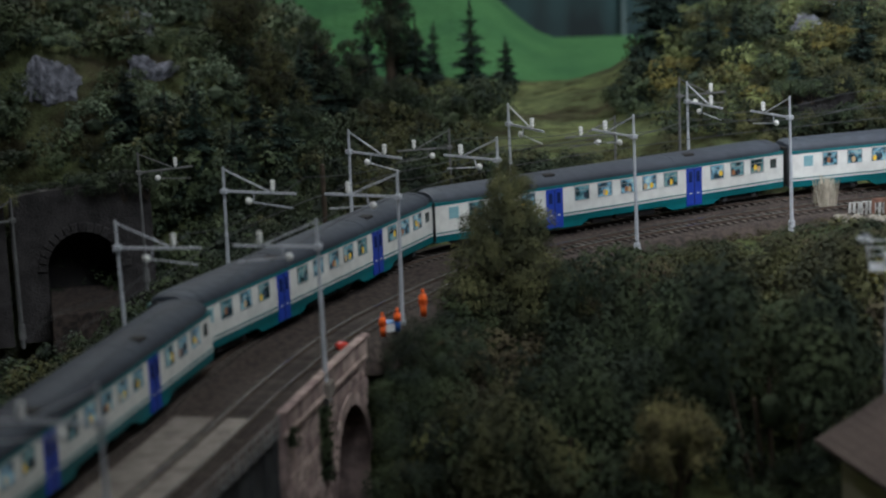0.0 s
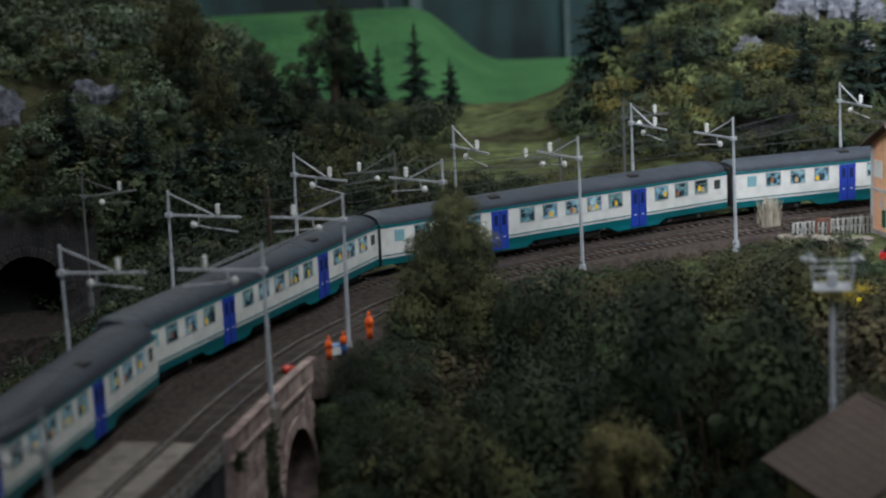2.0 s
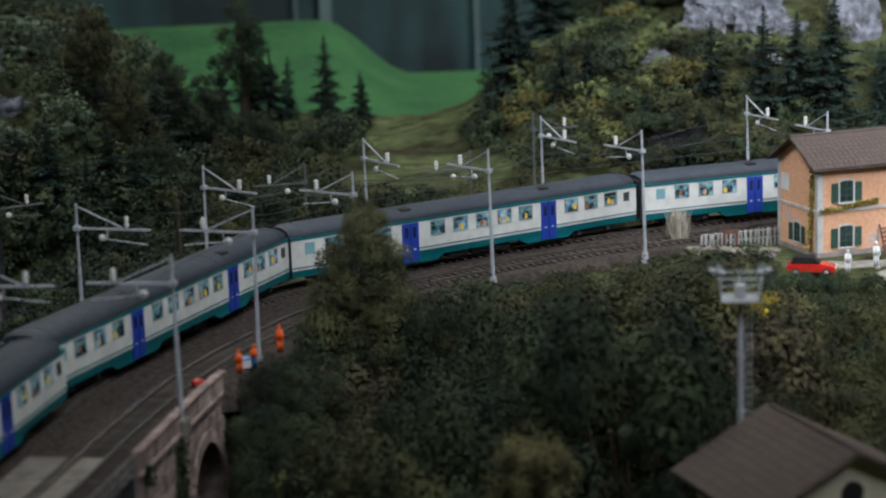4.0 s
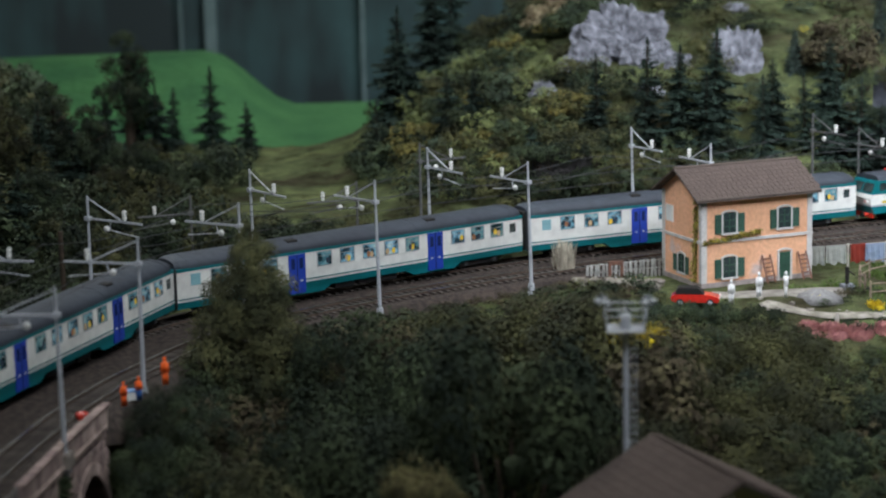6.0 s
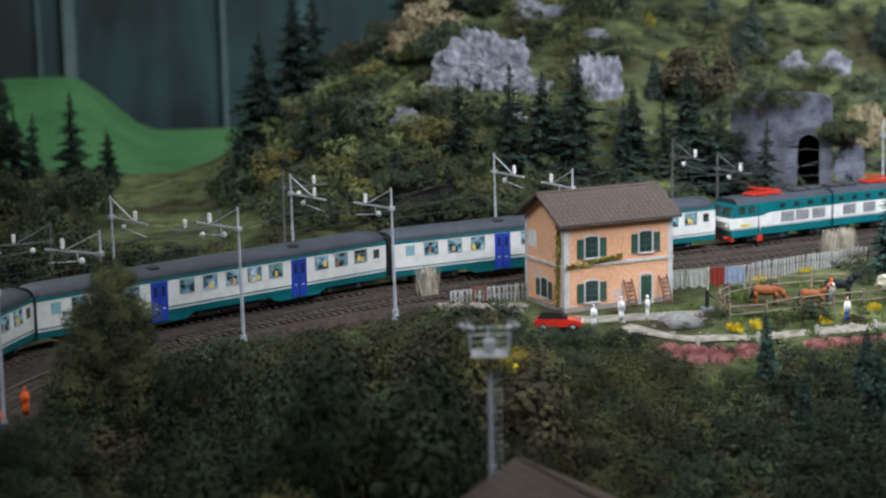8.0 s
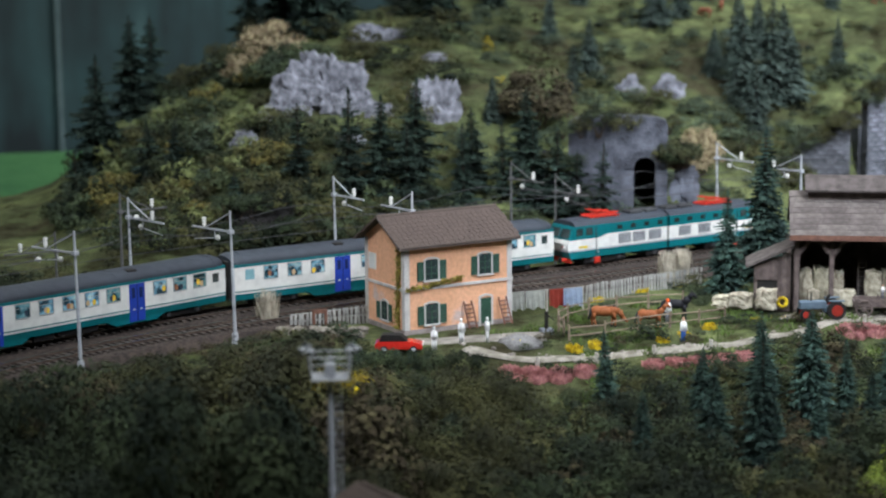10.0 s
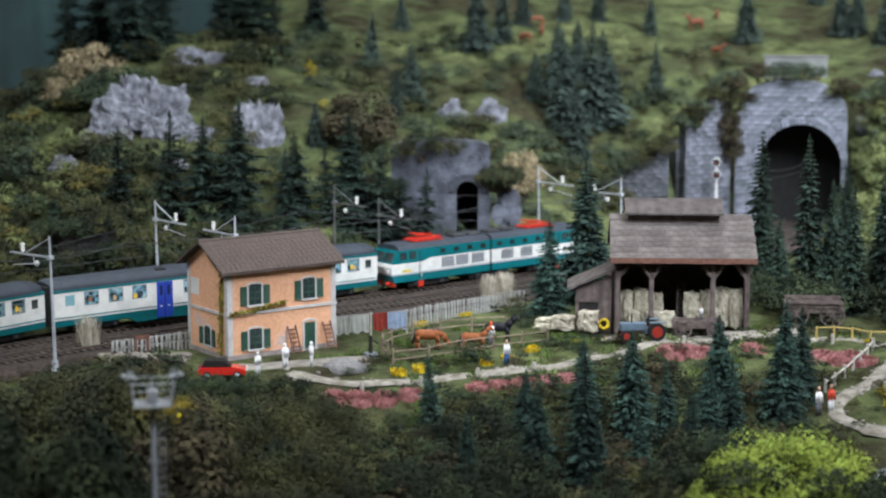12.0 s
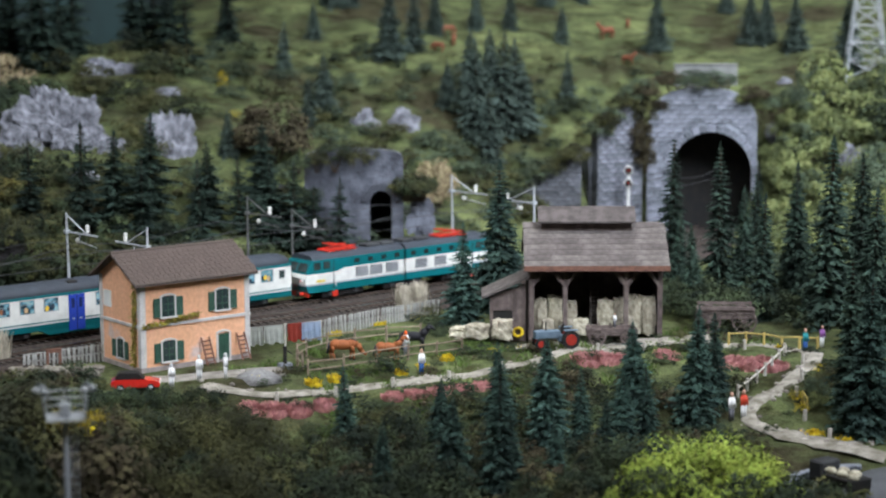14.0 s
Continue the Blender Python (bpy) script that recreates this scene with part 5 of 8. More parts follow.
def broadleaf_tree(x, y, h, r, kind="green"):
    """A tree h tall whose crown of leafy masses is r in radius."""
    g = random.Random(int(x * 10 + y))
    z = ground_z(x, y) - 0.2
    ob = thing("broadleaf_tree", x, y, z, 0, "tall dark rounded leafy tree behind the line", "tree", "leafy trees behind the line")
    part("trunk", rod(bmesh.new(), (0, 0, -0.5), (0.2, 0, h * 0.8), 0.045 * h, 0.012 * h, 8), BARK, ob)
    bm = bmesh.new()
    for k in range(7):
        a = k * 2.4
        rod(bm, (0, 0, h * (0.25 + 0.07 * k)), (0.6 * r * math.cos(a), 0.6 * r * math.sin(a), h * (0.36 + 0.07 * k)), 0.014 * h, 0.005 * h, 5)
    part("limb", bm, BARK, ob)
    for k in range(7):
        f = (k + 0.5) / 7
        q = r * (1.0 - 0.55 * f) * g.uniform(0.8, 1.1)
        a = k * 2.4
        key = (kind, k % 3)
        if key not in SHRUBS:
            lab, mt, sz, cl, lv = SHRUB_KINDS[kind]
            SHRUBS[key] = leaf_mesh("foliage", 700 + k, 3.0, 2.5, cl, lv, sz, mt)
        o = part("crown", SHRUBS[key], None, ob, at=(0.45 * q * math.cos(a), 0.45 * q * math.sin(a), h * (0.1 + 0.72 * f), 0, 0, 50 * k))
        o.scale = (q * 0.72 / 3, q * 0.72 / 3, q * 0.9 / 3)
    return ob


for x, y, h, r, kind in ((-5.2, 225, 15.5, 4.4, "low"), (-11.4, 184.7, 11.5, 3.2, "low"), (-15.2, 178, 8.5, 3.2, "sage"), (-8.2, 188, 9, 3.2, "low"), (-3.4, 187, 6.5, 2.8, "low"), (-6, 175.5, 5.5, 2.6, "sage"),
                         (-12.2, 171.5, 6.5, 3, "low"), (-18.5, 186, 10, 3.4, "sage"), (-1.2, 178, 4.5, 2.2, "sage")):
    broadleaf_tree(x, y, h, r, kind)

# spruces: x, y, height
for x, y, h in ((77, 215, 5.6), (74, 199, 5.2), (77.5, 203, 6.3), (62, 190, 4.4), (93, 204, 5.2), (94, 198, 10.5), (97, 198.5, 11.2), (93, 193, 8.1), (99.5, 199, 10),
                (108, 203, 5.7), (126, 213, 7.2), (139, 212, 6.6), (141.5, 205.5, 6.9), (92, 219, 8.3), (96, 220.5, 7.7), (75.5, 231, 6.3),
                (116, 220, 4.7), (108, 228, 5.1), (112, 226.5, 5.1), (86.5, 230, 4.3), (140.7, 211, 5.9)):
    conifer(x, y, h * 1.05, "slim")
for x, y, h in ((101.6, 226.8, 5.7), (96.0, 204.0, 9.0), (100.6, 208.5, 7.0), (144.2, 216.3, 5.1), (146.1, 228.9, 5.2), (138.8, 190.9, 9.2), (94.0, 198.9, 7.6), (100.9, 200.6, 6.8), (122.4, 236.7, 5.7), (128.2, 237.1, 5.4), (94.3, 243.4, 7.3), (96.8, 243.5, 7.3)):
    conifer(x, y, h, "slim")
for x, y, h in ((50.0, 224.5, 12.2), (48.0, 230, 10.5), (53.4, 226, 9.7), (64.7, 234.8, 9.9), (66.9, 232.6, 9.4), (67.4, 228.3, 9.7), (74.8, 228.1, 9.5), (23.7, 208, 13.6), (30.0, 224.0, 12.3), (32.5, 227.2, 10.5)):
    conifer(x, y, h, "dark")
for x, y, h in ((65, 173.4, 7.6), (67.6, 174.0, 8.6), (63.4, 174.5, 8.8), (61.5, 176, 8.5), (48.5, 175, 9), (54.5, 176, 8.5), (59, 177.5, 7.5), (63, 183, 8)):
    conifer(x, y, h, "dark")
for x, y, h in ((66, 217, 9.9), (65, 232, 7.7), (46, 236, 11.9), (48.6, 229, 11.5), (51, 224, 10.6), (56, 230, 10), (39, 177.8, 8.6), (43.7, 178, 9.9), (46.8, 177.5, 9.4),
                (50.3, 178.5, 10.8), (56.4, 179, 8), (68.8, 181, 6.5), (4.3, 228, 10.3), (-0.3, 233, 7.5), (8.3, 227, 6.2), (-4.5, 226, 12), (20.2, 196, 6.9),
                (-12.7, 202, 7.7), (27, 192, 6.8), (29.2, 190, 5.8), (32.5, 176.5, 5), (-2, 222, 9), (-7.5, 215, 8)):
    conifer(x, y, h, "dark")
for x, y, h in ((-9.5, 183, 8.1), (-14.4, 181, 6.4), (-17, 180, 6.3), (-6.8, 201, 6.5), (-21.3, 170, 9), (-16, 171, 7.5), (-12.4, 180, 9.5), (-11.3, 191, 8.4),
                (-9, 188, 6.6), (-17.7, 168, 7.4), (-13.7, 167.7, 7.9), (-24, 172, 8), (-28, 176, 7)):
    conifer(x, y, h, "dark")
for x, y, h in ((72.2, 116.4, 8.8), (67.9, 115.7, 5.8), (62.2, 120.2, 6.4),
                (58.9, 112, 4.7), (48.4, 123.2, 6.5), (59.6, 121.7, 6.7), (51.7, 112.9, 6.9), (47.5, 114.4, 5.4), (55.3, 111.6, 5.4), (65.4, 114.8, 5.9), (82, 109.5, 11.3), (63.2, 113.2, 5),
                (70.1, 150.9, 8.8), (76.1, 156, 13.5), (76.3, 122.1, 6.6), (61.4, 118, 8.0), (54.7, 111.9, 8.6), (57, 117, 6.5), (69.5, 120, 7.5), (76, 119.5, 7), (54, 120, 5.5), (63.5, 117, 5.8)):
    conifer(x, y, h, "green")

for x, y, h in ((83.6, 113.4, 12.0), (94.7, 125.8, 13.0), (96.7, 160.6, 14.0), (96.5, 151.3, 14.2), (93.9, 140.5, 11.0), (96.8, 134.9, 15.6), (98.1, 141.5, 11.4), (91.5, 148, 7.5), (88.5, 151, 6.5), (100, 153, 10), (104, 150, 12), (93.5, 154, 8), (103, 139, 13), (106, 160, 11)):
    conifer(x, y, h, "narrow")


# ---- rocks ----
def rock(x, y, r, flat=0.45, tall=1.0, seed=0, z=None):
    bm = bmesh.new()
    bmesh.ops.create_icosphere(bm, subdivisions=6 if r > 4.5 else 5, radius=1)
    sh = Vector((seed * 3.7, seed * 1.3, 0))
    for v in bm.verts:
        n = v.co.copy()
        w = Vector((n.x * 1.6, n.y * 1.6, n.z * 0.8))
        cell = noise.voronoi(w * 2.2 + sh)[0]
        a = noise.noise(n * 1.3 + sh) * 0.5 + (cell[1] - cell[0]) * 0.26 + noise.noise(n * 6 + sh) * 0.06 + noise.ridged_multi_fractal(w * 4 + sh, 0.8, 2.2, 6, 1.0, 2.0) * 0.035 - 0.2
        fine = noise.voronoi(w * 6.5 + sh)[0]
        a += (fine[1] - fine[0]) * 0.06 - 0.015
        q = w + 0.35 * Vector((noise.noise(w * 3 + sh), noise.noise(w * 3 - sh), noise.noise(w * 2.2 + sh)))
        a += 0.08 * (noise.cell(q * 3.1 + sh) - 0.5) + 0.045 * (noise.cell(q * 7.3 + sh) - 0.5) + 0.05 * (noise.cell(q * 15 + sh) - 0.5) * 0.6
        step = round((n.z + 0.2 * noise.noise(n * 3 + sh)) * 5) / 5
        v.co = Vector((n.x, n.y * flat, n.z * 0.6 + step * 0.4)) * (1 + a) * r
        v.co.z *= tall
    ob = part("rock", bm, ROCK, smooth=False)
    z = ground_z(x, y) if z is None else z
    a = math.degrees(math.atan2(x, y))
    ob.matrix_basis = pose(x * 0.01, y * 0.01, z * 0.01, -20, 0, -a)
    return tagged(ob, "pale grey craggy rock face in the hillside", "rock", "rocks of the hillsides")


for k, (x, y, r, t) in enumerate(ROCKS):
    rock(x, y, r, 0.45, t, k)


# ---- stone portals ----
def portal(name, x, y, turn, w, h, aw, spring, label, z0=-0.5, depth=3.0, stones=True, void=True, mt=None, shift=0.0, drop=0.9):
    """A masonry face w wide and h tall with an arch aw wide whose springing lies at that height."""
    ob = thing(name, x, y, z0, turn, label, "tunnel portal")
    r = aw / 2
    arch = [(r * math.cos(a), spring + r * 1.05 * math.sin(a)) for a in np.linspace(0, math.pi, 17)]
    lo, hi = shift - w / 2, shift + w / 2
    top = [(shift - w / 2 * math.cos(a), h * drop + h * (1 - drop) * math.sin(a) ** 0.7) for a in np.linspace(0, math.pi, 13)]
    outline = [(r, -3)] + arch + [(-r, -3), (lo, -3)] + top + [(hi, -3)]
    bm = prism(bmesh.new(), outline, 0.12, depth, "y")
    bmesh.ops.triangulate(bm, faces=bm.faces)
    mt = mt or STONE
    part("wall", bm, mt, ob)
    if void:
        # black lining and a flat black end sheet stand in for the darkness inside
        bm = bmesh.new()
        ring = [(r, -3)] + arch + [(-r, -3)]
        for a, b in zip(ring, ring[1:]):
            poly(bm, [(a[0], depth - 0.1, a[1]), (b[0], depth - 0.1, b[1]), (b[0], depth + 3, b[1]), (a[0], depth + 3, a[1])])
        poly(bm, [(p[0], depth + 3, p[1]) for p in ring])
        part("tunnel_lining", bm, BLACK, ob, "black lining and end sheet for the tunnel's darkness")
        # dark floor added over the grass so the arch foot reads as shaded
        if name == "valley_portal":
            part("trackbed", boxed(-r + 0.05, r - 0.05, -5, depth + 2.9, -3, 0.5, 0.1), BALLAST, ob, "dark ballast-coloured floor added to darken the arch")
    g = random.Random(3)
    vo = mesh_of("voussoir", boxed(-0.34, 0.34, -0.1, 0.3, 0, 0.8, 0.04), mt)
    n = 17
    for k in range(n):
        a = math.pi * (k + 0.5) / n
        o = part("voussoir", vo, None, ob, at=(r * math.cos(a), 0, spring + r * 1.05 * math.sin(a), 0, 90 - math.degrees(a), 0))
        o.scale = (r * 3.1 / n / 0.72, 1, 1)
    if stones:
        bl = mesh_of("stone_block", boxed(-0.51, 0.51, -0.02, 0.2, -0.24, 0.24, 0.04), STONE)
        rows = int(h / 0.52)
        for i in range(rows):
            z = 0.3 + 0.52 * i
            for k in range(-9, 10):
                u = k * 1.08 + (0.54 if i % 2 else 0)
                rr = math.hypot(u / (r + 1.15 + 0.4), max(0, z - spring) / (r * 1.05 + 1.15))
                if u < lo + 0.5 or u > hi - 0.5 or z > np.interp(u, *zip(*top)) - 0.3 or (z > spring and rr < 1) or (z <= spring and abs(u) < r + 0.9):
                    continue
                part("stone_block", bl, None, ob, at=(u, g.uniform(-0.05, 0.03), z, g.uniform(-2, 2), 0, g.uniform(-2, 2)))
    return ob


portal("tunnel_portal", 117.3, 186.3, -33, 12.2, 17.0, 9.0, 7.3, "grey stone tunnel portal with a large arch", depth=2.2, shift=-1.05, drop=0.74)
portal("gallery_portal", 72.4, 174.6, -22, 9.6, 10.6, 2.1, 5.4, "grey rendered wall with a narrow dark arch", 2.0, 2.0, stones=False, mt=RENDERED, shift=-2.6)
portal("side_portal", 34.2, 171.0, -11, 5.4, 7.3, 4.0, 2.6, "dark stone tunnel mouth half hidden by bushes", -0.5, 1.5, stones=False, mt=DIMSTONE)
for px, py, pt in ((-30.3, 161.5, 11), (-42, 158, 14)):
    portal("valley_portal", px, py, pt, 11.8, 10, 6.2, 3.0, "dark brick arch of a lower tunnel", -8.0, 2.0, stones=False, mt=DIMSTONE)

# retaining walls beside the great portal
def retaining_wall(x, y, turn, L, h0, h1, label, mt=STAINED):
    ob = thing("retaining_wall", x, y, -0.5, turn, label, "wall", "retaining walls by the tunnel")
    part("core", prism(bmesh.new(), [(0, -2), (L, -2), (L, h1), (0, h0)], 0.12, 1.6, "y"), mt, ob)
    bl = mesh_of("stone_block", boxed(-0.51, 0.51, 0.02, 0.2, -0.24, 0.24, 0.04), mt)
    g = random.Random(int(x))
    for i in range(int(max(h0, h1) / 0.52)):
        z = 0.3 + 0.52 * i
        for k in range(int(L / 1.08) + 1):
            u = 0.55 + k * 1.08 + (0.4 if i % 2 else 0)
            if u < L - 0.45 and z < h0 + (h1 - h0) * u / L - 0.3:
                part("stone_block", bl, None, ob, at=(u, g.uniform(-0.04, 0.04), z, 0, 0, g.uniform(-2, 2)))
    return ob


WALLS = ((95.5, 189.3, -28, 6.1, 7.3, 10.3), (104.1, 188.5, 0, 5.7, 12.2, 17.0))
retaining_wall(*WALLS[0], "dark grey stone retaining wall beside the line")
retaining_wall(105.3, 189.6, 74.2, 9.5, 9.6, 10.4, "dark return wall between the stone walls")
retaining_wall(*WALLS[1], "grey stone wing wall of the tunnel", surface("weathered_stone", (0.26, 0.275, 0.32), (0.095, 0.1, 0.118), 2.4, 0.95, 1.0, vary=0.3))
cap = thing("road_parapet", 121.0, 200.6, ground_z(124, 198.5) + 0.2, -29, "plain grey rendered parapet above the tunnel", "wall")
GREYWALL = surface("plain_grey_wall", (0.27, 0.275, 0.27), (0.19, 0.195, 0.19), 1.6, 0.95, 0.3)
part("wall", boxed(0, 7.4, 0, 0.7, -1.5, 2.5, 0.05), GREYWALL, cap)
part("coping", boxed(-0.1, 7.5, -0.12, 0.82, 2.5, 2.65, 0.04), GREYWALL, cap)

# ---- the house by the line ----
def frame_arch(w, h, t, d):
    """A window surround with a low arched head, open in the middle; foot at z = 0."""
    bm = bmesh.new()
    box(bm, -w / 2 - t, -w / 2, -d, 0, 0, h)
    box(bm, w / 2, w / 2 + t, -d, 0, 0, h)
    box(bm, -w / 2 - t * 1.3, w / 2 + t * 1.3, -d * 1.6, 0, -t, 0)
    pts = [(x * (w / 2 + t), h + 0.18 * (1 - x * x)) for x in np.linspace(-1, 1, 9)]
    prism(bm, pts + [(p[0], p[1] + t) for p in pts[::-1]], -d, 0, "y")
    return bm


def house_window(ob, x, y, z, turn, w=1.15, h=1.5, shutters=True):
    win = part("window", boxed(-w / 2, w / 2, -0.03, 0.02, 0, h + 0.12), GLASS, ob, at=(x, y, z, 0, 0, turn))
    part("window_surround", frame_arch(w, h, 0.13, 0.1), TRIM, win, "pale plaster surround")
    bm = boxed(-0.04, 0.04, -0.07, -0.03, 0, h)
    for k in (0.33, 0.66):
        box(bm, -w / 2, w / 2, -0.065, -0.03, h * k - 0.03, h * k + 0.03)
    box(bm, -w / 2, -w / 2 + 0.08, -0.07, -0.03, 0, h)
    box(bm, w / 2 - 0.08, w / 2, -0.07, -0.03, 0, h)
    part("window_frame", bm, SHUTTER, win)
    if shutters:
        for s in (-1, 1):
            saw = [(-0.04, 0), (-0.04, h)] + [q for k in range(9, 0, -1) for q in ((-0.09, k * h / 9), (-0.14, (k - 0.9) * h / 9))]
            bm = prism(bmesh.new(), saw, -0.29, 0.29, "x")
            sh = part("shutter", bm, SHUTTER, win, "green louvred shutter", at=(s * (w / 2 + 0.44), 0, 0, 0, 0, s * -6))


HW, HD, HH, HR = 9.8, 6.3, 6.85, 1.75
house = thing("house", 39.55, 143.45, -0.3, 14, "two-storey orange stucco house with green shutters and brown roof", "house")
part("wall", prism(bmesh.new(), [(0, -0.8), (HD, -0.8), (HD, HH), (HD / 2, HH + HR), (0, HH)], 0, HW, "x"), ORANGE, house, "patchy orange stucco walls")
part("plinth", boxed(-0.06, HW + 0.06, -0.06, HD + 0.06, -0.8, 0.12), surface("plinth", (0.36, 0.31, 0.3), (0.25, 0.21, 0.2), 0.9, 0.9, 0.4), house, "grey plinth")
for s in (0, 1):
    bm = bmesh.new()
    y0, y1 = (-0.6, HD / 2) if s == 0 else (HD + 0.6, HD / 2)
    z0, z1 = HH - 0.6 * HR / (HD / 2), HH + HR
    v = [(-0.75, y0, z0), (HW + 0.55, y0, z0), (HW + 0.55, y1, z1 + 0.02), (-0.75, y1, z1 + 0.02)]
    g = [bm.verts.new(p) for p in v] + [bm.verts.new((p[0], p[1], p[2] + 0.16)) for p in v]
    for q in ((0, 1, 2, 3), (4, 5, 6, 7), (0, 1, 5, 4), (1, 2, 6, 5), (2, 3, 7, 6), (3, 0, 4, 7)):
        bm.faces.new([g[k] for k in q])
    bmesh.ops.recalc_face_normals(bm, faces=bm.faces)
    roof = part("roof", bm, TILE, house, "brown tiled roof slope")
    if s == 0:
        L = math.hypot(y1 - y0, z1 - z0)
        ang = math.degrees(math.atan2(z1 - z0, y1 - y0))
        tile = mesh_of("roof_tile", boxed(-0.21, 0.21, 0, 0.62, 0.0, 0.05), TILE)
        n = int(L / 0.5)
        for i in range(n):
            for k in range(24):
                u = -0.5 + k * (HW + 1.05) / 23.5 + (0.1 if i % 2 else 0)
                t = i * 0.5 / L
                part("roof_tile", tile, None, roof, at=(u, y0 + (y1 - y0) * t, z0 + (z1 - z0) * t + 0.17, ang - 2, 0, random.uniform(-1.5, 1.5)))
part("ridge", rod(bmesh.new(), (-0.75, HD / 2, HH + HR + 0.16), (HW + 0.55, HD / 2, HH + HR + 0.16), 0.14, n=8), TILE, house)
for x in (0.2, HW - 0.2):
    part("quoin", boxed(x - 0.22, x + 0.22, -0.05, 0.1, 0.12, HH - 0.3), TRIM, house, "pale corner strip")
for y in (0.2, HD - 0.2):
    part("quoin", boxed(-0.05, 0.1, y - 0.22, y + 0.22, 0.12, HH - 0.1), TRIM, house)
part("string_course", boxed(-0.09, HW + 0.09, -0.1, 0.08, 3.2, 3.42), TRIM, house, "pale string course")
part("string_course", boxed(-0.1, 0.08, 0.08, HD, 3.2, 3.42), TRIM, house)
for x, z in ((2.4, 3.92), (7.3, 3.92), (2.4, 0.42)):
    house_window(house, x, 0, z, 0)
house_window(house, 0, HD * 0.5, 0.5, -90, 1.0, 1.35)
door = part("door", boxed(-0.5, 0.5, -0.05, 0.03, 0, 2.25), SHUTTER, house, "green panelled door", at=(7.35, 0, -0.27))
part("door_surround", frame_arch(1.0, 2.25, 0.15, 0.1), TRIM, door)
for x in (-0.24, 0.24):
    for z in (0.2, 0.85, 1.45):
        part("door_panel", boxed(x - 0.17, x + 0.17, -0.08, -0.04, z, z + 0.5), SHUTTER, door)
part("wall_sign", boxed(-0.06, 0.0, 4.5, 5.7, 4.3, 5.6), PORCELAIN, house, "small white wall sign")
RAILWOOD = surface("reddish_wood", (0.2, 0.1, 0.07), (0.13, 0.065, 0.05), 0.5, 0.9, 0.4)
for x in (5.6, 8.85):
    tr = thing("ladder", *(house.matrix_basis @ Vector((x * 0.01, -0.0055, -0.004)) * 100), 14, "small reddish wooden ladder leaning on the house wall", "ladder", "ladders at the house")
    for s in (-0.35, 0.35):
        part("rail", rod(bmesh.new(), (s, -0.5, 0.25), (s, 0.42, 2.3), 0.07, n=6), RAILWOOD, tr)
    for k in range(6):
        t = (k + 0.7) / 6.6
        part("rung", rod(bmesh.new(), (-0.42, -0.5 + 0.92 * t, 0.25 + 2.05 * t), (0.42, -0.5 + 0.92 * t, 0.25 + 2.05 * t), 0.06, n=6), RAILWOOD, tr)


def vine(name, a, b, r, n, lab, seed):
    """A strip of small leaves on a wall of the house between two local points."""
    g = random.Random(seed)
    bm = bmesh.new()
    a, b = Vector(a), Vector(b)
    for k in range(n):
        p = a.lerp(b, g.random()) + Vector((g.gauss(0, r), g.gauss(0, 0.06), g.gauss(0, r)))
        q = Euler((g.uniform(0, 6), g.uniform(0, 6), g.uniform(0, 6))).to_matrix()
        s = g.uniform(0.08, 0.16)
        poly(bm, [p + q @ Vector(c) * s for c in ((-1, 0, 0), (0, -0.6, 0), (1, 0, 0), (0, 0.6, 0))])
    ob = part(name, bm, surface("vine_leaf", (0.3, 0.24, 0.05), (0.15, 0.13, 0.03), 0.5, 0.9, 0, island=0.4))
    ob.matrix_basis = house.matrix_basis.copy()
    return tagged(ob, lab, "vine", "vines on the house")


vine("climbing_vine", (-0.1, 0.9, 0.2), (-0.1, 0.55, 6.6), 0.16, 800, "yellowing vine climbing the orange gable wall", 1)
vine("climbing_vine", (0.1, -0.14, 3.3), (5.2, -0.16, 3.85), 0.09, 480, "yellowing vine creeping along the house front", 2)

# ---- the barn ----
barn = thing("barn", 71.7, 141.3, -0.15, -25, "open-fronted grey timber barn with plank roof and straw inside", "barn")
BL, BD = 10.9, 7.2
for x in (0.2, 2.95, 7.95, 10.7):
    part("post", boxed(x - 0.19, x + 0.19, -0.19, 0.19, -0.3, 6.3, 0.03), TIMBER, barn)
    for s in (-1, 1):
        if 0 <= x + s * 1.0 <= 11:
            part("brace", prism(bmesh.new(), [(x + s * 0.1, 4.35), (x + s * 0.1, 4.8), (x + s * 1.05, 5.95), (x + s * 1.3, 5.75)], -0.26, -0.06, "y"), TIMBER, barn)
part("beam", boxed(0, BL, -0.22, 0.22, 5.9, 6.25, 0.03), TIMBER, barn)
part("back_panel", boxed(0, BL, BD + 0.01, BD + 0.08, -0.3, 8.0), TIMBER, barn)
for k in range(18):
    part("wall_plank", boxed(k * BL / 18 + 0.01, (k + 1) * BL / 18 - 0.01, BD - 0.15, BD, -0.3, 6.2), TIMBER, barn)
for x in (0.0, BL):
    for k in range(11):
        part("wall_plank", boxed(x - 0.08, x + 0.08, 0.25 + k * (BD - 0.45) / 11, 0.24 + (k + 1) * (BD - 0.45) / 11, -0.3, 6.0 + 2.3 * (1 - abs((k - 5) / 5.5))), TIMBER, barn)
ridge_z, eave_z = 8.95, 6.0
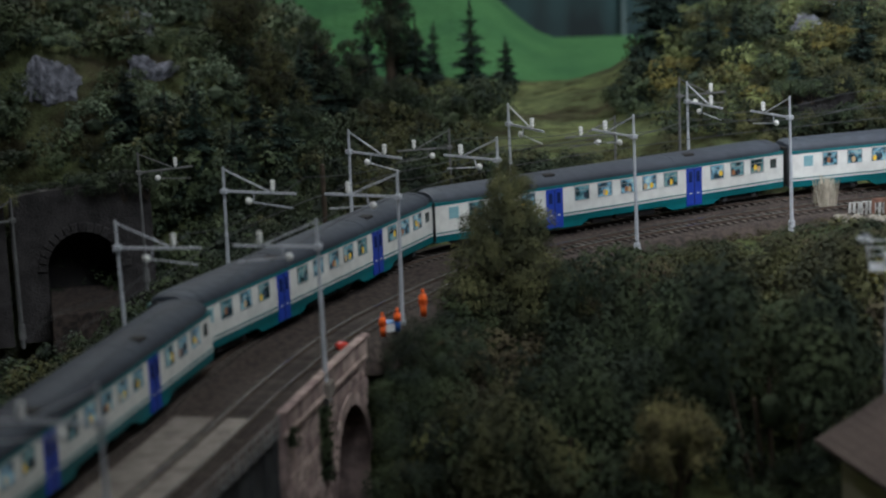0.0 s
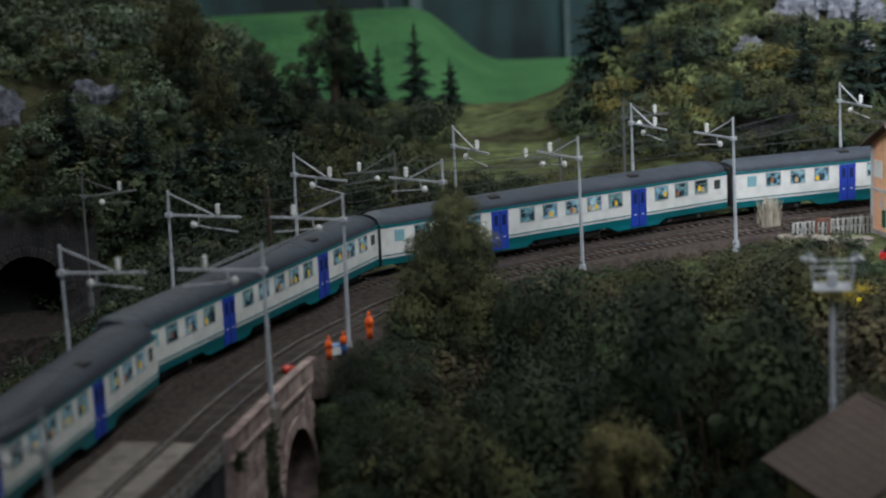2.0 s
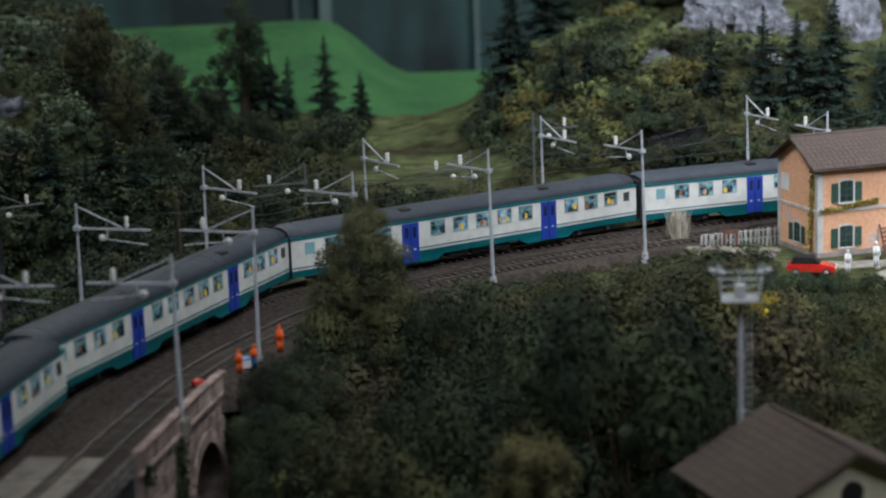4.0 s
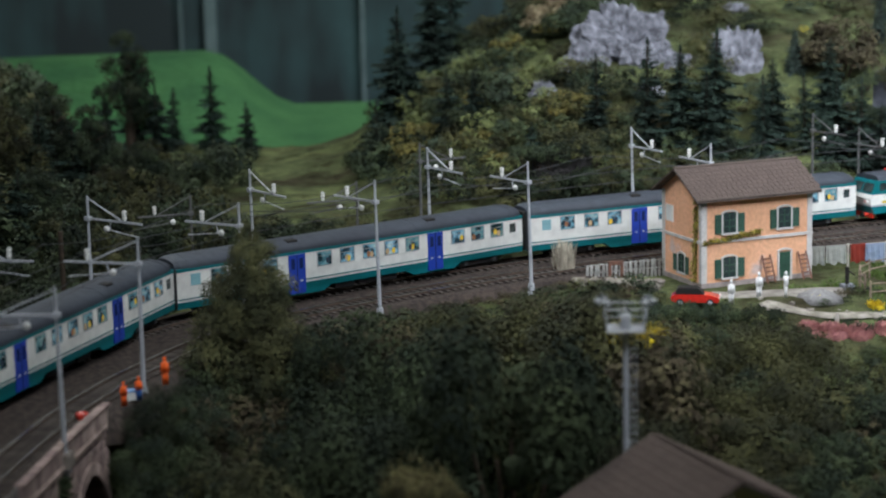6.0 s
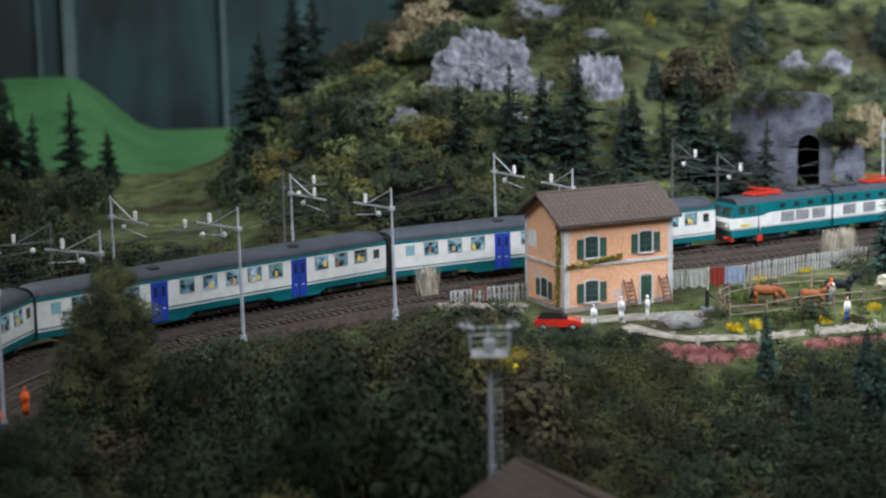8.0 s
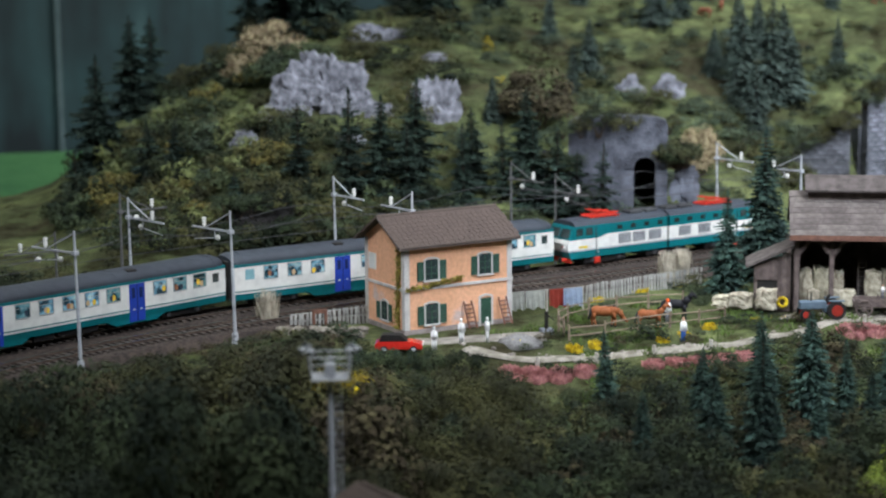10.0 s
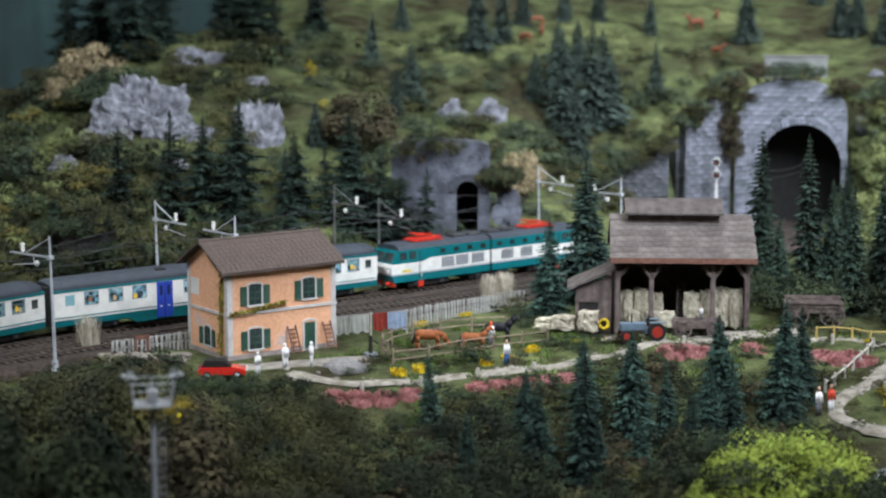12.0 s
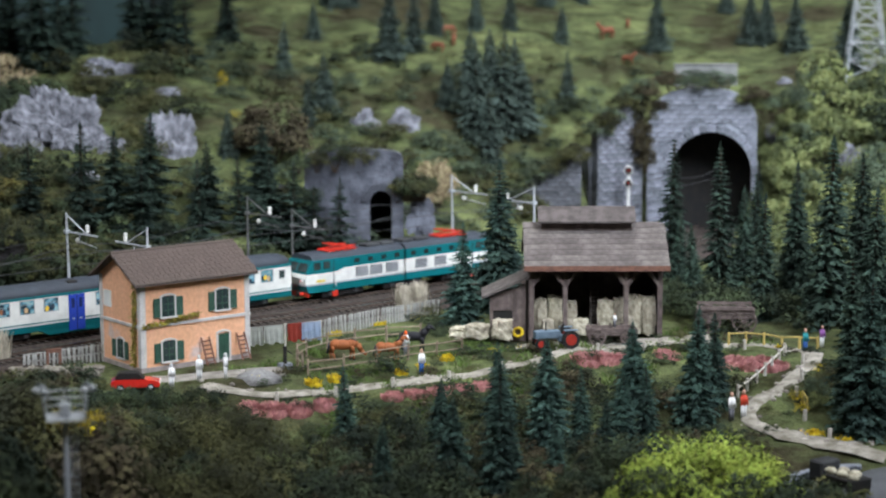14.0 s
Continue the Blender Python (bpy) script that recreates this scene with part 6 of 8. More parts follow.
for s in (0, 1):
    y0, y1 = (-0.95, BD / 2) if s == 0 else (BD + 0.95, BD / 2)
    bm = bmesh.new()
    v = [(-0.45, y0, eave_z), (BL + 0.55, y0, eave_z), (BL + 0.45, y1, ridge_z), (-0.4, y1, ridge_z)]
    g = [bm.verts.new(p) for p in v] + [bm.verts.new((p[0], p[1], p[2] + 0.16)) for p in v]
    for q in ((0, 1, 2, 3), (4, 5, 6, 7), (0, 1, 5, 4), (1, 2, 6, 5), (2, 3, 7, 6), (3, 0, 4, 7)):
        bm.faces.new([g[k] for k in q])
    bmesh.ops.recalc_face_normals(bm, faces=bm.faces)
    rf = part("roof", bm, PLANK, barn, "grey plank roof slope")
    if s == 0:
        ang = math.degrees(math.atan2(ridge_z - eave_z, y1 - y0))
        L = math.hypot(y1 - y0, ridge_z - eave_z)
        sh = mesh_of("shingle", boxed(-1.14, 1.14, 0, 0.8, 0.0, 0.06), PLANK)
        for i in range(8):
            for k in range(5):
                t = i / 8
                o = part("shingle", sh, None, rf, at=(0.75 + k * 2.3 + (0.35, -0.05, 0.2)[i % 3], y0 + (y1 - y0) * t, eave_z + (ridge_z - eave_z) * t + 0.17, ang - 2.5, 0, random.uniform(-0.6, 0.6)))
part("eave_board", boxed(-0.45, BL + 0.55, -1.02, -0.92, eave_z - 0.22, eave_z + 0.2), RAILWOOD, barn, "reddish eave board")
mon = part("roof_monitor", boxed(1.1, 8.6, BD / 2 - 0.9, BD / 2 + 0.9, ridge_z - 0.6, ridge_z + 0.5), TIMBER, barn, "raised ridge ventilator")
for s in (-1, 1):
    part("monitor_roof", prism(bmesh.new(), [(BD / 2, ridge_z + 1.45), (BD / 2, ridge_z + 1.6), (BD / 2 + s * 1.5, ridge_z + 0.5), (BD / 2 + s * 1.5, ridge_z + 0.35)], 0.8, 8.9, "x"), PLANK, mon)
shed = part("lean_to", boxed(-3.2, -0.25, 0.6, 3.9, -0.3, 3.4), TIMBER, barn, "timber lean-to, its open front shown by a black panel")
part("lean_to_roof", prism(bmesh.new(), [(-3.9, 3.3), (-3.9, 3.5), (0.1, 5.3), (0.1, 5.05)], 0.0, 4.4, "y"), PLANK, shed)
for k in range(8):
    part("wall_plank", boxed(-3.2 + k * 0.37, -2.85 + k * 0.37, 0.45, 0.6, 2.3 if k < 5 else -0.3, 3.5 + k * 0.14), TIMBER, shed)
# black panel in place of the shaded inside of the lean-to
part("opening", boxed(-2.95, -1.25, 0.56, 0.6, -0.2, 2.25), BLACK, shed)


def lump(name, mt, x, y, z, sx, sy, sz, seed, turn=0.0, rough=0.16, lab="", cat="", group=""):
    bm = bmesh.new()
    bmesh.ops.create_cube(bm, size=2)
    bmesh.ops.subdivide_edges(bm, edges=bm.edges, cuts=5, use_grid_fill=True)
    for v in bm.verts:
        c = v.co.copy()
        k = 1 - 0.16 * (abs(c.x * c.y) + abs(c.y * c.z) + abs(c.x * c.z)) / 2
        c = c * k * (1 + rough * noise.noise(c * 1.7 + Vector((seed * 5.1, 0, 0))) + rough * 0.7 * noise.noise(c * 5 + Vector((0, seed * 3.3, 0))))
        v.co = Vector((c.x * sx / 2, c.y * sy / 2, c.z * sz / 2 + sz / 2))
    ob = part(name, bm, mt)
    ob.matrix_basis = pose(x * 0.01, y * 0.01, z * 0.01, 0, 0, turn)
    return tagged(ob, lab, cat, group)


def in_barn(x, y, z=0.0):
    return barn.matrix_basis @ Vector((x * 0.01, y * 0.01, z * 0.01)) * 100


for k, (x, y, w, d, h) in enumerate(((1.0, 1.6, 1.2, 1.4, 3.1), (2.2, 1.7, 1.3, 1.5, 3.3), (3.5, 1.8, 1.1, 1.4, 2.9), (1.6, 0.7, 1.0, 1.0, 1.5), (3.1, 0.8, 1.3, 1.0, 1.5), (4.3, 1.0, 1.4, 1.2, 1.5),
                                     (6.4, 1.7, 1.4, 1.4, 3.0), (7.6, 1.6, 1.2, 1.4, 3.2), (8.8, 1.5, 1.4, 1.5, 3.5), (9.9, 1.2, 1.2, 1.5, 3.4), (8.2, 0.7, 1.1, 0.9, 1.8))):
    p = in_barn(x, y)
    lump("straw_bale", STRAW, p.x, p.y, -0.1, w, d, h, k, -25 + random.uniform(-6, 6), lab="tall shaggy stack of pale straw in the barn", cat="straw bale", group="straw in the barn")
for k, (x, y, w, h) in enumerate(((-2.2, -0.15, 1.7, 1.7), (-4.3, 0.2, 2.0, 1.3), (-5.6, 0.6, 1.8, 1.0))):
    p = in_barn(x, y)
    lump("hay_mound", STRAW, p.x, p.y, -0.2, w, 1.3, h, k + 20, -25, 0.3, "loose heap of pale straw beside the barn", "straw heap", "straw heaps")
lad = thing("ladder", *in_barn(5.5, 1.6, 0.1), -25, "wooden ladder standing inside the barn", "ladder")
for s in (-0.32, 0.32):
    part("rail", rod(bmesh.new(), (s, 0, 0), (s, 0.5, 3.7), 0.06, n=6), PLANK, lad)
for k in range(9):
    part("rung", rod(bmesh.new(), (-0.32, 0.06 + 0.05 * k, 0.35 + 0.38 * k), (0.32, 0.06 + 0.05 * k, 0.35 + 0.38 * k), 0.05, n=6), PLANK, lad)
p = in_barn(-0.9, 0.2, 0.55)
bm = bmesh.new()
for k in range(20):
    a, b = 2 * math.pi * k / 20, 2 * math.pi * (k + 1) / 20
    rod(bm, (0.36 * math.cos(a), 0, 0.36 * math.sin(a)), (0.36 * math.cos(b), 0, 0.36 * math.sin(b)), 0.13, n=7)
o = part("hose_reel", bm, YELLOW)
o.matrix_basis = pose(p.x * 0.01, p.y * 0.01, p.z * 0.01 - 0.0005, -8, 0, -25)
tagged(o, "yellow coiled hose leaning against the lean-to", "hose")

# ---- the lighting tower ----
def hoop(r, t, z, n=20, m=6):
    """A ring of tube radius t lying level at the height z."""
    bm = bmesh.new()
    v = [[bm.verts.new(((r + t * math.cos(b)) * math.cos(a), (r + t * math.cos(b)) * math.sin(a), z + t * math.sin(b))) for b in np.arange(m) * 2 * math.pi / m] for a in np.arange(n) * 2 * math.pi / n]
    for i in range(n):
        for j in range(m):
            bm.faces.new((v[i][j], v[(i + 1) % n][j], v[(i + 1) % n][(j + 1) % m], v[i][(j + 1) % m]))
    bmesh.ops.recalc_face_normals(bm, faces=bm.faces)
    return bm


tx, ty, tz = polar(13.15, 100)
TH = 7.6 - tz
tower = thing("lighting_tower", tx, ty, tz, -12, "grey steel lighting tower with ladder and railed lamp platform", "lighting tower")
part("pole", rod(bmesh.new(), (0, 0, -0.5), (0, 0, TH), 0.19, 0.15, 14), STEEL, tower)
for z in (TH * 0.35, TH * 0.6, TH * 0.8):
    part("collar", rod(bmesh.new(), (0, 0, z - 0.06), (0, 0, z + 0.06), 0.22, n=14), STEEL, tower)
plat = part("platform", boxed(-1.0, 1.0, -0.84, 0.84, TH, TH + 0.12, 0.02), STEEL, tower)
for x, y in ((-1, -1), (0, -1), (1, -1), (1, 0), (1, 1), (0, 1), (-1, 1), (-1, 0)):
    part("railing_post", rod(bmesh.new(), (x * 0.95, y * 0.8, TH), (x * 1.1, y * 0.92, TH + 1.3), 0.03, n=5), STEEL, plat)
for z, r in ((0.5, 1.0), (0.9, 1.05), (1.28, 1.1)):
    c = [Vector((x * r, y * r * 0.84, TH + z)) for x, y in ((-1, -1), (1, -1), (1, 1), (-1, 1))]
    for a, b in zip(c, c[1:] + c[:1]):
        part("handrail", rod(bmesh.new(), a, b, 0.032, n=5), STEEL, plat)
part("control_box", boxed(-0.28, 0.28, -0.3, 0.2, TH + 0.12, TH + 0.85, 0.04), STEEL, plat)
for k, (x, y) in enumerate(((-1.35, -0.4), (-0.95, -0.8), (1.35, -0.4), (0.95, -0.8), (-1.2, 0.6), (1.2, 0.6))):
    lm = part("floodlight", prism(bmesh.new(), [(-0.13, 0), (0.13, 0), (0.18, 0.24), (-0.18, 0.24)], -0.14, 0.14, "y"), STEEL, tower, "tilted floodlight", at=(x, y, TH + 1.5, 25 if y < 0 else -25, 0, 40 * x))
    part("lens", boxed(-0.13, 0.13, -0.17, -0.14, 0.04, 0.2), GLASS, lm)
for x in (0.3, 0.58):
    part("ladder_rail", rod(bmesh.new(), (x, -0.1, 2.6), (x, -0.1, TH), 0.018, n=5), STEEL, tower)
for k in range(int((TH - 2.6) / 0.42)):
    part("rung", rod(bmesh.new(), (0.3, -0.1, 2.8 + 0.42 * k), (0.58, -0.1, 2.8 + 0.42 * k), 0.022, n=4), STEEL, tower)
cage = part("ladder_cage", boxed(-0.95, -0.3, -0.3, 0.3, TH * 0.28, TH * 0.285), STEEL, tower, "caged access landing")
for x in (-0.95, -0.35):
    for y in (-0.3, 0.3):
        part("cage_post", rod(bmesh.new(), (x, y, 0), (x, y, TH * 0.42), 0.03, n=5), STEEL, cage)
for k in range(8):
    part("cage_bar", boxed(-0.97, -0.33, -0.32, -0.28, 1.0 + k * 0.75, 1.06 + k * 0.75), STEEL, cage)

# ---- cream building below, with its hipped roof ----
CREAM = surface("cream_render", (0.62, 0.56, 0.42), (0.5, 0.45, 0.34), 2, 0.9, 0.2)
bx, by, bz = 25.2, 92.5, ground_z(25.2, 92.5)
hall = thing("station_building", bx, by, bz, 14, "cream rendered building with a brown gabled roof", "building")
EZ = -0.5 - bz
part("wall", prism(bmesh.new(), [(-4.4, -1), (4.4, -1), (4.4, EZ), (0, EZ + 2.2), (-4.4, EZ)], -4.0, 4.0, "y"), CREAM, hall)
for s in (-1, 1):
    bm = bmesh.new()
    v = [(s * 5.6, -4.7, EZ - 0.55), (s * 5.6, 4.7, EZ - 0.55), (0, 4.7, EZ + 2.35), (0, -4.7, EZ + 2.35)]
    g = [bm.verts.new(p) for p in v] + [bm.verts.new((p[0], p[1], p[2] + 0.2)) for p in v]
    for q in ((0, 1, 2, 3), (4, 5, 6, 7), (0, 1, 5, 4), (1, 2, 6, 5), (2, 3, 7, 6), (3, 0, 4, 7)):
        bm.faces.new([g[k] for k in q])
    bmesh.ops.recalc_face_normals(bm, faces=bm.faces)
    rf = part("roof", bm, TILE, hall, "brown tiled roof slope")
    ang = math.degrees(math.atan2(2.9, 5.6))
    tile = mesh_of("roof_tile", boxed(-0.3, 0.3, 0, 0.72, 0, 0.05), TILE)
    for i in range(11):
        for k in range(15):
            t = i / 11
            part("roof_tile", tile, None, rf, at=(s * 5.6 * (1 - t), -4.35 + k * 0.6 + (0.2 if i % 2 else 0), EZ - 0.55 + 2.9 * t + 0.21, ang - 2, 0, 90 * s))
part("gable_trim", prism(bmesh.new(), [(-5.0, EZ - 0.35), (0, EZ + 2.1), (5.0, EZ - 0.35), (5.0, EZ), (0, EZ + 2.5), (-5.0, EZ)], -4.25, -4.0, "y"), TRIM, hall, "pale gable moulding")
part("round_window", rod(bmesh.new(), (0, -4.12, EZ + 0.3), (0, -3.95, EZ + 0.3), 0.6, n=18), BLACK, hall)

# growth that hangs over the masonry
g = random.Random(21)
for x, y, turn, L, h0, h1 in WALLS:
    for k in range(12):
        u = L * k / 11
        c, s_ = math.cos(radians(turn)), math.sin(radians(turn))
        o = shrub(x + u * c - 0.5 * s_, y + u * s_ + 0.5 * c, g.uniform(1.1, 1.9), g.choice(("sage", "grey", "sage")), z=h0 + (h1 - h0) * u / L - 1.3, tall=0.75)
for k in range(16):
    u = -7 + 14 * k / 15
    c, s_ = math.cos(radians(-33)), math.sin(radians(-33))
    shrub(116.8 + u * c - 0.7 * s_, 186.6 + u * s_ + 0.7 * c, g.uniform(0.7, 1.9), g.choice(("grey", "creeper", "sage", "grey", "rust")), z=(16.6 if -4.5 < u + 0.5 < 3 else 14.6) - g.uniform(0.0, 1.1), tall=g.uniform(0.6, 0.95))
for k in range(9):
    shrub(122.6 + 0.35 * k, 182.6 - 0.1 * k + g.uniform(-0.6, 0.6), g.uniform(1.5, 2.4), g.choice(("creeper", "creeper", "grey")), z=1.0 + 1.5 * k, tall=1.0)
for k in range(6):
    shrub(109.6 + g.uniform(-0.5, 0.5), 188.0, g.uniform(0.9, 1.5), g.choice(("sage", "rust", "rust")), z=7.4 + 1.5 * k, tall=1.3)
for px, py, w, top in ((34.2, 170.6, 6.4, 6.6), (31.6, 170.2, 1.5, 3.5), (36.9, 170.0, 1.5, 4), (70, 175.2, 11, 12.0), (64.6, 176.4, 2.5, 8), (75.4, 172.8, 2.0, 9), (-30.3, 161.5, 11, 2.2), (-42, 158, 11, 2.2)):
    for k in range(7):
        u = w * (k / 6 - 0.5)
        shrub(px + u, py + 0.8, g.uniform(1.2, 2.0), g.choice(("low", "low", "sage")), z=top - 1.4, tall=0.9)
# rendered rock beside the gallery
for k, (x, y, r, t) in enumerate(((64.0, 178.2, 2.4, 1.3), (76.2, 173.6, 1.5, 1.6))):
    o = rock(x, y, r, 0.35, t, 40 + k, z=6.0)
    o.data.materials[0] = RENDERED


# ---- path, fences, garden ----
def strip(name, pts, w, mt, lab, cat, z=0.08, kind="structure", rough=0.25, ease=15):
    """A ribbon laid on the ground along a spline."""
    q = spline([(2 * pts[0][0] - pts[1][0], 2 * pts[0][1] - pts[1][1])] + pts + [(2 * pts[-1][0] - pts[-2][0], 2 * pts[-1][1] - pts[-2][1])], ease=ease)[::2]
    t = np.gradient(q, axis=0)
    t /= np.linalg.norm(t, axis=1)[:, None]
    bm = bmesh.new()
    rows = []
    for p, d in zip(q, t):
        nrm = np.array([-d[1], d[0]])
        ww = w / 2 * (1 + rough * noise.noise(Vector((*p, 0)) / 1.5))
        zz = [ground_z(*(p + nrm * o * ww)) for o in (-1, -0.4, 0.4, 1)]
        lev = max(zz[1:3])
        rows.append([bm.verts.new((*(p + nrm * o * ww), (lev + z) if abs(o) < 1 else min(lev + z, lev) - 0.1)) for o in (-1, -0.8, 0.8, 1)])
    for a, b in zip(rows, rows[1:]):
        for k in range(3):
            bm.faces.new((a[k], b[k], b[k + 1], a[k + 1]))
    bmesh.ops.recalc_face_normals(bm, faces=bm.faces)
    return tagged(part(name, bm, mt, smooth=True), lab, cat, kind=kind), q


strip("gravel_apron", [(77.0, 114.0), (77.2, 112.4), (78.0, 109.8), (79.4, 106.6), (80.6, 104.6)], 2.3, PATHMAT, "broad pale gravel forecourt beside the road", "gravel", 0.06, rough=0.7, ease=4)
_, PATHLINE = strip("path", PATHPTS, 1.35, PATHMAT, "pale gravel garden path", "path", 0.1, rough=0.6, ease=4)
strip("forecourt", [(39.5, 140.6), (44, 139), (47.5, 138.2), (49.5, 138.2)], 3.0, surface("trodden_gravel", (0.3, 0.28, 0.255), (0.17, 0.155, 0.135), 0.9, 1, 0.8), "pale gravel forecourt of the house", "pavement", 0.1)
edge = thing("rockery_wall", 30.2, 146.2, ground_z(30.2, 146.2), -21, "low ragged pale stone edging beside the line", "wall")
g = random.Random(14)
for k in range(19):
    for j in range(4):
        bm = ball(bmesh.new(), (0, 0, 0), g.uniform(0.24, 0.4), 1, (1.4, 0.9, 0.7))
        part("edging_stone", bm, PATHMAT if g.random() < 0.7 else SLAB, edge, at=(k * 0.36 + g.uniform(-0.1, 0.1), g.uniform(-0.25, 0.25), 0.05 + 0.24 * j, g.uniform(0, 90), 0, g.uniform(0, 90)))
strip("barn_yard", [(67, 138.5), (73, 137.0), (80, 135.9), (86, 135.4)], 1.8, PATHMAT, "pale trodden yard before the barn", "pavement", 0.1)
g = random.Random(15)
bm = bmesh.new()
for p in PATHLINE[::1]:
    for k in range(3):
        a, s = g.uniform(0, 6.28), g.choice((-1, 1))
        q = p + np.array((math.cos(a), math.sin(a))) * g.uniform(0.55, 1.0)
        ball(bm, (q[0], q[1], ground_z(*q) + 0.06), g.uniform(0.07, 0.24), 1, (1.2, 0.9, g.uniform(0.5, 0.9)))
tagged(part("path_rubble", bm, surface("path_rubble", (0.36, 0.33, 0.3), (0.16, 0.14, 0.12), 0.5, 0.95, 0.5, island=0.35)), "pale rubble stones edging the garden path", "rubble", kind="stuff")
POSTWOOD = surface("pale_post", (0.5, 0.47, 0.42), (0.36, 0.33, 0.29), 0.6, 0.9, 0.4)
FENCEWOOD = surface("fence_wood", (0.27, 0.21, 0.16), (0.17, 0.13, 0.1), 0.5, 0.9, 0.4, vary=0.2)


def stakes(pts, gap, h, rails, mt, lab, r=0.12, group="", sag=0.0):
    """A fence along points: posts with rails between them."""
    q = spline([(2 * pts[0][0] - pts[1][0], 2 * pts[0][1] - pts[1][1])] + pts + [(2 * pts[-1][0] - pts[-2][0], 2 * pts[-1][1] - pts[-2][1])])
    q = q[::max(1, int(gap / 0.5))]
    ob = thing("fence", q[0][0], q[0][1], ground_z(*q[0]), 0, lab, "fence", group)
    base = Vector((q[0][0], q[0][1], ground_z(*q[0])))
    tops = []
    for p in q:
        z = ground_z(*p)
        a = Vector((p[0], p[1], z - 0.3)) - base
        t = a + Vector((random.uniform(-0.06, 0.06), random.uniform(-0.06, 0.06), h + 0.3))
        part("post", rod(bmesh.new(), a, t, r, r * 0.85, 6), mt, ob)
        tops.append((a, t))
    for f in rails:
        for (a, t), (b, u) in zip(tops, tops[1:]):
            part("fence_rail", rod(bmesh.new(), a.lerp(t, f), b.lerp(u, f + random.uniform(-0.06, 0.06)), r * 0.55, n=5), mt, ob)
    return ob


stakes([tuple(p + np.array((0.3, -1.1))) for p in PATHLINE[5:92:12]], 4.5, 0.8, (), POSTWOOD, "row of pale stone posts along the garden path", 0.17)
stakes([(87.2, 127.2), (82.2, 122.4), (77.6, 119.4)], 2.2, 1.0, (0.8,), POSTWOOD, "pale post and rail fence beside the path", 0.14)
stakes([(50.5, 137.6), (49.2, 140.5), (51.5, 144), (56, 146.6), (61, 147.2), (65.5, 146)], 3.0, 1.5, (0.55, 0.88), FENCEWOOD, "rustic wooden paddock fence round the horses", 0.1, "paddock fences")
stakes([(50.5, 136.4), (54, 136.4), (58, 137), (62.5, 138.6), (67.5, 140.8)], 3.0, 1.3, (0.85, 0.45), FENCEWOOD, "rustic wooden rail fence along the paddock", 0.1, "paddock fences")
YELLOWWOOD = surface("yellow_wood", (0.5, 0.38, 0.12), (0.38, 0.28, 0.09), 0.5, 0.8, 0.3)
stakes([(85.6, 132.8), (87.3, 130), (89.2, 127.8), (90.6, 127.2)], 1.8, 1.1, (0.92,), YELLOWWOOD, "yellow wooden handrail by the path", 0.11, "yellow rails")
stakes([(81.8, 118.2), (80.6, 115.4), (80.4, 112.6)], 1.2, 1.0, (0.95, 0.5), YELLOWWOOD, "yellow wooden railing above the lower path", 0.11, "yellow rails")


def picket_fence(pts, n, lab, h=1.35):
    pts = [np.array(p, float) for p in pts]
    ob = thing("picket_fence", pts[0][0], pts[0][1], 0, 0, lab, "fence", "picket fences by the line")
    pk = mesh_of("picket", prism(bmesh.new(), [(-0.1, -0.4), (0.1, -0.4), (0.1, h), (0, h + 0.15), (-0.1, h)], -0.03, 0.03, "y"), PICKET)
    a, b = pts
    d = b - a
    turn = math.degrees(math.atan2(d[1], d[0]))
    for k in range(n):
        p = a + d * k / (n - 1)
        part("picket", pk, None, ob, at=(p[0] - a[0], p[1] - a[1], ground_z(*p), random.uniform(-5, 5), random.uniform(-4, 4), turn))
    bm = bmesh.new()
    for z in (0.35, 0.95):
        rod(bm, (0, 0.06, z - 0.2), (d[0], d[1] + 0.06, z - 0.2), 0.04, n=5)
    part("fence_rail", bm, PICKET, ob)
    return ob


PICKET = surface("grey_white_picket", (0.4, 0.4, 0.38), (0.26, 0.26, 0.245), 0.6, 0.9, 0.3, vary=0.25)
picket_fence([(55.5, 150.5), (70.5, 157.0)], 46, "weathered white picket fence beside the line")
picket_fence([(31.5, 148.0), (38.0, 149.2)], 20, "weathered grey picket fence behind the orange house")


def tufts(name, x, y, r, n, h, mt, lab, cat, seed, lean=0.3, w=0.05):
    g = random.Random(seed)
    bm = bmesh.new()
    for k in range(n):
        a, q = g.uniform(0, 6.28), r * math.sqrt(g.random())
        px, py = q * math.cos(a), q * math.sin(a)
        z = ground_z(x + px, y + py) - 0.1
        t = Vector((g.gauss(0, lean), g.gauss(0, lean), h * g.uniform(0.6, 1.1)))
        s = Vector((math.cos(a + 1.5), math.sin(a + 1.5), 0)) * w
        b = Vector((px, py, z))
        poly(bm, [b - s, b + s, b + t + s * 0.6, b + t - s * 0.6])
    ob = part(name, bm, mt, at=(x, y, 0))
    return tagged(ob, lab, cat, kind="stuff")


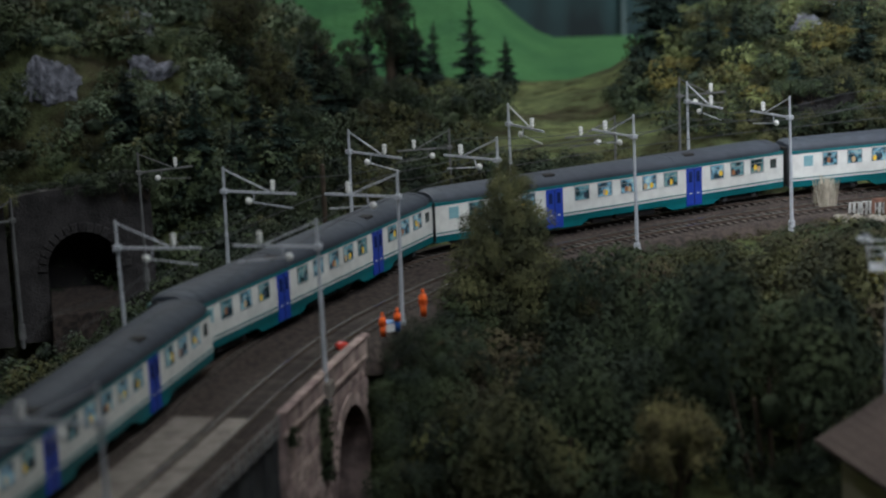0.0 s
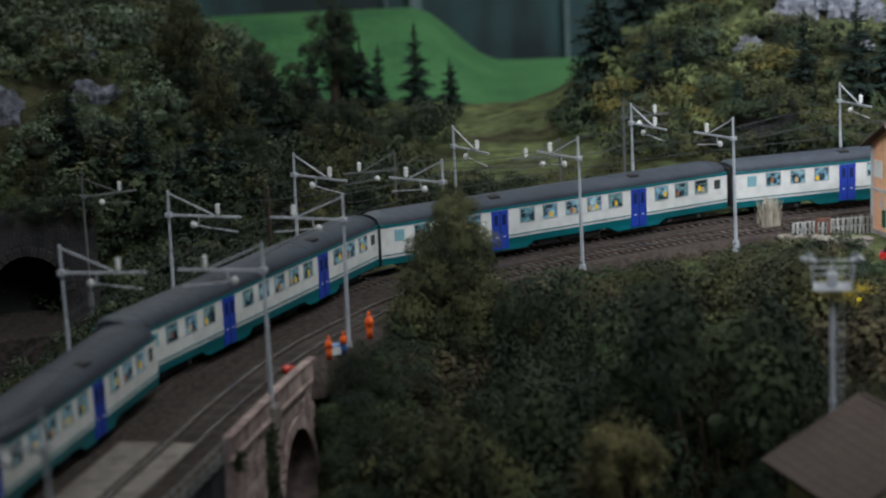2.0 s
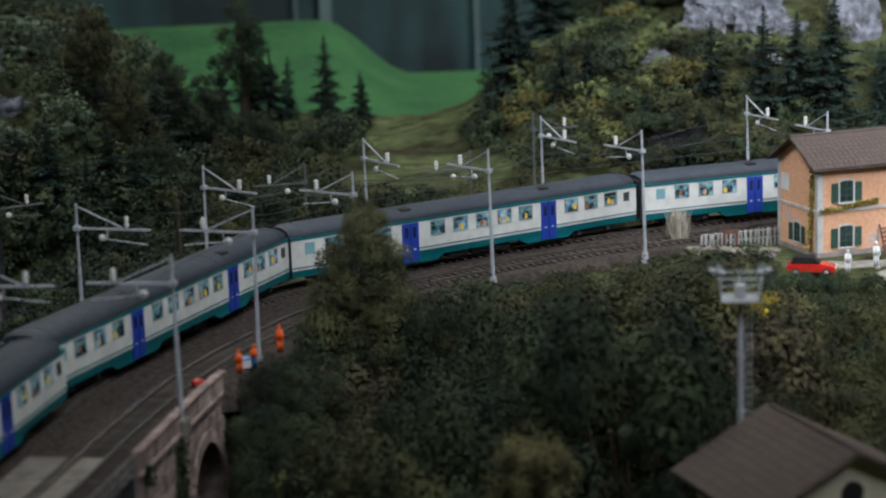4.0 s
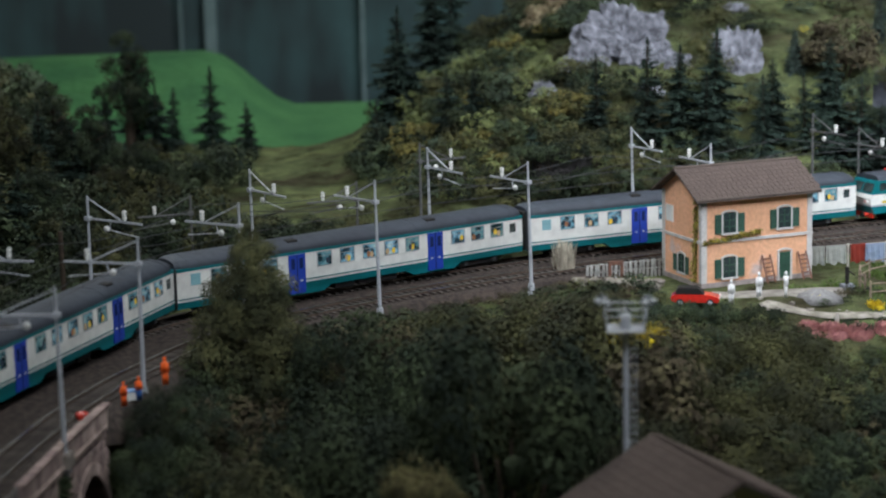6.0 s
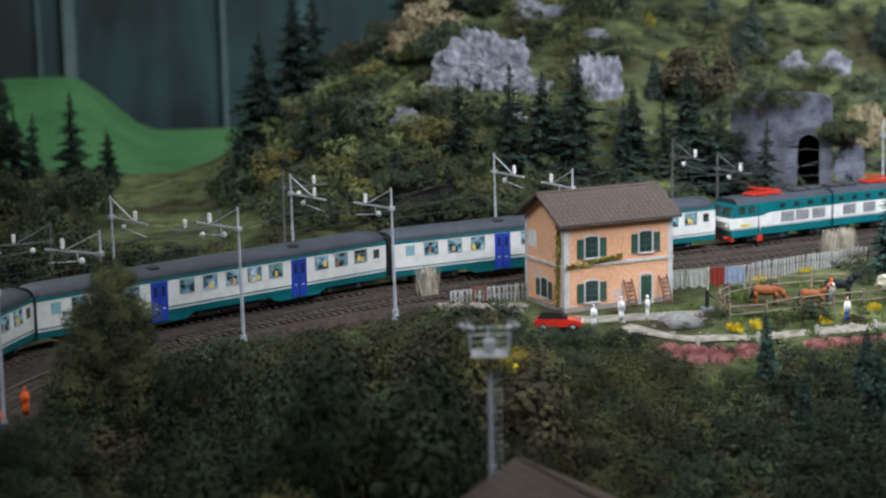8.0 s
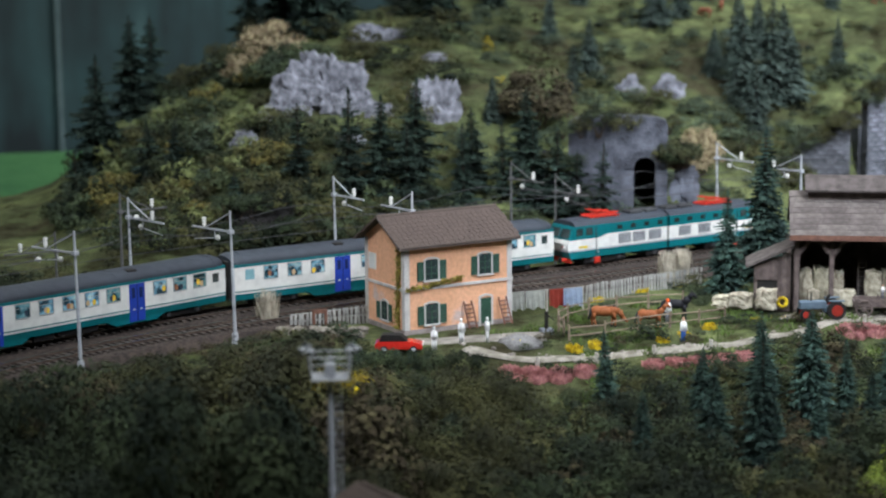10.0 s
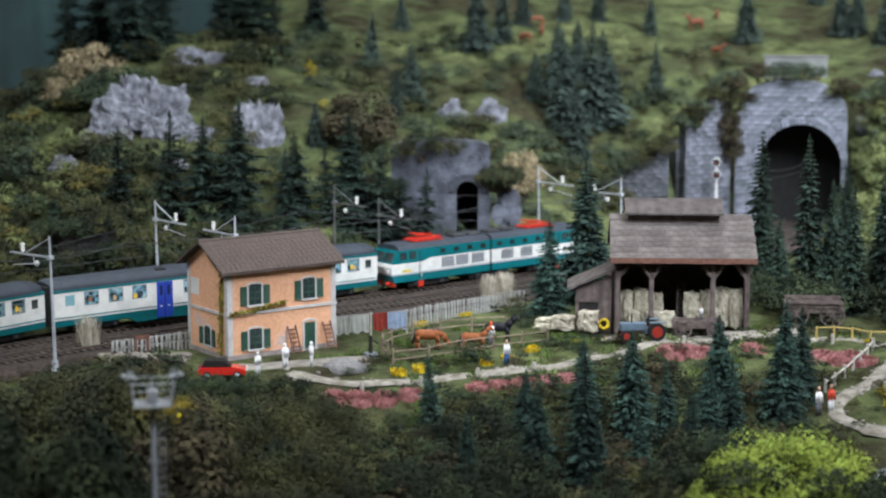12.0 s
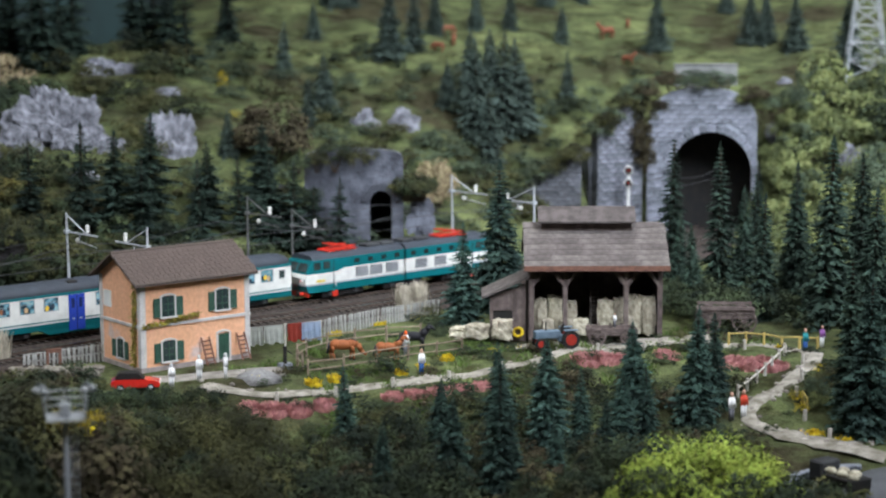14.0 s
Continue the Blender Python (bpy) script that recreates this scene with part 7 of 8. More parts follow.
STRAWGRASS = surface("pampas", (0.55, 0.5, 0.4), (0.38, 0.34, 0.27), 0.6, 1, 0, island=0.25)
for k, (x, y) in enumerate(((30.2, 150.6), (67.4, 157.2), (69.2, 158.0))):
    tufts("pampas_grass", x, y, 0.85, 240, 2.9, STRAWGRASS, "pale upright pampas grass tuft", "grass", k, 0.25)
for k, (x, y, r) in enumerate(((29.3, 149.2, 0.7), (32.2, 149, 0.9), (34.8, 147.6, 0.6), (49.9, 152.5, 0.8), (63.5, 153.8, 1.0), (58.5, 151.5, 0.9), (68, 156.3, 0.6), (50.4, 134.9, 0.9), (52.2, 135.2, 0.8), (57.4, 134.6, 0.8),
                               (59.5, 135.4, 0.6), (62, 136.2, 0.8), (68.8, 138.4, 0.9), (66.5, 137.4, 0.6), (78.9, 111.2, 0.9), (88.5, 129.6, 0.6), (46.5, 136.8, 0.4), (79.8, 108.9, 0.8))):
    tufts("yellow_flowers", x, y, r * 0.75, 120, 0.4, YELLOW, "patch of small yellow garden flowers", "flowers", 40 + k, 0.12, 0.07)
for k, (x, y, r) in enumerate(HEATHER):
    tufts("pink_heather", x, y, r * 1.15, 420, 0.48, PINK, "bed of low pink heather below the path", "flowers", 70 + k, 0.12, 0.09)
GRASS = surface("garden_grass", (0.1, 0.15, 0.035), (0.06, 0.09, 0.025), 1.0, 1, 0, island=0.4)
g = random.Random(8)
for k in range(70):
    x, y = g.uniform(46, 88), g.uniform(127, 149)
    if math.hypot(x - 78, y - 145) > 8 and math.hypot(x - 44, y - 147) > 6:
        tufts("grass_tuft", x, y, g.uniform(0.8, 1.8), 90, 0.45, GRASS, "tufts of short green garden grass", "grass", 100 + k, 0.2, 0.05)
small = []
for k in range(26):
    x, y = g.uniform(52, 70), g.uniform(146.5, 152.5)
    if y < 144 + (x - 50) * 0.55:
        small.append((x, y, g.uniform(0.5, 1.0), "low", 0.7))
for k in range(150):
    x, y = g.uniform(46, 90), g.uniform(126.5, 137.5)
    if np.min(np.hypot(PATHLINE[:, 0] - x, PATHLINE[:, 1] - y)) > 1.1 and all(math.hypot(x - u, y - v) > r + 0.8 for u, v, r in HEATHER):
        small.append((x, y, g.uniform(0.35, 0.95), g.choice(("low", "olive", "green", "rust", "low")), 0.75))
for k in range(60):
    q = PATHLINE[g.randrange(4, len(PATHLINE) - 8)]
    small.append((q[0] + g.uniform(-1.2, 1.2), q[1] - g.uniform(1.3, 2.6), g.uniform(0.4, 0.8), g.choice(("low", "olive", "green")), 0.7))
for k in range(10):
    small.append((49.5 + k * 0.9, 138.2 - 0.35 * k + g.uniform(-0.4, 0.4), g.uniform(0.4, 0.6), "low", 0.7))
thicket("small garden shrubs along path and paddock", small)

# single bushes and trees
for x, y, r in ((35.0, 135.4, 1.6), (37.0, 134.9, 1.5), (32.9, 136.2, 1.8), (39.0, 134.2, 1.5), (41.2, 133.0, 1.5)):
    shrub(x, y, r, "low", tall=1.1, z=0.35 - 1.65 * r)
for x, y, r, kind in ((83.4, 117.6, 1.0, "grey"), (85.2, 118.6, 1.2, "sage"), (87.2, 120.2, 1.3, "low"), (82.0, 115.4, 0.9, "creeper"), (84.2, 114.8, 1.3, "grey"), (86.6, 116.4, 1.5, "sage"), (85.8, 112.2, 1.7, "grey"), (88.4, 113.8, 1.6, "low"),
                      (84.0, 110.0, 1.2, "grey"), (89.6, 117.6, 1.5, "grey"), (81.2, 116.7, 0.7, "gorse"), (80.6, 115.2, 0.6, "gorse"), (86.4, 121.4, 0.6, "gorse"), (90.6, 121.0, 1.3, "low")):
    shrub(x, y, r, kind, tall=0.95)
x, y, z = polar(32.4, 122)
shrub(x, y, 5.0, "lime", z=z - 2.4, tall=0.85)
shrub(x - 4.2, y - 1.0, 4.2, "lime", z=z - 2.6, tall=0.95)
shrub(11.8, 98.3, 2.55, "tan", z=-4.3, tall=1.25)
shrub(29.6, 119.4, 1.3, "gorse", z=0.6)
shrub(28.0, 119.8, 1.2, "gorse", z=1.0)
shrub(30.3, 124.0, 1.7, "olive", z=-1.4)
shrub(66.6, 189.6, 4.0, "rust", tall=1.0)
shrub(43.6, 212, 3.9, "dry", tall=0.9)
shrub(40.4, 210, 2.6, "dry", tall=0.9)
shrub(82.5, 184, 2.2, "dry", tall=1.6)
shrub(67.4, 208.4, 0.9, "gorse", tall=1.8)
shrub(66, 199.5, 0.7, "gorse")

tx0, ty0, tz0 = polar(1.95, 125.5)
tree = thing("ivy_tree", tx0, ty0, tz0, 0, "tall shaggy ivy-covered tree beside the line", "tree")
part("trunk", rod(bmesh.new(), (0, 0, -1), (0.2, 0, 8.8 - tz0), 0.35, 0.06, 8), BARK, tree)
bm = bmesh.new()
for k in range(9):
    a = k * 2.4
    rod(bm, (0, 0, 2 + 0.9 * k), (1.6 * math.cos(a), 1.6 * math.sin(a), 3 + 0.9 * k), 0.12, 0.04, 5)
part("limbs", bm, BARK, tree)
for k, (dx, z, r, t) in enumerate(((0.1, 7.4, 0.75, 1.7), (-0.15, 6.0, 1.3, 1.3), (0.25, 4.6, 1.8, 1.3), (-0.5, 3.2, 2.1, 1.2), (0.6, 2.6, 2.3, 1.2), (-0.9, 1.6, 2.4, 1.2), (0.3, 1.2, 2.7, 1.1), (1.3, 0.4, 2.5, 1.0), (-1.7, 0.0, 2.5, 1.0), (0.2, -0.8, 2.9, 1.0), (2.1, -1.4, 2.4, 1.1),
                                   (-2.5, -2.2, 2.5, 1.1), (0.0, -3.2, 3.0, 1.0), (2.6, -3.6, 2.6, 1.0))):
    if ("ivy", k % 3) not in SHRUBS:
        SHRUBS["ivy", k % 3] = leaf_mesh("foliage", 500 + k, 3.0, 2.5, 32, 180, 0.108, IVY)
    o = part("crown", SHRUBS["ivy", k % 3], None, tree, at=(dx, -0.25 * r, z - tz0, 0, 0, 40 * k))
    o.scale = (r / 3.0, r / 3.0, r * t / 3.0)


# ---- figures, animals, vehicles: plain small shapes ----
def plain(name, c1, c2=None):
    return surface(name, c1, c2 or tuple(0.8 * v for v in c1), 0.5, 0.6, 0.05)


SKIN = plain("figure_skin", (0.5, 0.3, 0.22))
HUES = {"white": (0.75, 0.75, 0.75), "orange": (0.85, 0.13, 0.02), "blue": (0.03, 0.1, 0.3), "red": (0.55, 0.06, 0.03), "grey": (0.16, 0.16, 0.18), "teal": (0.02, 0.2, 0.22), "purple": (0.25, 0.1, 0.3), "black": (0.02, 0.02, 0.025)}


def figurine(x, y, top, legs, lab, h=2.05, z=None, head=None, turn=0.0, group="figurines of the layout"):
    bm = bmesh.new()
    k = h / 2.05
    rod(bm, (-0.13, 0, 0), (-0.13, 0, 0.95), 0.13, 0.15, 8)
    rod(bm, (0.13, 0.05, 0), (0.13, 0, 0.95), 0.13, 0.15, 8)
    rod(bm, (0, 0, 0.85), (0, 0, 1.58), 0.2, 0.25, 10, 1)
    for s in (-1, 1):
        rod(bm, (s * 0.23, 0, 1.5), (s * 0.31, -0.14, 0.9), 0.09, 0.08, 6, 1)
    ball(bm, (0, 0, 1.78), 0.155, 2, (1, 1, 1.2), 2)
    bmesh.ops.scale(bm, vec=(0.8 * k, 0.8 * k, k), verts=bm.verts)
    ob = part("figurine", bm, [plain("cloth_" + legs, HUES[legs]), plain("cloth_" + top, HUES[top]), plain("cloth_" + head, HUES[head]) if head else SKIN], smooth=True)
    z = ground_z(x, y) if z is None else z
    ob.matrix_basis = pose(x * 0.01, y * 0.01, z * 0.01, 0, 0, turn)
    return tagged(ob, lab, "figurine", group)


figurine(-3.9, 116.6, "orange", "orange", "small orange plastic worker figurine beside the track", z=0.0, head="orange", h=1.6)
figurine(-3.0, 117.6, "orange", "blue", "small orange and blue worker figurine beside the track", z=0.0, head="orange", h=1.6)
figurine(-1.4, 120.4, "orange", "orange", "small all-orange worker figurine beside the track", z=0.2, head="orange", h=1.9)
figurine(40.0, 137.0, "white", "white", "small white painter figurine by the red car", head="white", h=1.9)
figurine(42.4, 137.9, "white", "white", "small white painter figurine before the house", head="white")
figurine(44.3, 137.4, "white", "white", "small white painter figurine at the green door", head="white", turn=60)
figurine(58.9, 134.2, "white", "blue", "figurine in white shirt by the paddock fence")
figurine(60.7, 141.4, "white", "grey", "figurine in white shirt among the horses", head="orange")
figurine(75.5, 116.6, "white", "grey", "white figurine walking on the garden path", h=2.2)
figurine(76.4, 116.4, "red", "white", "red and white figurine walking on the path", h=2.2)
figurine(89.0, 127.0, "teal", "blue", "teal and blue figurine by the yellow rail", h=2.0)
figurine(91.6, 128.4, "purple", "white", "purple figurine standing by the yellow rail", h=1.9)
figurine(34.6, 144.6, "red", "orange", "small red figurine on the garden edging", h=1.0)
figurine(77.0, 136.4, "white", "grey", "small pale figurine on the farm trailer", h=1.2, z=1.25)


def horse(x, y, mt, turn, lab, h=1.0, graze=False, mane=None, group="horse figurines in the paddock", cat="horse figurine"):
    """A small cast animal figure: barrel, rump, arched neck, jointed legs."""
    bm = bmesh.new()
    ball(bm, (0, 0, 1.42), 0.62, 2, (1.5, 0.68, 0.78))
    ball(bm, (-0.72, 0, 1.48), 0.52, 2, (1.05, 0.8, 0.95))
    ball(bm, (0.72, 0, 1.42), 0.48, 2, (0.95, 0.75, 1.05))
    for sx, kx in ((-0.95, -1.08), (0.8, 0.84)):
        for sy, dx in ((-0.2, 0.12), (0.2, -0.12)):
            rod(bm, (sx, sy, 1.35), (kx + dx, sy, 0.72), 0.2, 0.12, 7)
            rod(bm, (kx + dx, sy, 0.72), (sx + dx * 1.4, sy, 0.08), 0.11, 0.08, 6)
            rod(bm, (sx + dx * 1.4 - 0.03, sy, 0), (sx + dx * 1.4 + 0.06, sy, 0.12), 0.13, 0.1, 6, 1)
    mid, hd = ((1.35, 0, 1.45), (1.65, 0, 0.85)) if graze else ((1.3, 0, 2.0), (1.55, 0, 2.45))
    rod(bm, (0.8, 0, 1.55), mid, 0.38, 0.26, 8)
    rod(bm, mid, hd, 0.27, 0.2, 8)
    rod(bm, hd, (hd[0] + 0.45, 0, hd[2] - 0.38), 0.2, 0.11, 8)
    for s in (-0.08, 0.08):
        rod(bm, (hd[0], s, hd[2] + 0.12), (hd[0] - 0.03, s, hd[2] + 0.36), 0.06, 0.02, 5)
    rod(bm, (-1.22, 0, 1.65), (-1.5, 0, 0.65), 0.13, 0.07, 6, 1)
    rod(bm, (0.75, 0, 1.95), (mid[0] - 0.12, 0, mid[2] + 0.24), 0.1, 0.09, 6, 1)
    rod(bm, (mid[0] - 0.12, 0, mid[2] + 0.24), (hd[0] - 0.05, 0, hd[2] + 0.2), 0.09, 0.06, 6, 1)
    bmesh.ops.scale(bm, vec=(h,) * 3, verts=bm.verts)
    ob = part("horse_figurine" if cat.startswith("horse") else "cow_figurine", bm, [mt, mane or mt], smooth=True)
    ob.matrix_basis = pose(x * 0.01, y * 0.01, ground_z(x, y) * 0.01, 0, 0, turn)
    return tagged(ob, lab, cat, group)


COWBROWN = plain("cow_brown", (0.22, 0.075, 0.04))
BAY, JET = plain("bay_brown", (0.28, 0.088, 0.03)), plain("jet_black", (0.015, 0.015, 0.02))
horse(55.4, 141.6, BAY, -20, "bay brown horse figurine grazing in the paddock", 0.86, True, JET)
horse(58.0, 138.6, BAY, -15, "bay brown horse figurine standing by the fence", 0.8, False, JET)
horse(61.9, 142.6, JET, -30, "black horse figurine standing in the paddock", 0.85, False)
for k, (x, y) in enumerate(((103.1, 226.1), (101.9, 221.7), (99.1, 220.2), (122.9, 220.6), (128.5, 224.9), (119.6, 209.2))):
    horse(x, y, COWBROWN, 60 * k, "brown cow figurine on the hillside meadow", 0.62 if k != 3 else 0.8, k % 2 == 0, group="cow figurines on the meadow", cat="cow figurine")


def wheel(ob, x, y, r, w, rim, hub="hub"):
    t = part("wheel", rod(bmesh.new(), (x, y - w / 2, r), (x, y + w / 2, r), r, n=18), BLACK, ob, at=None)
    part("rim", rod(bmesh.new(), (x, y - w / 2 - 0.03, r), (x, y + w / 2 + 0.03, r), r * 0.62, n=14), rim, t)


CARRED = surface("car_red", (0.6, 0.03, 0.02), (0.5, 0.025, 0.018), 3, 0.25, 0.0, coat=0.5)
car = thing("parked_car", 37.4, 137.4, ground_z(37.4, 137.4) + 0.12, -18, "small red hatchback car parked before the house", "car", scale=0.78)
side = [(-2.2, 0.35), (2.2, 0.35), (2.3, 0.8), (1.5, 1.05), (0.75, 1.12), (-1.9, 1.12), (-2.3, 0.9)]
bm = prism(bmesh.new(), side, -0.9, 0.9, "y")
bmesh.ops.bevel(bm, geom=bm.edges[:], offset=0.07, segments=2, affect="EDGES")
part("body", bm, CARRED, car)
bm = prism(bmesh.new(), [(-1.95, 1.1), (0.9, 1.1), (0.2, 1.72), (-1.6, 1.75)], -0.78, 0.78, "y")
bmesh.ops.bevel(bm, geom=bm.edges[:], offset=0.06, segments=2, affect="EDGES")
part("cabin", bm, BLACK, car, "dark glazed cabin")
for x in (-1.4, 1.4):
    for y in (-0.82, 0.82):
        wheel(car, x, y, 0.36, 0.22, STEEL)
for y in (-0.6, 0.6):
    part("headlight", boxed(2.2, 2.32, y - 0.2, y + 0.2, 0.72, 0.9, 0.03), PORCELAIN, car)

TRACTORBLUE = plain("tractor_blue", (0.11, 0.155, 0.2))
RUSTRED = plain("wheel_red", (0.3, 0.025, 0.015))
tr = thing("tractor", 70.8, 134.6, ground_z(70.8, 134.6) + 0.12, 168, "old blue-grey tractor with red wheels", "tractor")
part("bonnet", boxed(-0.2, 1.9, -0.35, 0.35, 0.75, 1.4, 0.08), TRACTORBLUE, tr)
part("gearbox", boxed(-1.2, 0, -0.3, 0.3, 0.5, 1.0, 0.05), TRACTORBLUE, tr)
part("seat", boxed(-1.1, -0.6, -0.3, 0.3, 1.2, 1.4, 0.05), BLACK, tr)
part("steering_wheel", rod(bmesh.new(), (-0.45, 0, 1.65), (-0.38, 0, 1.7), 0.25, n=12), BLACK, tr)
part("exhaust", rod(bmesh.new(), (1.0, 0.2, 1.4), (1.0, 0.2, 2.1), 0.06, n=6), BLACK, tr)
for y in (-0.75, 0.75):
    wheel(tr, -0.9, y, 0.72, 0.36, RUSTRED)
    wheel(tr, 1.5, y * 0.8, 0.42, 0.22, RUSTRED)
    part("fender", boxed(-1.5, -0.3, y - 0.2, y + 0.2, 1.42, 1.5, 0.02), TRACTORBLUE, tr)


def farm_wagon(x, y, turn, L, W, z0, side, lab, slats, z=None):
    ob = thing("farm_wagon", x, y, ground_z(x, y) + 0.1 if z is None else z, turn, lab, "wagon", "farm wagons")
    part("bed", boxed(-L / 2, L / 2, -W / 2, W / 2, z0, z0 + 0.15), TIMBER, ob)
    for s in (-1, 1):
        for k in range(slats):
            zz = z0 + 0.2 + k * side / slats
            part("side_board", boxed(-L / 2, L / 2, s * (W / 2 + 0.16 * k) - 0.05, s * (W / 2 + 0.16 * k) + 0.05, zz, zz + side / slats * 0.75), TIMBER, ob)
        for k in range(5):
            u = -L / 2 + 0.2 + k * (L - 0.4) / 4
            part("stake", boxed(u - 0.06, u + 0.06, s * (W / 2 + 0.15) - 0.05, s * (W / 2 + 0.15) + 0.05, z0, z0 + side + 0.2), TIMBER, ob)
        part("end_board", boxed(s * L / 2 - 0.05, s * L / 2 + 0.05, -W / 2, W / 2, z0 + 0.15, z0 + side * 0.8), TIMBER, ob)
        for u in (-L * 0.32, L * 0.32):
            bm = bmesh.new()
            r = z0 * 0.85
            for k in range(16):
                a, b = 2 * math.pi * k / 16, 2 * math.pi * (k + 1) / 16
                rod(bm, (u + r * math.cos(a), s * (W / 2 + 0.1), r + r * math.sin(a)), (u + r * math.cos(b), s * (W / 2 + 0.1), r + r * math.sin(b)), 0.08, n=5)
                if k % 2 == 0:
                    rod(bm, (u, s * (W / 2 + 0.1), r), (u + r * math.cos(a), s * (W / 2 + 0.1), r + r * math.sin(a)), 0.04, n=4)
            part("wheel", bm, TIMBER, ob, "spoked wooden wheel")
    return ob


farm_wagon(76.6, 136.2, -22, 4.0, 1.6, 0.75, 0.5, "low grey flat farm trailer before the barn", 1)
farm_wagon(87.8, 136.8, -28, 4.6, 2.0, 1.15, 0.95, "old grey wooden rack wagon with spoked wheels", 3)

# laundry, screen, pump, heap
CLOTH = plain("white_cloth", (0.62, 0.64, 0.6)), plain("red_cloth", (0.42, 0.07, 0.05)), plain("pale_blue_cloth", (0.42, 0.52, 0.68))
ln = thing("washing_line", 49.2, 147.6, ground_z(49.2, 147.6), 4, "washing line with white, red and pale blue sheets", "washing line")
for x in (0, 3.6, 6.8):
    part("post", rod(bmesh.new(), (x, 0, -0.3), (x, 0, 2.1), 0.08, n=6), POSTWOOD, ln)
part("line", rod(bmesh.new(), (0, 0, 2.0), (6.8, 0, 2.0), 0.03, n=4), POSTWOOD, ln)
for x0, x1, mt in ((0.2, 1.6, 0), (1.7, 3.4, 0), (3.8, 5.3, 1), (5.0, 6.7, 2)):
    bm = bmesh.new()
    n = 12
    yy = -0.12 if mt == 2 else 0.0
    top = [bm.verts.new((x0 + (x1 - x0) * k / n, yy - 0.05, 2.04)) for k in range(n + 1)]
    low = [bm.verts.new((x0 + (x1 - x0) * k / n, yy - 0.05 + 0.1 * math.sin(k * 1.9), 0.55 + 0.1 * math.sin(k))) for k in range(n + 1)]
    for k in range(n):
        bm.faces.new((top[k], top[k + 1], low[k + 1], low[k]))
    bmesh.ops.solidify(bm, geom=bm.faces[:], thickness=0.04)
    part("sheet", bm, CLOTH[mt], ln, ("white hanging sheet", "red hanging sheet", "pale blue hanging sheet")[mt])
pump = thing("hand_pump", 49.8, 139.6, ground_z(49.8, 139.6), 0, "small dark garden pump on a stone base", "pump")
part("base", boxed(-0.5, 0.5, -0.4, 0.4, -0.3, 0.6, 0.05), STONE, pump)
part("column", rod(bmesh.new(), (0, 0, 0.6), (0, 0, 1.9), 0.16, n=8), BLACK, pump)
part("lever", rod(bmesh.new(), (0, 0, 1.7), (0.6, -0.1, 1.2), 0.05, n=5), BLACK, pump)
bm = bmesh.new()
bmesh.ops.create_cone(bm, cap_ends=True, segments=28, radius1=2.3, radius2=0.5, depth=0.7)
for v in bm.verts:
    v.co += Vector((0.2 * noise.noise(v.co), 0.2 * noise.noise(v.co + Vector((5, 0, 0))), 0.1))
tagged(part("gravel_mound", bm, surface("grey_gravel", (0.25, 0.245, 0.245), (0.16, 0.157, 0.155), 0.25, 1, 1.0), at=(46.8, 137.4, ground_z(46.8, 137.4) - 0.02), smooth=True), "low heap of grey gravel before the house", "gravel heap")
fr = thing("timber_trellis", 33.6, 147.0, ground_z(33.6, 147.0), 5, "orange-brown wooden trellis by the picket fence", "trellis")
for x in (-0.5, 0.5):
    part("post", boxed(x - 0.1, x + 0.1, -0.1, 0.1, -0.3, 1.9), RAILWOOD, fr)
part("crossbar", boxed(-0.6, 0.6, -0.1, 0.1, 1.6, 1.9), RAILWOOD, fr)

# things beside the track
sg = thing("line_sign", *place(0.55, 3.8)[:2], 0, -5, "small green and white line-side sign", "sign")
part("post", rod(bmesh.new(), (0, 0, -0.8), (0, 0, 1.6), 0.06, n=6), STEEL, sg)
pl = part("plate", boxed(-0.42, 0.42, -0.1, -0.05, 1.2, 2.4, 0.02), PORCELAIN, sg)
part("green_field", boxed(-0.3, 0.3, -0.12, -0.1, 1.45, 2.15), plain("sign_green", (0.1, 0.55, 0.1)), pl)
bm = ball(bmesh.new(), (0, 0, 0.3), 0.4, 3, (1, 1, 0.75))
for v in bm.verts:
    v.co += 0.12 * Vector((noise.noise(v.co * 3), noise.noise(v.co * 3 + Vector((4, 0, 0))), 0))
tagged(part("red_sack", bm, RED, at=(-6.3, 113.6, 0.0), smooth=True), "bright red sack lying beside the track", "sack")
tl = thing("tool_crate", -3.4, 117.9, 0, 20, "pale blue-white tool crate beside the workers", "crate")
part("box", boxed(-0.45, 0.45, -0.3, 0.3, 0, 0.55, 0.04), PORCELAIN, tl)
part("lid", boxed(-0.5, 0.5, -0.34, 0.34, 0.55, 0.65, 0.03), plain("crate_blue", (0.2, 0.35, 0.6)), tl)
sig = thing("railway_signal", 107.0, 186.8, 0, -32, "white railway light signal before the tunnel", "signal")
part("post", rod(bmesh.new(), (0, 0, -0.6), (0, 0, 8.2), 0.16, n=8), PORCELAIN, sig)
for z in (6.3, 7.7):
    hd = part("signal_head", rod(bmesh.new(), (0, -0.3, z), (0, -0.12, z), 0.46, n=16), PORCELAIN, sig, "round white-rimmed signal head")
    tg = part("target", rod(bmesh.new(), (0, -0.34, z), (0, -0.3, z), 0.38, n=16), BLACK, hd)
    part("lamp", rod(bmesh.new(), (0, -0.38, z), (0, -0.34, z), 0.1, n=10), RED, hd)

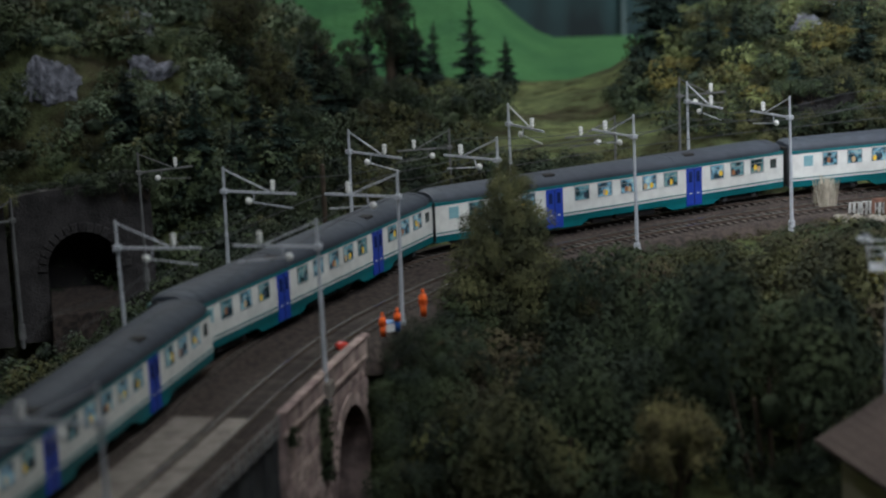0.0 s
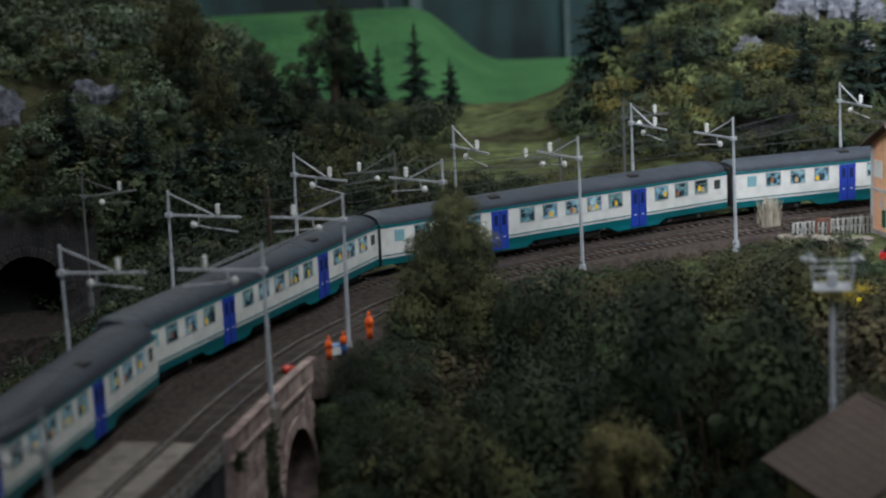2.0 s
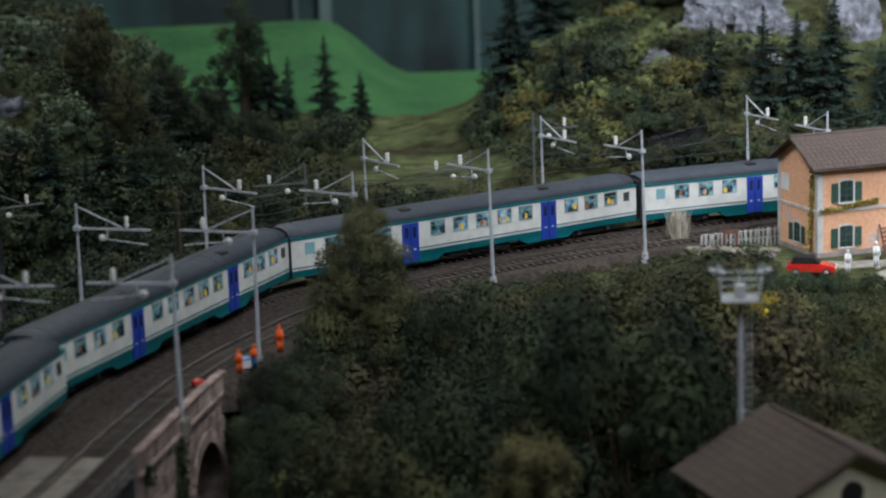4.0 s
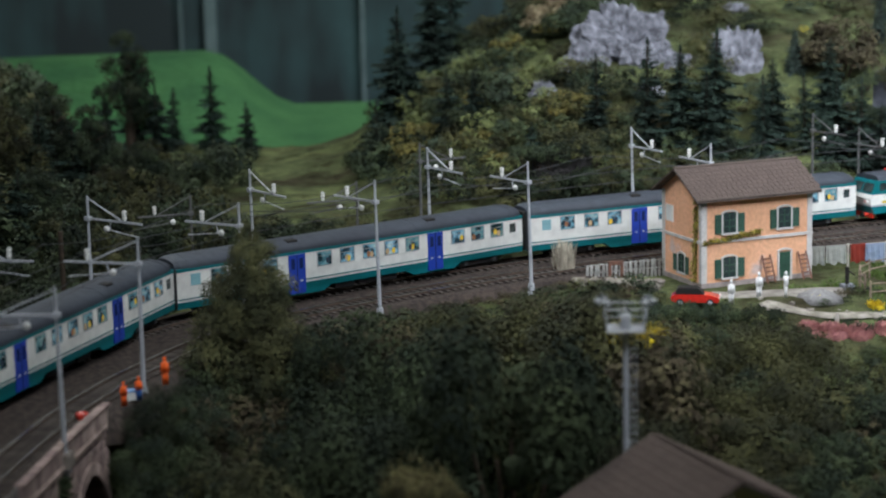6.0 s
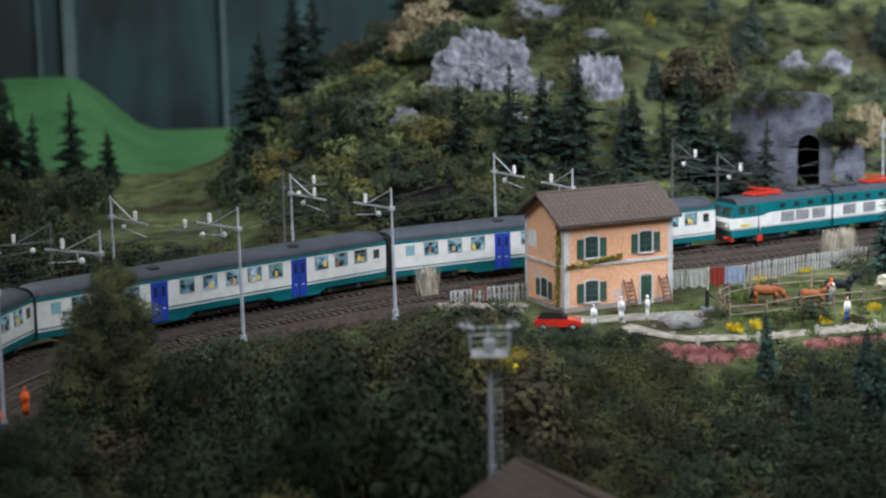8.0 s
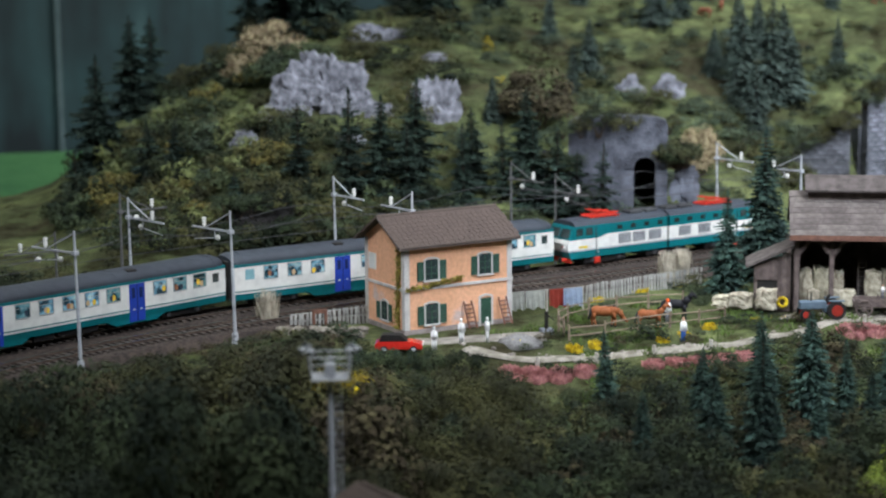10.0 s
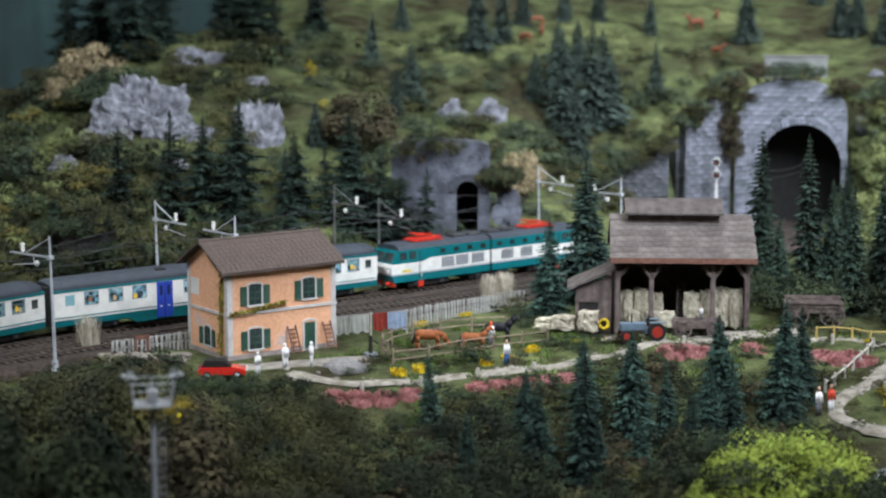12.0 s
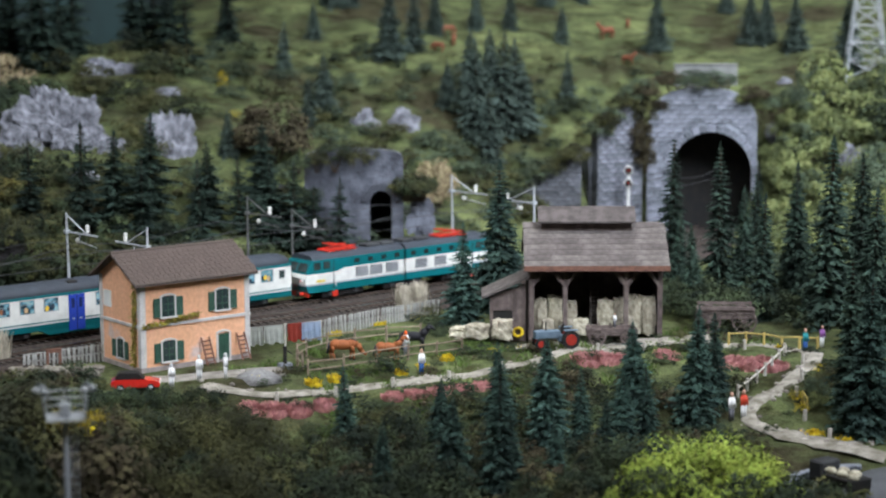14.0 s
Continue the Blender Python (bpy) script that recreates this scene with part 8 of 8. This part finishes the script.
# lattice pylon on the meadow
py = thing("lattice_pylon", 138.6, 187.2, ground_z(138.6, 187.2), -30, "grey steel lattice pylon on the hillside", "pylon")
PH, PW = 16.0, 2.4
for sx in (-1, 1):
    for sy in (-1, 1):
        part("leg", rod(bmesh.new(), (sx * PW, sy * PW, -0.5), (sx * 0.5, sy * 0.5, PH), 0.09, n=5), SILVER, py)
for k in range(8):
    a, b = k / 8, (k + 1) / 8
    wa, wb = PW + (0.5 - PW) * a, PW + (0.5 - PW) * b
    for (ux, uy), (vx, vy) in (((-1, -1), (1, -1)), ((1, -1), (1, 1)), ((1, 1), (-1, 1)), ((-1, 1), (-1, -1))):
        for p, q in (((ux * wa, uy * wa, PH * a), (vx * wb, vy * wb, PH * b)), ((vx * wa, vy * wa, PH * a), (ux * wb, uy * wb, PH * b)), ((ux * wb, uy * wb, PH * b), (vx * wb, vy * wb, PH * b))):
            part("brace", rod(bmesh.new(), p, q, 0.05, n=4), SILVER, py)

# lower road with its wall and a parked vehicle
ASPHALT = surface("asphalt", (0.1, 0.105, 0.115), (0.07, 0.073, 0.08), 2, 0.9, 0.4)
strip("road", [(66, 96), (71, 100.5), (76, 102.5), (82, 101)], 5.0, ASPHALT, "dark asphalt model road", "road", 0.35, rough=0.05)
strip("road_marking", [(68, 96.8), (72.5, 100.2), (77, 101.6), (82, 100.2)], 0.35, PORCELAIN, "worn white road line", "marking", 0.42, rough=0.1)
stw = thing("roadside_wall", 70, 103.5, ground_z(70, 103.5), 0, "low curved pale stone wall beside the road", "wall")
for k in range(16):
    a = radians(200 - k * 9)
    x, y = 75.5 - 70 + 4.8 * math.cos(a), 101.5 - 103.5 + 3.4 * math.sin(a)
    part("wall_stone", boxed(-0.42, 0.42, -0.2, 0.2, -1.0, 0.95, 0.06), STONE, stw, at=(x, y, 0, 0, 0, math.degrees(a) + 90))
van = thing("parked_truck", 74.3, 101.4, ground_z(74.3, 101.4) + 0.4, 100, "small dark open truck loaded with pale sacks", "truck")
part("bed", boxed(-1.6, 1.1, -0.9, 0.9, 0.5, 1.2, 0.05), BLACK, van)
part("cab", boxed(1.1, 2.3, -0.9, 0.9, 0.5, 1.9, 0.12), DARKSTEEL, van)
for k in range(5):
    part("sack", ball(bmesh.new(), (-1.2 + 0.5 * k, 0.35 * (-1) ** k, 1.35), 0.45, 2, (1, 0.8, 0.6)), STRAW, van)
for x in (-1.0, 1.6):
    for y in (-0.85, 0.85):
        wheel(van, x, y, 0.42, 0.25, STEEL)
for k in range(14):
    x, y = polar(random.Random(k).uniform(24, 33), random.Random(k + 50).uniform(112, 124))[:2]
    o = part("boulder", ball(bmesh.new(), (0, 0, 0.15), random.Random(k).uniform(0.25, 0.5), 1, (1, 0.8, 0.7)), ROCK, at=(x, y, ground_z(x, y)))
    tagged(o, "small pale boulder among the spruces", "boulder", "boulders among the spruces")


# ---- overhead wires ----
def wire(d, z, sag, lab):
    bm = bmesh.new()
    rings = []
    for q in range(40, len(LINE) - 60, 5):
        p, l = LINE[q] + LEFT[q] * d, LEFT[q] * 0.028
        h = z - sag * math.sin(math.pi * ((q * 0.5) % 18) / 18)
        rings.append([bm.verts.new(v) for v in ((p[0] + l[0], p[1] + l[1], h), (p[0], p[1], h + 0.028), (p[0] - l[0], p[1] - l[1], h), (p[0], p[1], h - 0.028))])
    for a, b in zip(rings, rings[1:]):
        for k in range(4):
            bm.faces.new((a[k], a[(k + 1) % 4], b[(k + 1) % 4], b[k]))
    bmesh.ops.recalc_face_normals(bm, faces=bm.faces)
    return tagged(part("overhead_wire", bm, DARKSTEEL), lab, "wire", "overhead wires of the line")


for d in (0.0, -SPACING):
    wire(d, 6.7, 0.0, "thin dark contact wire over the track")
    wire(d, 8.3, 1.0, "thin dark sagging catenary wire over the track")

# ---- sleepers, nearest as pieces ----
sl = mesh_of("sleeper", boxed(-0.15, 0.15, -1.45, 1.45, 0.02, 0.15, 0.02), SLEEPER)
rest = {0: [], 1: []}
count = 0
for t, d, ob in ((1, -SPACING, track_front), (0, 0.0, track_back)):
    for s in np.arange(2, ARC[-1] - 30, 0.72):
        i = int(s / 0.5)
        p = LINE[i] + LEFT[i] * (d - (front_shift(i) if t == 1 else 0.0)) + HEAD[i] * (s - ARC[i])
        h = math.degrees(math.atan2(HEAD[i, 1], HEAD[i, 0]))
        if t == 1 and 62 < p[1] < 150 and p[0] < 40:
            part("sleeper", sl, None, ob, at=(p[0], p[1], random.uniform(-0.02, 0.02), 0, 0, h + random.uniform(-1.5, 1.5)))
        else:
            rest[t].append((p, h))
for t, ob in ((1, track_front), (0, track_back)):
    bm = bmesh.new()
    for p, h in rest[t]:
        box(bm, -0.15, 0.15, -1.45, 1.45, 0.02, 0.15, m=pose(p[0], p[1], 0, 0, 0, h))
    tagged(part("sleeper_bed", bm, SLEEPER, ob), kind="stuff")
